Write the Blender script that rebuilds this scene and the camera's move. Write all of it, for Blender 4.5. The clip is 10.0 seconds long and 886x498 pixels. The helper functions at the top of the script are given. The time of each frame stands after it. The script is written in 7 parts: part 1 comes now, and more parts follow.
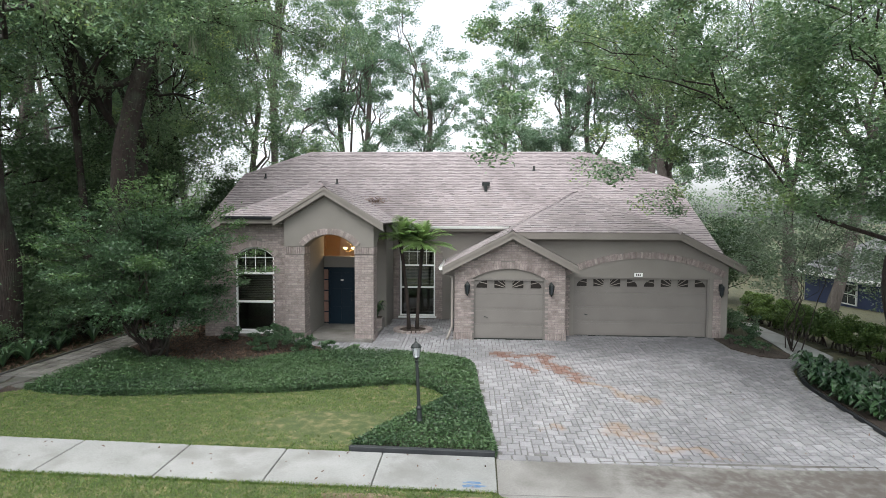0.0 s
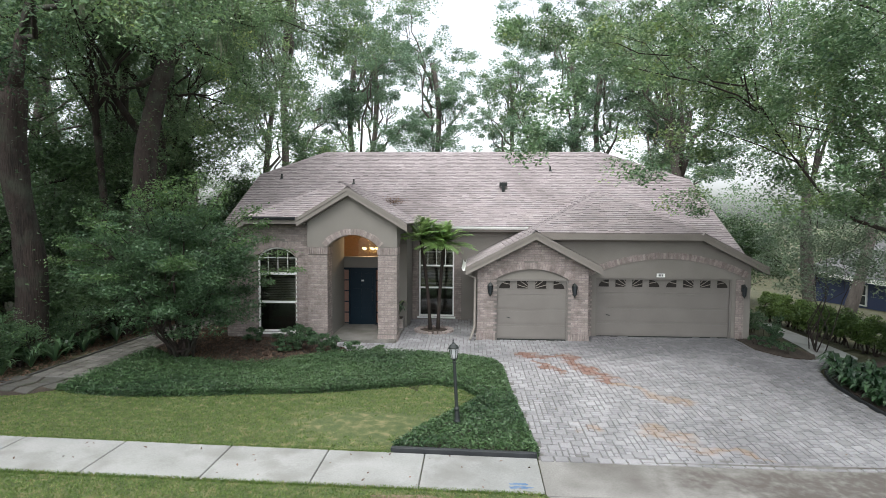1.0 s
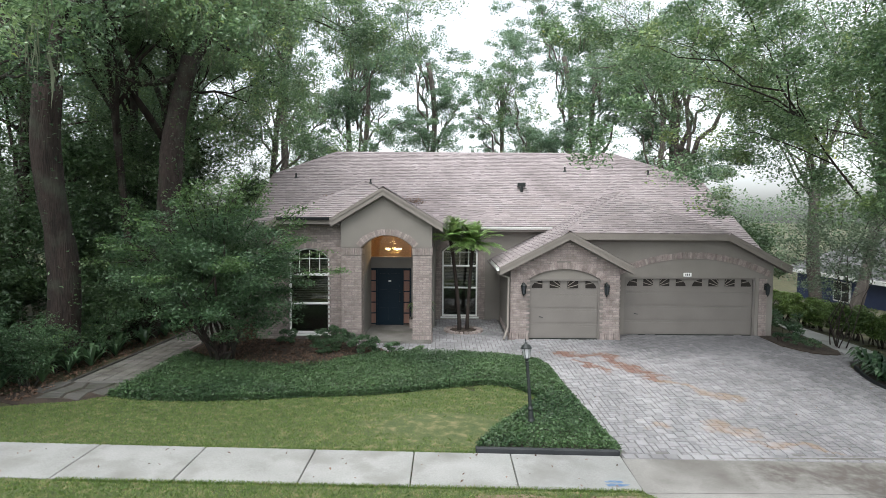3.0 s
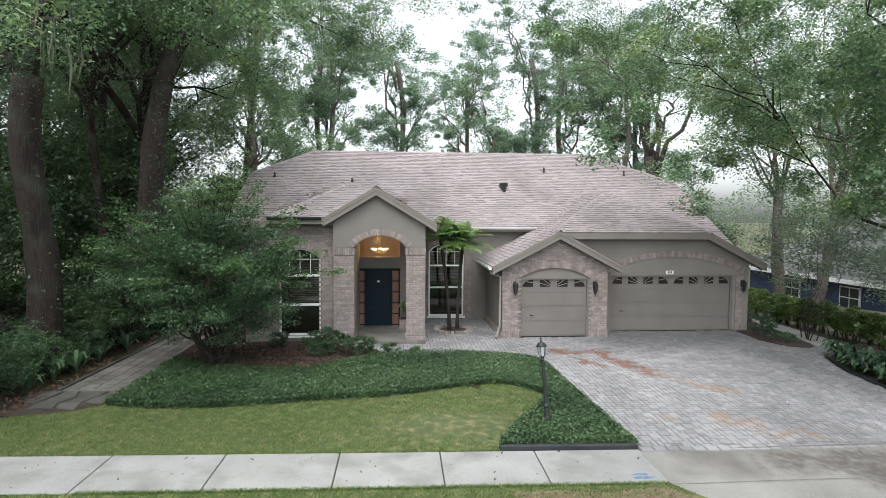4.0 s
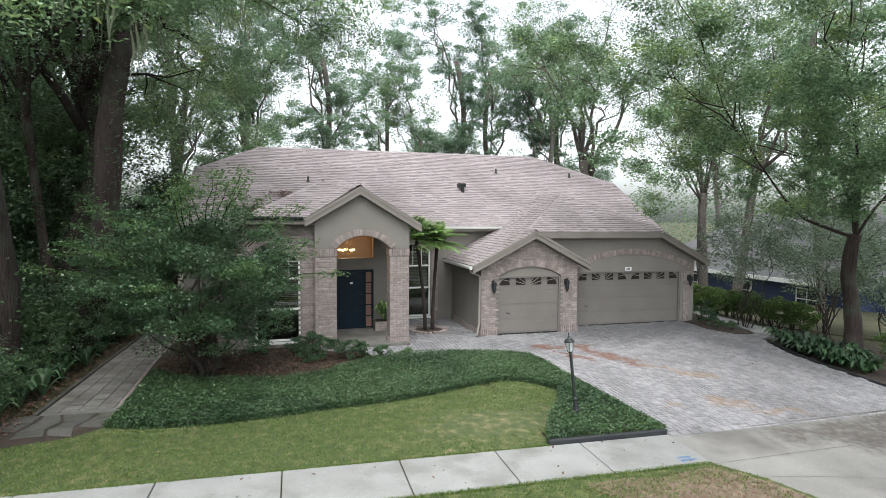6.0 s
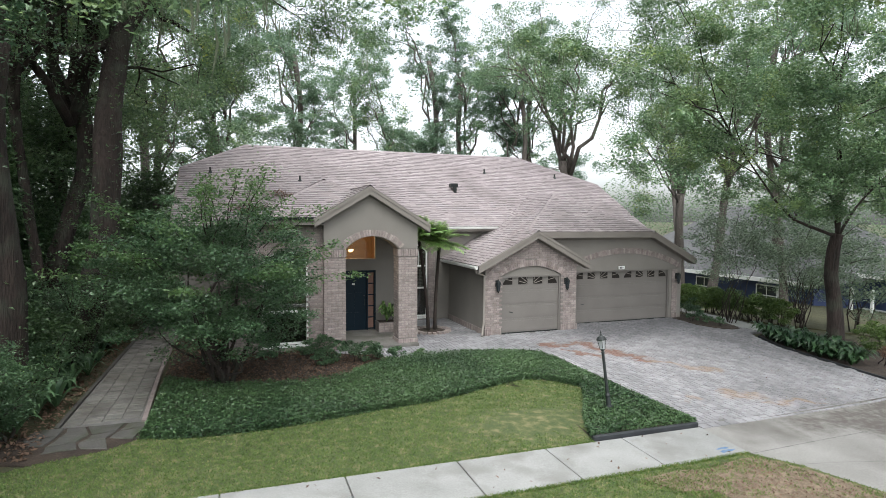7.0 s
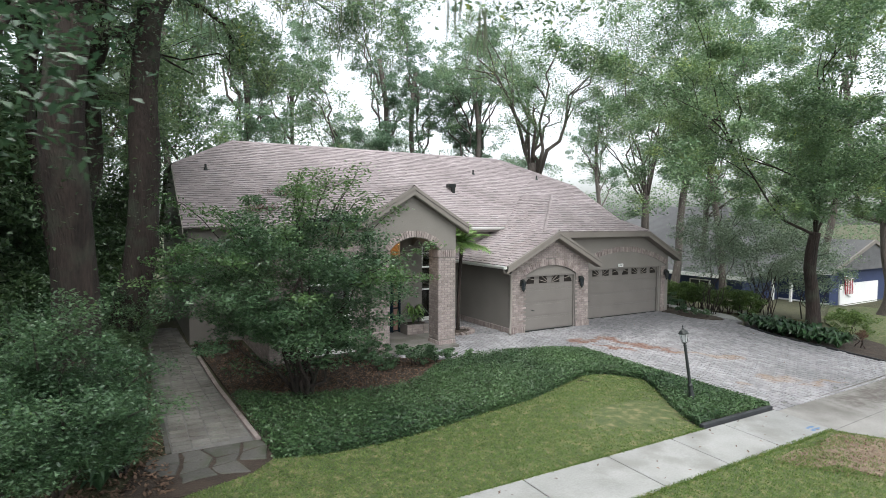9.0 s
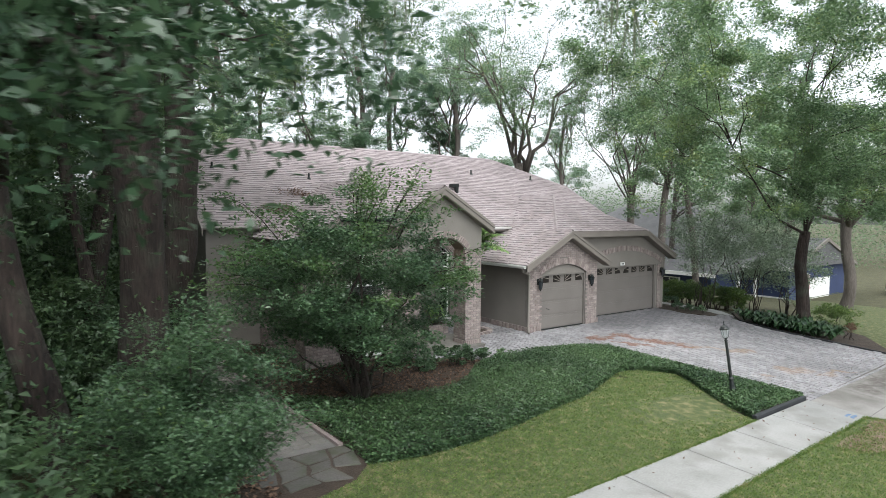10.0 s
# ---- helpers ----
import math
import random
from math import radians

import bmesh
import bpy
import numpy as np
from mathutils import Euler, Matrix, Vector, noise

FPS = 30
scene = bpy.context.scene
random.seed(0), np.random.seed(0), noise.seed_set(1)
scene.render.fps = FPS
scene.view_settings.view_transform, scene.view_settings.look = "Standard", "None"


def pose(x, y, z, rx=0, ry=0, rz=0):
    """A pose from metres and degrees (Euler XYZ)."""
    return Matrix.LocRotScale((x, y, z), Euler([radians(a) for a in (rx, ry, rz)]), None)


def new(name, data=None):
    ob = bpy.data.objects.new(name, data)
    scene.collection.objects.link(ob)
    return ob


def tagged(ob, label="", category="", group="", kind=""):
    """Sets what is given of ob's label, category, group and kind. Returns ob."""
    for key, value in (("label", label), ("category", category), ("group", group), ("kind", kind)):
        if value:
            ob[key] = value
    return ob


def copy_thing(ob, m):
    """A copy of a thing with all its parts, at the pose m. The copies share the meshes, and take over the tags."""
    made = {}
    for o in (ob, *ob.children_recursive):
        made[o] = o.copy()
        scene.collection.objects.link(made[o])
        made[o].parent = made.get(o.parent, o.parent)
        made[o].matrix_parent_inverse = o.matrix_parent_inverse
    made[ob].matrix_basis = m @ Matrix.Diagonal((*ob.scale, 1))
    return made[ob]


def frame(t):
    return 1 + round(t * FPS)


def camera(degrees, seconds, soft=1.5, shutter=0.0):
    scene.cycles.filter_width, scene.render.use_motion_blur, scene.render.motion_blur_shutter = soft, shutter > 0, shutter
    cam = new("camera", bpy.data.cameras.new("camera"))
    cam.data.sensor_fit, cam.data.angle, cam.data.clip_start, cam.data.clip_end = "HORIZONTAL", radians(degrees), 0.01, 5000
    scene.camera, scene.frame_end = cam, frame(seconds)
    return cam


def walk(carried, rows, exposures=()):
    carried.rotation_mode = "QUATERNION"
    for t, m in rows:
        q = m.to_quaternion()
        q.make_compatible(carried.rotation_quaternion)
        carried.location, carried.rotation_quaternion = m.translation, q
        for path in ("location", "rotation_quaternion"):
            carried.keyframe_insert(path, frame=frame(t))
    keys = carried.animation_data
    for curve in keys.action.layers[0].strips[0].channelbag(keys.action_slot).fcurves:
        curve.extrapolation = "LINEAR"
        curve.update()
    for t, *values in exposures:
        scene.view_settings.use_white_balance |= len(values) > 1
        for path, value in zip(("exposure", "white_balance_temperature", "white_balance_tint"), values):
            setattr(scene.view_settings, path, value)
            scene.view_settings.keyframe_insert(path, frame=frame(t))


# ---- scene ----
cam = camera(76.9, 10.0, soft=0.8, shutter=0.4)
METRES, EYE, TILT, LEAN, TURN = 15.74, 4.166, 0.0, 0.0, 3.2
ROWS = [
    (0.0, 0.0, 0.0, 0.0, 0.02, -3.26, -0.29),
    (0.5, -0.0228, 0.001, 0.0006, 0.01, -3.26, -0.3),
    (1.0, -0.05, 0.0011, 0.0009, -0.01, -3.27, -0.32),
    (1.5, -0.0781, 0.001, 0.001, -0.01, -3.27, -0.33),
    (2.0, -0.1116, 0.0012, 0.0014, -0.54, -3.28, -0.34),
    (2.5, -0.1456, 0.0014, 0.0016, -1.39, -3.29, -0.37),
    (4.0, -0.2647, 0.011, 0.0008, -7.56, -3.27, -0.34),
    (4.5, -0.3055, 0.0182, 0.0007, -10.33, -3.27, -0.37),
    (5.0, -0.3509, 0.0282, 0.0002, -13.23, -3.25, -0.4),
    (5.5, -0.3948, 0.0396, -0.0003, -15.77, -3.22, -0.37),
    (7.0, -0.5515, 0.095, 0.0003, -23.11, -3.22, -0.37),
    (7.5, -0.608, 0.1204, -0.0002, -25.44, -3.19, -0.35),
    (8.0, -0.6706, 0.1529, -0.0003, -28.03, -3.18, -0.35),
    (8.5, -0.7303, 0.1865, -0.0001, -30.43, -3.17, -0.31),
    (9.0, -0.7962, 0.2268, 0.0011, -33.04, -3.21, -0.31),
    (9.5, -0.8583, 0.2688, 0.0015, -35.52, -3.23, -0.31),
    (10.0, -0.9235, 0.3185, 0.0018, -38.19, -3.25, -0.32),
]
walk(cam, [(t, pose(0, 0, EYE, TILT, LEAN, TURN) @ pose(METRES * x, METRES * y, METRES * z, 90 + pitch, roll, yaw)) for t, x, y, z, yaw, pitch, roll in ROWS],
     exposures=[(0.0, 1.5, 6300, 7.0), (10.0, 1.5, 6300, 7.0)])

# ---------------------------------------------------------------- light
SUN_EL, SUN_ROT = 58.0, 200.0
world = bpy.data.worlds.new("overcast_sky")
scene.world = world
world.use_nodes = True
wn, wl = world.node_tree.nodes, world.node_tree.links
sky = wn.new("ShaderNodeTexSky")
sky.sky_type, sky.sun_disc = "NISHITA", False
sky.sun_elevation, sky.sun_rotation = radians(SUN_EL), radians(SUN_ROT)
sky.air_density, sky.dust_density, sky.ozone_density = 1.0, 4.0, 1.0
cloud = wn.new("ShaderNodeHueSaturation")          # a closed white cloud layer takes the blue out
cloud.inputs["Saturation"].default_value = 0.22
cloud.inputs["Value"].default_value = 1.0
wl.new(sky.outputs["Color"], cloud.inputs["Color"])
wl.new(cloud.outputs["Color"], wn["Background"].inputs["Color"])
wn["Background"].inputs["Strength"].default_value = 0.15
sun_data = bpy.data.lights.new("sun", "SUN")
sun_data.energy, sun_data.angle, sun_data.color = 0.7, radians(25), (1.0, 0.96, 0.9)
sun = new("sun", sun_data)
sun.matrix_world = pose(0, 0, 30, 90 - SUN_EL, 0, 180 - SUN_ROT + 180)

# ---------------------------------------------------------------- materials
def rgba(c):
    return (*c, 1.0)


def surface(name, a, b, scale=3.0, fine=60.0, rough=0.8, bump=0.15, metal=0.0, spread=0.0, spec=0.4, stain=None, stain_scale=0.5, stain_at=0.6, stretch=1.0, depth=0.01):
    """Two colours mixed by coarse and fine noise in world space, with fine relief. spread: how far pieces differ in value."""
    m = bpy.data.materials.new(name)
    m.use_nodes = True
    n, l = m.node_tree.nodes, m.node_tree.links
    out = n["Principled BSDF"]
    geo = n.new("ShaderNodeNewGeometry")
    big, small = n.new("ShaderNodeTexNoise"), n.new("ShaderNodeTexNoise")
    place = geo.outputs["Position"]
    if stretch != 1.0:                                # grain drawn out upwards
        draw = n.new("ShaderNodeVectorMath")
        draw.operation = "MULTIPLY"
        draw.inputs[1].default_value = (1, 1, stretch)
        l.new(place, draw.inputs[0])
        place = draw.outputs[0]
    for tex, sc, de in ((big, scale, 4.0), (small, fine, 3.0)):
        tex.inputs["Scale"].default_value, tex.inputs["Detail"].default_value = sc, de
        l.new(place, tex.inputs["Vector"])
    both = n.new("ShaderNodeMath")
    both.operation = "MULTIPLY_ADD"
    both.inputs[1].default_value = 0.55
    l.new(small.outputs["Fac"], both.inputs[0])
    half = n.new("ShaderNodeMath")
    half.operation = "MULTIPLY"
    half.inputs[1].default_value = 0.6
    l.new(big.outputs["Fac"], half.inputs[0])
    l.new(half.outputs[0], both.inputs[2])
    ramp = n.new("ShaderNodeMapRange")
    ramp.inputs["From Min"].default_value, ramp.inputs["From Max"].default_value = 0.38, 0.78
    l.new(both.outputs[0], ramp.inputs["Value"])
    mix = n.new("ShaderNodeMix")
    mix.data_type = "RGBA"
    mix.inputs[6].default_value, mix.inputs[7].default_value = rgba(a), rgba(b)
    l.new(ramp.outputs[0], mix.inputs[0])
    colour = mix.outputs[2]
    if stain:
        spot = n.new("ShaderNodeTexNoise")
        spot.inputs["Scale"].default_value, spot.inputs["Detail"].default_value = stain_scale, 5.0
        l.new(geo.outputs["Position"], spot.inputs["Vector"])
        cut = n.new("ShaderNodeMapRange")
        cut.inputs["From Min"].default_value, cut.inputs["From Max"].default_value = stain_at - 0.1, stain_at + 0.14
        l.new(spot.outputs["Fac"], cut.inputs["Value"])
        over = n.new("ShaderNodeMix")
        over.data_type = "RGBA"
        over.inputs[7].default_value = rgba(stain)
        l.new(cut.outputs[0], over.inputs[0])
        l.new(colour, over.inputs[6])
        colour = over.outputs[2]
    if spread:
        info = n.new("ShaderNodeObjectInfo")
        add = n.new("ShaderNodeMath")
        l.new(info.outputs["Random"], add.inputs[0])
        l.new(geo.outputs["Random Per Island"], add.inputs[1])
        fr = n.new("ShaderNodeMath")
        fr.operation = "FRACT"
        l.new(add.outputs[0], fr.inputs[0])
        val = n.new("ShaderNodeMapRange")
        val.inputs["To Min"].default_value, val.inputs["To Max"].default_value = 1 - spread, 1 + spread
        l.new(fr.outputs[0], val.inputs["Value"])
        hsv = n.new("ShaderNodeHueSaturation")
        l.new(val.outputs[0], hsv.inputs["Value"])
        hue = n.new("ShaderNodeMapRange")
        hue.inputs["To Min"].default_value, hue.inputs["To Max"].default_value = 0.5 - 0.06 * spread, 0.5 + 0.06 * spread
        fr2 = n.new("ShaderNodeMath")
        fr2.operation = "MULTIPLY"
        fr2.inputs[1].default_value = 7.31
        fr3 = n.new("ShaderNodeMath")
        fr3.operation = "FRACT"
        l.new(fr.outputs[0], fr2.inputs[0])
        l.new(fr2.outputs[0], fr3.inputs[0])
        l.new(fr3.outputs[0], hue.inputs["Value"])
        l.new(hue.outputs[0], hsv.inputs["Hue"])
        l.new(colour, hsv.inputs["Color"])
        colour = hsv.outputs["Color"]
    l.new(colour, out.inputs["Base Color"])
    out.inputs["Roughness"].default_value, out.inputs["Metallic"].default_value = rough, metal
    out.inputs["Specular IOR Level"].default_value = spec
    if bump:
        bp = n.new("ShaderNodeBump")
        bp.inputs["Strength"].default_value, bp.inputs["Distance"].default_value = bump, depth
        l.new(small.outputs["Fac"], bp.inputs["Height"])
        l.new(bp.outputs["Normal"], out.inputs["Normal"])
    return m


def leaf_matter(name, a, b, c=None, glow=0.35, rough=0.45, at=0.93, fresh=0.0, gloss=0.4, patch_scale=0.45):
    """Leaves: each island takes its own green between a and b; light passes through in part."""
    m = bpy.data.materials.new(name)
    m.use_nodes = True
    n, l = m.node_tree.nodes, m.node_tree.links
    geo = n.new("ShaderNodeNewGeometry")
    ramp = n.new("ShaderNodeValToRGB")
    ramp.color_ramp.elements[0].color, ramp.color_ramp.elements[1].color = rgba(a), rgba(b)
    if c:
        e = ramp.color_ramp.elements.new(at)
        e.color = rgba(b)
        ramp.color_ramp.elements[-1].color = rgba(c)
    patch = n.new("ShaderNodeTexNoise")
    patch.inputs["Scale"].default_value = patch_scale
    l.new(geo.outputs["Position"], patch.inputs["Vector"])
    mad = n.new("ShaderNodeMath")
    mad.operation = "MULTIPLY_ADD"
    mad.inputs[1].default_value = 0.6
    l.new(geo.outputs["Random Per Island"], mad.inputs[0])
    sh = n.new("ShaderNodeMapRange")
    sh.inputs["From Min"].default_value, sh.inputs["From Max"].default_value = 0.35, 0.65
    sh.inputs["To Max"].default_value = 0.4
    l.new(patch.outputs["Fac"], sh.inputs["Value"])
    l.new(sh.outputs[0], mad.inputs[2])
    l.new(mad.outputs[0], ramp.inputs["Fac"])
    out = n["Principled BSDF"]
    tint = n.new("ShaderNodeHueSaturation")          # younger, yellower boughs here and there
    young = n.new("ShaderNodeTexNoise")
    young.inputs["Scale"].default_value, young.inputs["Detail"].default_value = 0.6, 2.0
    l.new(geo.outputs["Position"], young.inputs["Vector"])
    for socket, top in (("Hue", 0.5 - 0.06 * fresh), ("Value", 1.0 + 0.35 * fresh), ("Saturation", 1.0 + 0.25 * fresh)):
        rng_ = n.new("ShaderNodeMapRange")
        rng_.inputs["From Min"].default_value, rng_.inputs["From Max"].default_value = 0.52, 0.68
        rng_.inputs["To Min"].default_value, rng_.inputs["To Max"].default_value = (0.5 if socket == "Hue" else 1.0), top
        l.new(young.outputs["Fac"], rng_.inputs["Value"])
        l.new(rng_.outputs[0], tint.inputs[socket])
    l.new(ramp.outputs["Color"], tint.inputs["Color"])
    l.new(tint.outputs["Color"], out.inputs["Base Color"])
    out.inputs["Roughness"].default_value = rough
    out.inputs["Specular IOR Level"].default_value = gloss
    tr = n.new("ShaderNodeBsdfTranslucent")
    warm = n.new("ShaderNodeHueSaturation")
    warm.inputs["Hue"].default_value, warm.inputs["Value"].default_value = 0.48, 1.5
    l.new(tint.outputs["Color"], warm.inputs["Color"])
    l.new(warm.outputs["Color"], tr.inputs["Color"])
    mix = n.new("ShaderNodeMixShader")
    mix.inputs[0].default_value = glow
    l.new(out.outputs[0], mix.inputs[1])
    l.new(tr.outputs[0], mix.inputs[2])
    l.new(mix.outputs[0], n["Material Output"].inputs["Surface"])
    return m


def glassy(name, colour=(0.03, 0.035, 0.04), rough=0.05, clear=0.0):
    m = bpy.data.materials.new(name)
    m.use_nodes = True
    p = m.node_tree.nodes["Principled BSDF"]
    p.inputs["Base Color"].default_value = rgba(colour)
    p.inputs["Roughness"].default_value = rough
    p.inputs["Transmission Weight"].default_value = clear
    p.inputs["IOR"].default_value = 1.45
    return m


def shining(name, colour, strength):
    m = bpy.data.materials.new(name)
    m.use_nodes = True
    p = m.node_tree.nodes["Principled BSDF"]
    p.inputs["Base Color"].default_value = rgba((0.9, 0.85, 0.75))
    p.inputs["Emission Color"].default_value = rgba(colour)
    p.inputs["Emission Strength"].default_value = strength
    return m


M_CONCRETE = surface("concrete", (0.18, 0.18, 0.172), (0.27, 0.27, 0.262), 1.2, 40, 0.9, 0.2, stain=(0.15, 0.145, 0.135), stain_scale=1.3, stain_at=0.6)
M_APRON = surface("stained_concrete", (0.145, 0.138, 0.128), (0.25, 0.243, 0.228), 0.6, 40, 0.85, 0.2, stain=(0.09, 0.082, 0.073), stain_scale=0.55, stain_at=0.6)
M_JOINT = surface("joint_sand", (0.095, 0.09, 0.087), (0.155, 0.147, 0.14), 4, 80, 0.95, 0.3)
M_PAVER = surface("paver", (0.17, 0.166, 0.172), (0.295, 0.287, 0.295), 1.1, 50, 0.85, 0.35, spread=0.15, stain=(0.13, 0.125, 0.13), stain_scale=0.28, stain_at=0.6)
M_BRICK = surface("pale_brick", (0.17, 0.137, 0.126), (0.33, 0.283, 0.265), 6, 45, 0.9, 0.4, spread=0.17)
M_MORTAR = surface("mortar", (0.14, 0.126, 0.116), (0.205, 0.188, 0.175), 4, 90, 0.95, 0.4)
M_STUCCO = surface("taupe_stucco", (0.168, 0.155, 0.138), (0.21, 0.195, 0.176), 1.0, 120, 0.92, 0.35)
M_TRIM = surface("taupe_trim_paint", (0.165, 0.147, 0.13), (0.21, 0.19, 0.168), 1.5, 60, 0.6, 0.08)
M_GDOOR = surface("garage_door_paint", (0.135, 0.123, 0.112), (0.17, 0.156, 0.143), 1.2, 50, 0.55, 0.05)
M_SHINGLE = surface("asphalt_shingle", (0.2, 0.171, 0.174), (0.315, 0.274, 0.277), 0.6, 70, 0.95, 0.5, spread=0.13, stain=(0.165, 0.138, 0.14), stain_scale=0.35, stain_at=0.64)
M_SHINGLE_SHADOW_EDGE = surface("asphalt_shingle_shadow_edge", (0.105, 0.088, 0.09), (0.16, 0.138, 0.14), 2, 70, 0.95, 0.3)
M_FELT = surface("roof_underlay", (0.15, 0.13, 0.12), (0.2, 0.18, 0.17), 2, 40, 0.95, 0.1)
M_GUTTER = surface("white_gutter_metal", (0.62, 0.62, 0.6), (0.75, 0.75, 0.73), 2, 40, 0.4, 0.03)
M_WHITE = surface("white_paint", (0.68, 0.68, 0.66), (0.8, 0.8, 0.78), 2, 40, 0.5, 0.04)
M_NAVY = surface("navy_door_paint", (0.002, 0.01, 0.018), (0.0032, 0.014, 0.025), 2, 40, 0.5, 0.05, spec=0.2)
M_BLUE = surface("dark_blue_siding", (0.025, 0.036, 0.085), (0.036, 0.052, 0.118), 1, 40, 0.7, 0.1)
M_BLACK = surface("black_iron", (0.008, 0.011, 0.011), (0.016, 0.02, 0.019), 4, 60, 0.45, 0.1)
M_EDGING = surface("black_edging", (0.012, 0.014, 0.016), (0.03, 0.032, 0.035), 4, 60, 0.7, 0.15)
M_BARK = surface("oak_bark", (0.011, 0.008, 0.0068), (0.05, 0.036, 0.03), 4, 30, 0.95, 1.0, depth=0.06, stain=(0.05, 0.055, 0.04), stain_scale=1.5, stain_at=0.6, stretch=0.14)
M_PALE_BARK = surface("grey_bark", (0.055, 0.046, 0.04), (0.135, 0.118, 0.105), 4, 30, 0.95, 0.9, depth=0.05, stretch=0.14)
M_SOIL = surface("leaf_litter_soil", (0.02, 0.015, 0.011), (0.06, 0.042, 0.031), 3, 30, 0.98, 0.8, depth=0.03)
M_FLAG = surface("flagstone", (0.055, 0.052, 0.046), (0.11, 0.105, 0.098), 2, 40, 0.9, 0.4, spread=0.2, stain=(0.045, 0.05, 0.03), stain_scale=2.0, stain_at=0.55)
M_TURF = surface("turf_soil", (0.04, 0.064, 0.02), (0.105, 0.116, 0.044), 5.0, 60, 0.98, 0.8, stain=(0.2, 0.165, 0.09), stain_scale=5.0, stain_at=0.62, depth=0.03)
M_WOODSFLOOR = surface("woodland_floor", (0.03, 0.032, 0.015), (0.08, 0.075, 0.035), 1.2, 20, 0.98, 0.8, depth=0.04)
M_ASPHALT = surface("asphalt", (0.04, 0.04, 0.042), (0.065, 0.065, 0.065), 1.5, 90, 0.9, 0.4)
M_PATH = surface("path_paver", (0.10, 0.093, 0.084), (0.185, 0.175, 0.162), 2.0, 50, 0.88, 0.4, spread=0.2, stain=(0.075, 0.07, 0.055), stain_scale=0.9, stain_at=0.58)
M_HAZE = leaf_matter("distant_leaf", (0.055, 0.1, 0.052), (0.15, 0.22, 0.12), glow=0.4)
M_GLASS = glassy("dark_window_glass")
M_DARKGLASS = surface("dim_garage_glass", (0.012, 0.01, 0.009), (0.022, 0.018, 0.016), 3, 40, 0.3, 0.0, spec=0.25)
M_LAMPGLASS = glassy("clear_lamp_glass", (0.75, 0.78, 0.8), 0.12, 0.6)
M_FOYER = surface("warm_foyer_paint", (0.34, 0.19, 0.1), (0.39, 0.23, 0.125), 1, 30, 0.8, 0.05)
M_BULB = shining("lit_bulb", (1.0, 0.60, 0.24), 4.0)
M_LEAF_OAK = leaf_matter("oak_leaf", (0.03, 0.072, 0.036), (0.165, 0.27, 0.125), (0.29, 0.36, 0.11), glow=0.32, rough=0.36, fresh=0.9, gloss=0.6)
M_LEAF_DARK = leaf_matter("dark_leaf", (0.045, 0.09, 0.046), (0.16, 0.245, 0.12), glow=0.42, rough=0.4, fresh=0.4, gloss=0.55)
# far trees: distance haze put into the colour as lifted, bluer darks
M_LEAF_FAR = leaf_matter("hazed_far_leaf", (0.06, 0.11, 0.074), (0.165, 0.25, 0.155), glow=0.48, fresh=0.6)
M_LEAF_SHRUB = leaf_matter("shrub_leaf", (0.014, 0.042, 0.021), (0.105, 0.185, 0.088), (0.16, 0.245, 0.075), rough=0.33, fresh=0.3, gloss=0.5)
M_IVY = leaf_matter("groundcover_leaf", (0.01, 0.034, 0.014), (0.092, 0.16, 0.062), glow=0.2, rough=0.38, gloss=0.42)
M_BROAD = leaf_matter("broad_leaf", (0.01, 0.03, 0.013), (0.04, 0.085, 0.03), glow=0.15, rough=0.3, gloss=0.5)
M_HEDGE = leaf_matter("hedge_leaf", (0.022, 0.055, 0.017), (0.135, 0.21, 0.05), glow=0.3)
M_PALM = leaf_matter("palm_leaf", (0.09, 0.18, 0.055), (0.25, 0.38, 0.13), glow=0.45)
M_GRASS = leaf_matter("grass_blade", (0.036, 0.084, 0.016), (0.122, 0.182, 0.044), (0.29, 0.24, 0.13), glow=0.28, rough=0.6, at=0.72, patch_scale=8.0)
M_DRY = leaf_matter("dry_leaf", (0.06, 0.036, 0.024), (0.19, 0.12, 0.08), glow=0.1, rough=0.8)
M_MOSS = leaf_matter("hanging_moss", (0.07, 0.085, 0.055), (0.16, 0.18, 0.12), glow=0.4, rough=0.9)
M_DRYSOIL = surface("bare_dry_soil", (0.085, 0.062, 0.04), (0.22, 0.17, 0.12), 7.0, 40, 0.98, 0.7, depth=0.02)
M_GREYROOF = surface("grey_shingle", (0.075, 0.075, 0.078), (0.125, 0.125, 0.128), 1.5, 50, 0.95, 0.4, spread=0.1)

RUST = (((0.75, 17.1), (2.2, 16.95), 0.34), ((1.9, 16.95), (3.0, 14.7), 0.36), ((1.1, 16.4), (1.7, 15.4), 0.22))
WASH = (((3.0, 14.7), (4.4, 13.3), 0.3), ((1.5, 11.75), (1.7, 11.7), 0.28), ((2.75, 11.8), (3.5, 11.5), 0.42), ((3.1, 11.05), (4.6, 10.8), 0.22))


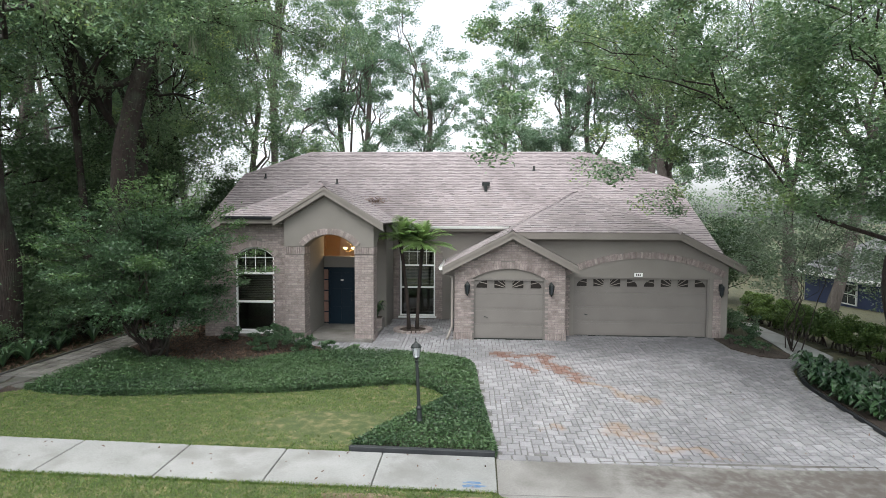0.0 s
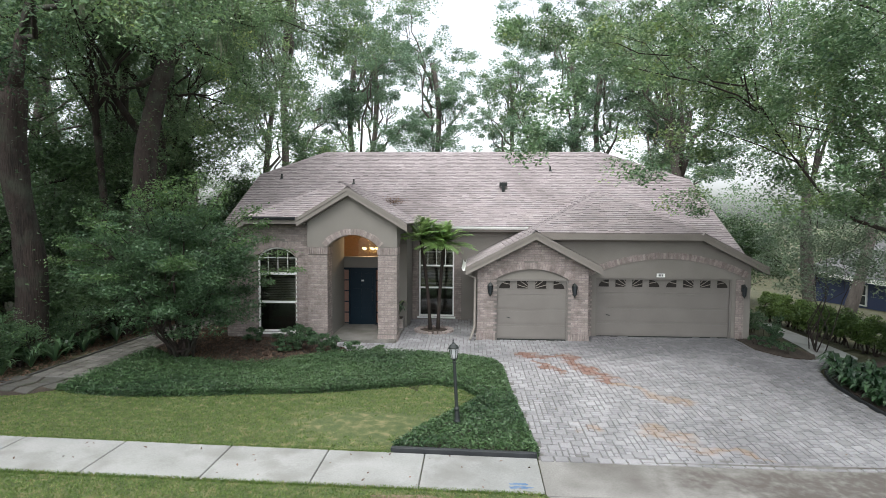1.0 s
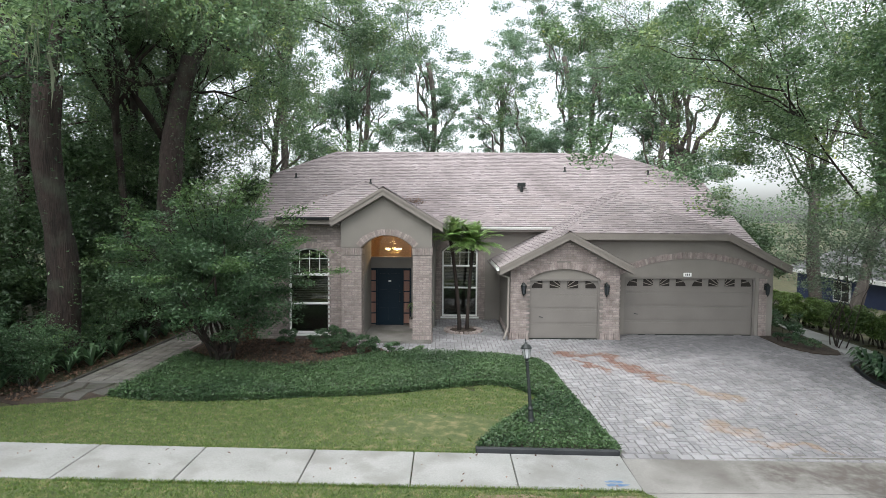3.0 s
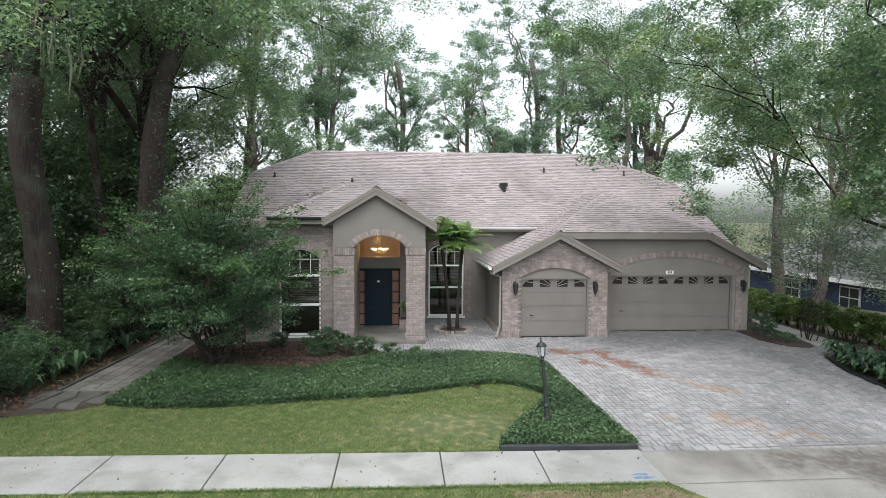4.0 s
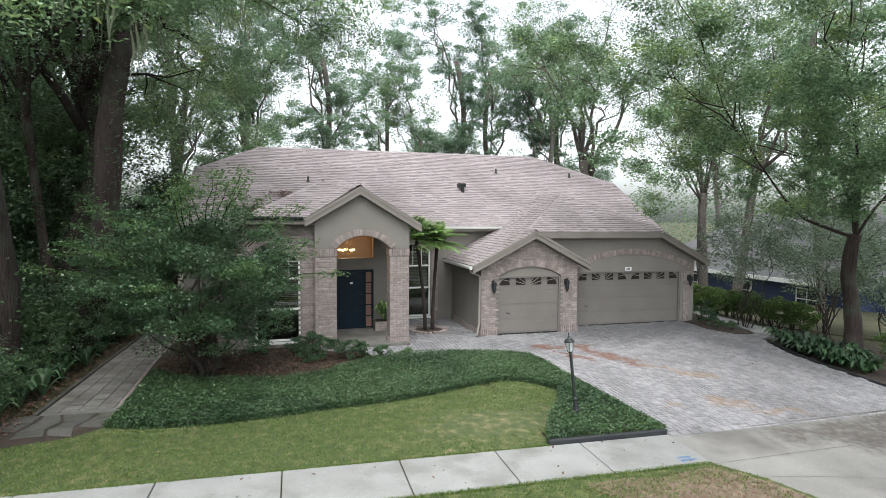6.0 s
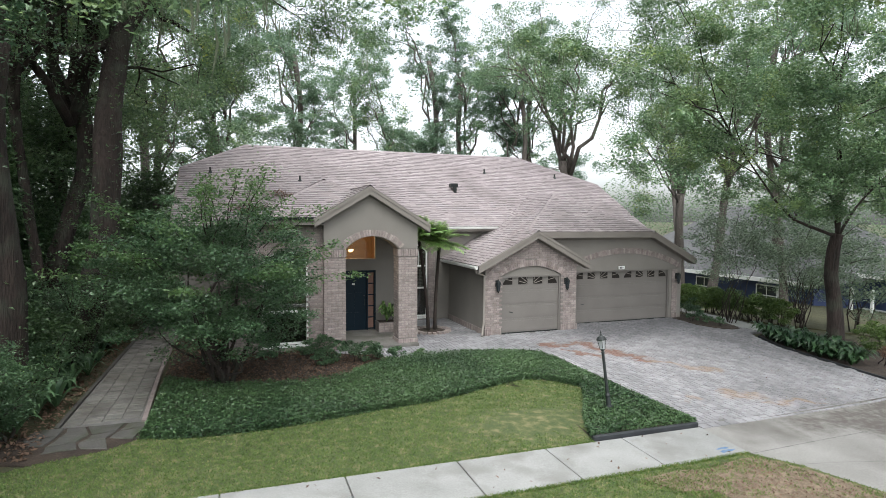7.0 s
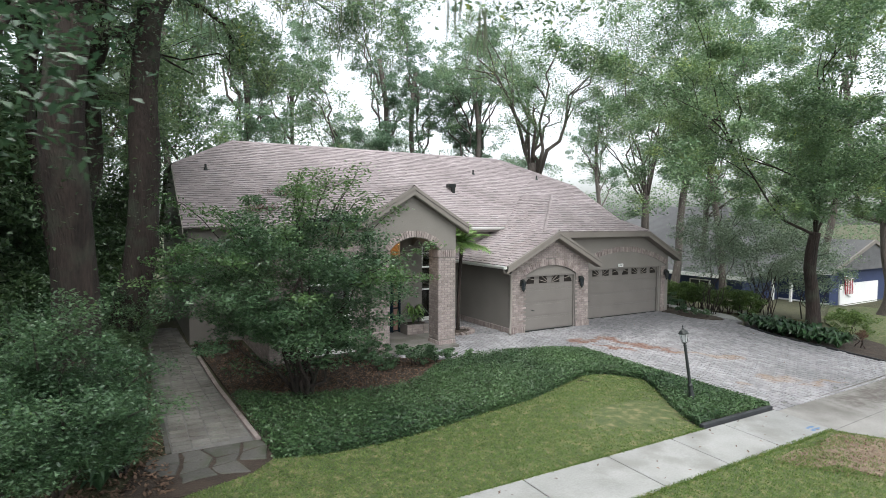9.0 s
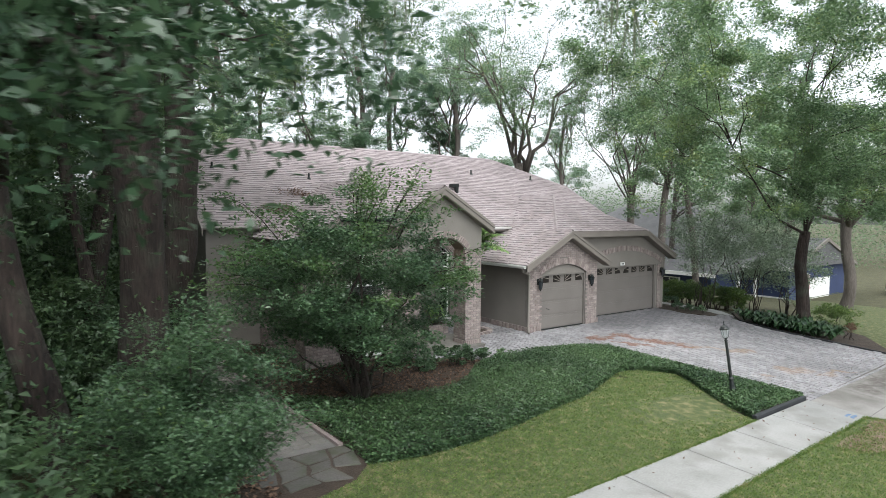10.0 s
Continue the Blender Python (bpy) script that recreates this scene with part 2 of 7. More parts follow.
def tint_over(m, marks, colour, most, full=0.62):
    """Rust, grime, oil or painted shade laid over the paving: bands with frayed edges."""
    n, l = m.node_tree.nodes, m.node_tree.links
    out = n["Principled BSDF"]
    was = out.inputs["Base Color"].links[0].from_socket
    geo = n.new("ShaderNodeNewGeometry")
    flat = n.new("ShaderNodeVectorMath")
    flat.operation = "MULTIPLY"
    flat.inputs[1].default_value = (1, 1, 0)
    warp = n.new("ShaderNodeTexNoise")
    warp.inputs["Scale"].default_value, warp.inputs["Detail"].default_value = 1.6, 5.0
    l.new(geo.outputs["Position"], warp.inputs["Vector"])
    swing = n.new("ShaderNodeVectorMath")
    swing.operation = "MULTIPLY_ADD"
    swing.inputs[1].default_value, swing.inputs[2].default_value = (1.5, 1.5, 0), (-0.75, -0.75, 0)
    l.new(warp.outputs["Color"], swing.inputs[0])
    moved = n.new("ShaderNodeVectorMath")
    l.new(geo.outputs["Position"], moved.inputs[0])
    l.new(swing.outputs[0], moved.inputs[1])
    l.new(moved.outputs[0], flat.inputs[0])
    total = None
    for a, b, r in marks:
        d = Vector((b[0] - a[0], b[1] - a[1], 0))
        off = n.new("ShaderNodeVectorMath")
        off.operation = "SUBTRACT"
        off.inputs[1].default_value = (*a, 0)
        l.new(flat.outputs[0], off.inputs[0])
        dot = n.new("ShaderNodeVectorMath")
        dot.operation = "DOT_PRODUCT"
        dot.inputs[1].default_value = d / d.length_squared
        l.new(off.outputs[0], dot.inputs[0])
        t = n.new("ShaderNodeClamp")
        l.new(dot.outputs["Value"], t.inputs["Value"])
        along = n.new("ShaderNodeVectorMath")
        along.operation = "SCALE"
        along.inputs[0].default_value = d
        l.new(t.outputs[0], along.inputs["Scale"])
        gap = n.new("ShaderNodeVectorMath")
        gap.operation = "DISTANCE"
        l.new(off.outputs[0], gap.inputs[0])
        l.new(along.outputs[0], gap.inputs[1])
        near = n.new("ShaderNodeMapRange")
        near.inputs["From Min"].default_value, near.inputs["From Max"].default_value = r * 1.25, 0.0
        l.new(gap.outputs["Value"], near.inputs["Value"])
        if total is None:
            total = near.outputs[0]
        else:
            mx = n.new("ShaderNodeMath")
            mx.operation = "MAXIMUM"
            l.new(total, mx.inputs[0])
            l.new(near.outputs[0], mx.inputs[1])
            total = mx.outputs[0]
    fray = n.new("ShaderNodeTexNoise")
    fray.inputs["Scale"].default_value, fray.inputs["Detail"].default_value = 6.5, 8.0
    l.new(geo.outputs["Position"], fray.inputs["Vector"])
    mul = n.new("ShaderNodeMath")
    mul.operation = "MULTIPLY"
    l.new(total, mul.inputs[0])
    each = n.new("ShaderNodeMath")                   # every stone takes the tint to its own share
    each.operation = "MULTIPLY_ADD"
    each.inputs[1].default_value = 0.35
    l.new(geo.outputs["Random Per Island"], each.inputs[0])
    l.new(fray.outputs["Fac"], each.inputs[2])
    l.new(each.outputs[0], mul.inputs[1])
    cut = n.new("ShaderNodeMapRange")
    cut.inputs["From Min"].default_value, cut.inputs["From Max"].default_value, cut.inputs["To Max"].default_value = 0.2, full, most
    l.new(mul.outputs[0], cut.inputs["Value"])
    mix = n.new("ShaderNodeMix")
    mix.data_type = "RGBA"
    mix.inputs[7].default_value = rgba(colour)
    l.new(cut.outputs[0], mix.inputs[0])
    l.new(was, mix.inputs[6])
    l.new(mix.outputs[2], out.inputs["Base Color"])


# Dark bands by the garage: oak shade painted in; by the palms, grime.
SHADE_GRIME = (((3.6, 18.6), (8.4, 18.4), 2.6), ((7.6, 17.0), (8.4, 13.2), 1.7), ((-2.8, 20.0), (-1.2, 19.6), 1.0))
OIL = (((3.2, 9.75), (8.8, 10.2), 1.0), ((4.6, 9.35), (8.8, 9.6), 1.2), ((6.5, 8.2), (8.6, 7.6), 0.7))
tint_over(M_PAVER, SHADE_GRIME, (0.10, 0.097, 0.102), 0.75)
tint_over(M_APRON, OIL, (0.062, 0.051, 0.043), 0.8, 0.6)
tint_over(M_PAVER, RUST, (0.155, 0.07, 0.042), 0.8, 0.55)
tint_over(M_PAVER, WASH, (0.225, 0.152, 0.1), 0.62, 0.6)
tint_over(M_JOINT, RUST, (0.12, 0.034, 0.012), 0.95)
tint_over(M_JOINT, WASH, (0.13, 0.055, 0.022), 0.9)
M_SIDE = surface("pink_sidelight_cloth", (0.20, 0.115, 0.09), (0.27, 0.16, 0.125), 2, 40, 0.8, 0.05)
M_LEAF_PALE = leaf_matter("pale_leaf", (0.06, 0.1, 0.062), (0.2, 0.27, 0.17), glow=0.35, rough=0.3, gloss=0.7)
M_LEAF_TIP = leaf_matter("young_shrub_leaf", (0.035, 0.085, 0.032), (0.11, 0.185, 0.065), (0.18, 0.215, 0.075), glow=0.4, rough=0.33, gloss=0.5)
M_LEAF_WOOD = leaf_matter("woodland_leaf", (0.02, 0.046, 0.021), (0.09, 0.15, 0.066), glow=0.3, rough=0.4, fresh=0.3, gloss=0.45)
# near oak leaves: their backlit darkness is put into the base colour
M_LEAF_NEAR = leaf_matter("backlit_leaf", (0.018, 0.045, 0.024), (0.06, 0.11, 0.055), glow=0.3, rough=0.35)
M_PAINTMARK = surface("blue_paint_mark", (0.03, 0.10, 0.22), (0.16, 0.2, 0.25), 9, 60, 0.8, 0.1)
M_CARPAINT = surface("dark_teal_car_paint", (0.012, 0.03, 0.038), (0.018, 0.04, 0.05), 2, 40, 0.25, 0.02, spec=0.6)
M_TYRE = surface("tyre_rubber", (0.012, 0.012, 0.013), (0.02, 0.02, 0.021), 5, 60, 0.85, 0.1)
M_RED = surface("red_cloth", (0.25, 0.02, 0.03), (0.3, 0.03, 0.04), 3, 40, 0.8, 0.05)

# ---------------------------------------------------------------- mesh tools
def ground_z(x, y):
    """Height of the lot: it falls gently to the street, and the verge rises to the west."""
    xx = max(-14.0, min(6.0, x))
    z = 0.032 * (min(y, 19.0) - 19.0) - 0.033 * xx * max(0.0, min(1.2, (19.0 - y) / 9.0))
    if x > 9.0:                                    # the neighbour's lot lies lower
        z -= 0.09 * min(x - 9.0, 30.0)
    if y > 30.0:
        z -= 0.05 * min(y - 30.0, 30.0)
    return z


def thing(name, at=(0, 0, 0), label="", category="", group="", kind=""):
    ob = new(name)
    ob.empty_display_size = 0.2
    ob.location = at
    return tagged(ob, label, category, group, kind)


def link_mesh(name, bm, material, smooth=False):
    me = bpy.data.meshes.new(name)
    bm.normal_update()
    bm.to_mesh(me)
    bm.free()
    for m in (material if isinstance(material, (list, tuple)) else [material]):
        me.materials.append(m)
    if smooth:
        me.polygons.foreach_set("use_smooth", [True] * len(me.polygons))
    return new(name, me)


def root_of(ob):
    while ob.parent:
        ob = ob.parent
    return ob


def part(name, bm, material, parent, label="", world=True, smooth=False):
    """One mesh under a thing or a part. world: the mesh is given in world metres."""
    if world:
        bmesh.ops.translate(bm, vec=-root_of(parent).location, verts=bm.verts)
    ob = link_mesh(name, bm, material, smooth)
    ob.parent = parent
    if label:
        ob["label"] = label
    return ob


def box(bm, x0, x1, y0, y1, z0, z1):
    v = [bm.verts.new((x, y, z)) for x in (x0, x1) for y in (y0, y1) for z in (z0, z1)]
    for q in ((0, 1, 3, 2), (4, 6, 7, 5), (0, 4, 5, 1), (2, 3, 7, 6), (0, 2, 6, 4), (1, 5, 7, 3)):
        bm.faces.new([v[i] for i in q])
    return v


def chamfer(bm, width=0.01, segments=1):
    bmesh.ops.bevel(bm, geom=[e for e in bm.edges if e.is_manifold and e.calc_face_angle(0) > 0.5], offset=width, segments=segments, affect="EDGES")
    return bm


def prism(bm, pts, axis, a0, a1):
    """A flat outline pushed through from a0 to a1. axis y: points are (x, z); x: (y, z); z: (x, y)."""
    def at(p, a):
        return {"y": (p[0], a, p[1]), "x": (a, p[0], p[1]), "z": (p[0], p[1], a)}[axis]
    lo, hi = [bm.verts.new(at(p, a0)) for p in pts], [bm.verts.new(at(p, a1)) for p in pts]
    n = len(pts)
    bm.faces.new(lo)
    bm.faces.new(hi[::-1])
    for i in range(n):
        j = (i + 1) % n
        bm.faces.new((lo[j], lo[i], hi[i], hi[j]))
    return bm


def fix(bm):
    bmesh.ops.recalc_face_normals(bm, faces=bm.faces)
    return bm


def tube(bm, path, radii, sides=10, cap=True):
    """A tapered round bar along a path."""
    rings = []
    path = [Vector(p) for p in path]
    for i, p in enumerate(path):
        d = (path[min(i + 1, len(path) - 1)] - path[max(i - 1, 0)]).normalized()
        a = d.orthogonal().normalized() if abs(d.z) < 0.95 else Vector((1, 0, 0))
        a = (a - d * a.dot(d)).normalized()
        if rings:
            a = (last - d * last.dot(d)).normalized()
        last = a
        b = d.cross(a)
        r = radii[i] if isinstance(radii, (list, tuple)) else radii
        rings.append([bm.verts.new(p + (a * math.cos(k * math.tau / sides) + b * math.sin(k * math.tau / sides)) * r) for k in range(sides)])
    for lo, hi in zip(rings, rings[1:]):
        for k in range(sides):
            bm.faces.new((lo[k], lo[(k + 1) % sides], hi[(k + 1) % sides], hi[k]))
    if cap:
        bm.faces.new(rings[0][::-1])
        bm.faces.new(rings[-1])
    return bm


def lathe(bm, profile, at=(0, 0, 0), sides=16):
    return tube(bm, [(at[0], at[1], at[2] + z) for r, z in profile], [max(r, 0.001) for r, z in profile], sides)


def arc(x0, x1, z0, rise, n=14):
    """Points of a segmental arch from (x0, z0) up and over to (x1, z0)."""
    half = (x1 - x0) / 2
    R = (half * half + rise * rise) / (2 * rise)
    a = math.asin(min(1.0, half / R))
    cx, cz = (x0 + x1) / 2, z0 + rise - R
    return [(cx + R * math.sin(-a + 2 * a * i / n), cz + R * math.cos(-a + 2 * a * i / n)) for i in range(n + 1)]


def quads(name, corners, material, parent=None, label="", category="", kind="stuff"):
    """Many loose leaves of three or four corners in one mesh. corners: (n, k, 3)."""
    corners = np.asarray(corners, dtype=np.float32)
    n, k = corners.shape[:2]
    me = bpy.data.meshes.new(name)
    me.vertices.add(n * k)
    me.vertices.foreach_set("co", corners.ravel())
    me.loops.add(n * k)
    me.loops.foreach_set("vertex_index", np.arange(n * k, dtype=np.int32))
    me.polygons.add(n)
    me.polygons.foreach_set("loop_start", np.arange(0, n * k, k, dtype=np.int32))
    me.update(calc_edges=True)
    me.validate()
    me.materials.append(material)
    ob = new(name, me)
    if parent:
        ob.parent = parent
        if kind:
            ob["kind"] = kind
        if label:
            ob["label"] = label
    else:
        tagged(ob, label, category, "", kind)
    return ob


def leaf_quads(rng, centres, size, slim=0.5, droop=0.0, up=0.35, vary=0.35):
    """Pointed leaves round the centres, each with its own turn and size."""
    n = len(centres)
    d = rng.normal(size=(n, 3))
    d[:, 2] = d[:, 2] * 0.6 - droop
    d /= np.linalg.norm(d, axis=1, keepdims=True)
    nrm = rng.normal(size=(n, 3)) + np.array((0, 0, up * 3))
    side = np.cross(d, nrm)
    side /= np.linalg.norm(side, axis=1, keepdims=True) + 1e-6
    L = size * (1 + vary * rng.uniform(-1, 1, (n, 1)))
    w = L * slim
    c = np.asarray(centres)
    bend = np.cross(side, d) * L * 0.12
    return np.stack([c - d * L * 0.5, c + side * w * 0.5 + bend, c + d * L * 0.5, c - side * w * 0.5 + bend], axis=1)


def leaf_tris(rng, centres, size, slim=0.6, up=0.35, vary=0.35):
    """Leaves far off, of three corners each."""
    q = leaf_quads(rng, centres, size, slim, 0.0, up, vary)
    return np.stack([q[:, 0], q[:, 1], (q[:, 2] + q[:, 3]) / 2 + (q[:, 2] - q[:, 0]) * 0.2], axis=1)


def inside(poly, x, y):
    """Even-odd test of many points against an outline."""
    x, y = np.asarray(x), np.asarray(y)
    hit = np.zeros(x.shape, bool)
    for (x0, y0), (x1, y1) in zip(poly, poly[1:] + poly[:1]):
        if y0 != y1:
            hit ^= ((y0 > y) != (y1 > y)) & (x < (x1 - x0) * (y - y0) / (y1 - y0) + x0)
    return hit


def scatter(rng, poly, n):
    xs, ys = [p[0] for p in poly], [p[1] for p in poly]
    x, y = rng.uniform(min(xs), max(xs), n), rng.uniform(min(ys), max(ys), n)
    k = inside(poly, x, y)
    return x[k], y[k]


def smooth_line(pts, step=0.25):
    """A rounded line through the points (Catmull-Rom)."""
    out = []
    P = [Vector(p) for p in pts]
    for i in range(len(P) - 1):
        a, b, c, d = P[max(i - 1, 0)], P[i], P[i + 1], P[min(i + 2, len(P) - 1)]
        n = max(1, int((c - b).length / step))
        for k in range(n):
            t = k / n
            out.append(tuple(0.5 * ((2 * b) + (c - a) * t + (2 * a - 5 * b + 4 * c - d) * t * t + (3 * b - a - 3 * c + d) * t ** 3)))
    out.append(tuple(P[-1]))
    return out


def clip(poly, a, b):
    """The part of a convex or plain outline to the left of the line from a to b."""
    out = []
    for p, q in zip(poly, poly[1:] + poly[:1]):
        sp = (b[0] - a[0]) * (p[1] - a[1]) - (b[1] - a[1]) * (p[0] - a[0])
        sq = (b[0] - a[0]) * (q[1] - a[1]) - (b[1] - a[1]) * (q[0] - a[0])
        if sp >= 0:
            out.append(p)
        if sp * sq < 0:
            t = sp / (sp - sq)
            out.append((p[0] + t * (q[0] - p[0]), p[1] + t * (q[1] - p[1])))
    return out


def slab(poly, top, thick, name, material, kind="structure", label="", category="", step=0.8):
    """A paved area: an outline laid on the lot in small fields, top metres above it."""
    bm = bmesh.new()
    seen = {}

    def at(p, dz):
        k = (round(p[0], 4), round(p[1], 4), dz)
        if k not in seen:
            seen[k] = bm.verts.new((p[0], p[1], ground_z(p[0], p[1]) + dz))
        return seen[k]
    xs, ys = [p[0] for p in poly], [p[1] for p in poly]
    nx, ny = max(1, int((max(xs) - min(xs)) / step)), max(1, int((max(ys) - min(ys)) / step))
    for i in range(nx):
        x0, x1 = min(xs) + (max(xs) - min(xs)) * i / nx, min(xs) + (max(xs) - min(xs)) * (i + 1) / nx
        band = clip(clip(poly, (x0, 1), (x0, 0)), (x1, 0), (x1, 1))
        if len(band) < 3:
            continue
        for j in range(ny):
            y0, y1 = min(ys) + (max(ys) - min(ys)) * j / ny, min(ys) + (max(ys) - min(ys)) * (j + 1) / ny
            cell = clip(clip(band, (0, y0), (1, y0)), (1, y1), (0, y1))
            ring = []
            for p in cell:
                v = at(p, top)
                if v not in ring:
                    ring.append(v)
            if len(ring) > 2:
                try:
                    bm.faces.new(ring)
                except ValueError:
                    pass
    for p, q in zip(poly, poly[1:] + poly[:1]):
        a, b, c, d = at(p, top), at(q, top), at(q, top - thick), at(p, top - thick)
        if len({a, b, c, d}) == 4:
            try:
                bm.faces.new((a, b, c, d))
            except ValueError:
                pass
    bm.normal_update()
    for f in bm.faces:
        if f.normal.z < -0.3:
            f.normal_flip()
    return tagged(link_mesh(name, bm, material), label, category, "", kind)

# ---------------------------------------------------------------- lot and paving
WALK_BACK = lambda x: 10.11 + 0.041 * x
WALK_FRONT = lambda x: 8.87 + 0.05 * x if x > -9 else 8.42 + 0.041 * (x + 9)
IVY_FRONT = smooth_line([(-10.55, 12.40), (-9.8, 12.2), (-8.6, 12.2), (-7.2, 12.45), (-6.2, 12.70), (-4.55, 13.03), (-3.4, 13.45), (-2.3, 13.88), (-1.7, 14.02), (-1.05, 13.75), (-0.55, 13.1)])
IVY_TONGUE = smooth_line([(-0.55, 13.1), (-0.85, 12.5), (-1.35, 11.75), (-1.85, 11.0), (-2.25, 10.15)])
IVY_RIGHT = smooth_line([(0.42, 10.25), (0.28, 11.8), (0.10, 13.9), (0.0, 15.5), (-0.28, 16.05), (-1.07, 16.42), (-2.47, 16.75)])
IVY_REAR = smooth_line([(-2.47, 16.75), (-4.2, 16.70), (-5.3, 16.2), (-6.3, 15.35), (-7.3, 15.0), (-8.4, 15.15), (-9.4, 15.4), (-10.0, 15.9), (-10.62, 16.4)])
IVY = IVY_FRONT + IVY_TONGUE[1:] + IVY_RIGHT + IVY_REAR[1:] + [(-10.55, 13.4)]
MULCH = [(-10.55, 14.2), (-8.7, 14.3), (-7.2, 14.6), (-6.2, 15.2), (-5.2, 16.1), (-4.6, 16.8), (-4.9, 17.4), (-6.1, 17.9), (-6.3, 18.7), (-9.4, 18.7), (-9.4, 22.5), (-10.8, 22.5)]
DRIVE_LEFT = [(0.46, 10.14), (0.30, 11.8), (0.13, 13.9), (0.04, 15.5), (-0.24, 16.07), (-1.07, 16.44), (-2.47, 16.80), (-4.3, 16.80), (-5.3, 17.3), (-6.2, 17.9)]
DRIVE_RIGHT = smooth_line([(8.62, 10.62), (8.62, 13.0), (8.72, 15.0), (9.2, 16.4), (9.7, 16.95)])
LAWN = [(-30, WALK_BACK(-30)), (-2.27, WALK_BACK(-2.27))] + IVY_TONGUE[::-1][1:] + IVY_FRONT[::-1][1:] + [(-11.0, 11.95), (-12.0, 11.6), (-13.0, 11.0), (-15, 10.2), (-30, 9.5)]


def lot():
    """One sheet from the street to the horizon."""
    bm = bmesh.new()
    xs = sorted({-900, -400, -200, -120, -80, -60, -45, 45, 60, 80, 120, 200, 400, 900, *[i * 1.0 for i in range(-36, 37)]})
    ys = sorted({-600, -300, -150, -80, -50, -35, -25, 75, 90, 120, 200, 400, 900, *[i * 1.0 for i in range(-20, 66)]})
    grid = {}
    for x in xs:
        for y in ys:
            far = max(0.0, abs(x) - 36, y - 65, -20 - y)
            z = ground_z(x, y) - 0.02 - (0.06 if x > 8 else 0)
            if -20 < y < 4.9:
                z = ground_z(x, y) - 0.34                       # bed of the street
            elif x < -12.5 and y > 9:
                z += 0.12 * noise.noise((x * 0.4, y * 0.4, 0)) * min(1, (-12.5 - x) / 2)
            if far:
                z = -2.5 if y > 65 or x > 36 else z
            grid[x, y] = bm.verts.new((x, y, z))
    for x0, x1 in zip(xs, xs[1:]):
        for y0, y1 in zip(ys, ys[1:]):
            bm.faces.new((grid[x0, y0], grid[x1, y0], grid[x1, y1], grid[x0, y1]))
    return tagged(link_mesh("ground", bm, M_WOODSFLOOR, True), "dark woodland soil under the trees", "ground", "", "structure")


lot()
slab(LAWN, 0.015, 0.05, "lawn", M_TURF, label="mown green lawn with dry patches", category="lawn")
VERGE = [(-30, WALK_FRONT(-30)), (0.41, WALK_FRONT(0.41)), (1.0, 8.2), (1.75, 6.4), (2.3, 5.2), (-30, 4.9)]
slab(VERGE, 0.015, 0.05, "verge", M_TURF, label="mown grass verge with a bare dry corner", category="lawn")
slab([(9.0, 10.6), (9.6, 8.9), (52, 10.5), (52, 26), (30, 23), (17, 17.0), (14.5, 15.2), (13.0, 13.2), (9.1, 11.0)], 0.0, 0.05, "neighbour_lawn", M_TURF, label="mown green lawn beside the driveway", category="lawn")
slab(IVY, 0.02, 0.06, "planting_bed", M_SOIL, label="dark soil under the groundcover", category="soil")
slab(MULCH, 0.03, 0.06, "mulch_bed", M_SOIL, label="brown leaf mulch under the shrub", category="soil")
slab([(-40, 4.75), (40, 4.75), (40, -6), (-40, -6)], -0.22, 0.05, "road", M_ASPHALT, label="plain grey asphalt street", category="road")
slab([(0.44, 10.13), (0.43, 8.87), (1.02, 8.2), (1.77, 6.4), (2.3, 5.2), (2.4, 4.8), (11.5, 4.9), (10.4, 6.8), (9.3, 8.9), (8.75, 10.6)], 0.004, 0.12, "driveway_apron", M_APRON, label="stained grey concrete driveway apron", category="driveway")


def kerb(name, x0, x1):
    bm = bmesh.new()
    n = int((x1 - x0) / 1.5)
    for i in range(n):
        a, b = x0 + (x1 - x0) * i / n, x0 + (x1 - x0) * (i + 1) / n - 0.01
        z = ground_z((a + b) / 2, 4.9)
        box(bm, a, b, 4.72, 4.9, z - 0.3, z + 0.01)
    return tagged(link_mesh(name, chamfer(bm, 0.03, 2), M_CONCRETE), "pale concrete street kerb", "kerb", "", "structure")


kerb("kerb", -30.0, 2.2)
kerb("kerb", 11.6, 30.0)

# ---------------------------------------------------------------- the house
HOUSE = thing("house", (-1.0, 24.0, 0.0), "single-storey pale brick and taupe stucco house with shingle roof", "house")

MAIN = dict(eave_y=22.25, eave_z=3.82, slope=0.56, ridge_y=28.75, ridge_z=7.46, x0=-11.05, x1=8.95)


def main_z(y):
    return MAIN["eave_z"] + MAIN["slope"] * (y - MAIN["eave_y"])


def wall(name, bm, material, label=""):
    bmesh.ops.remove_doubles(bm, verts=bm.verts, dist=0.0005)
    return part(name, fix(bm), material, HOUSE, label)


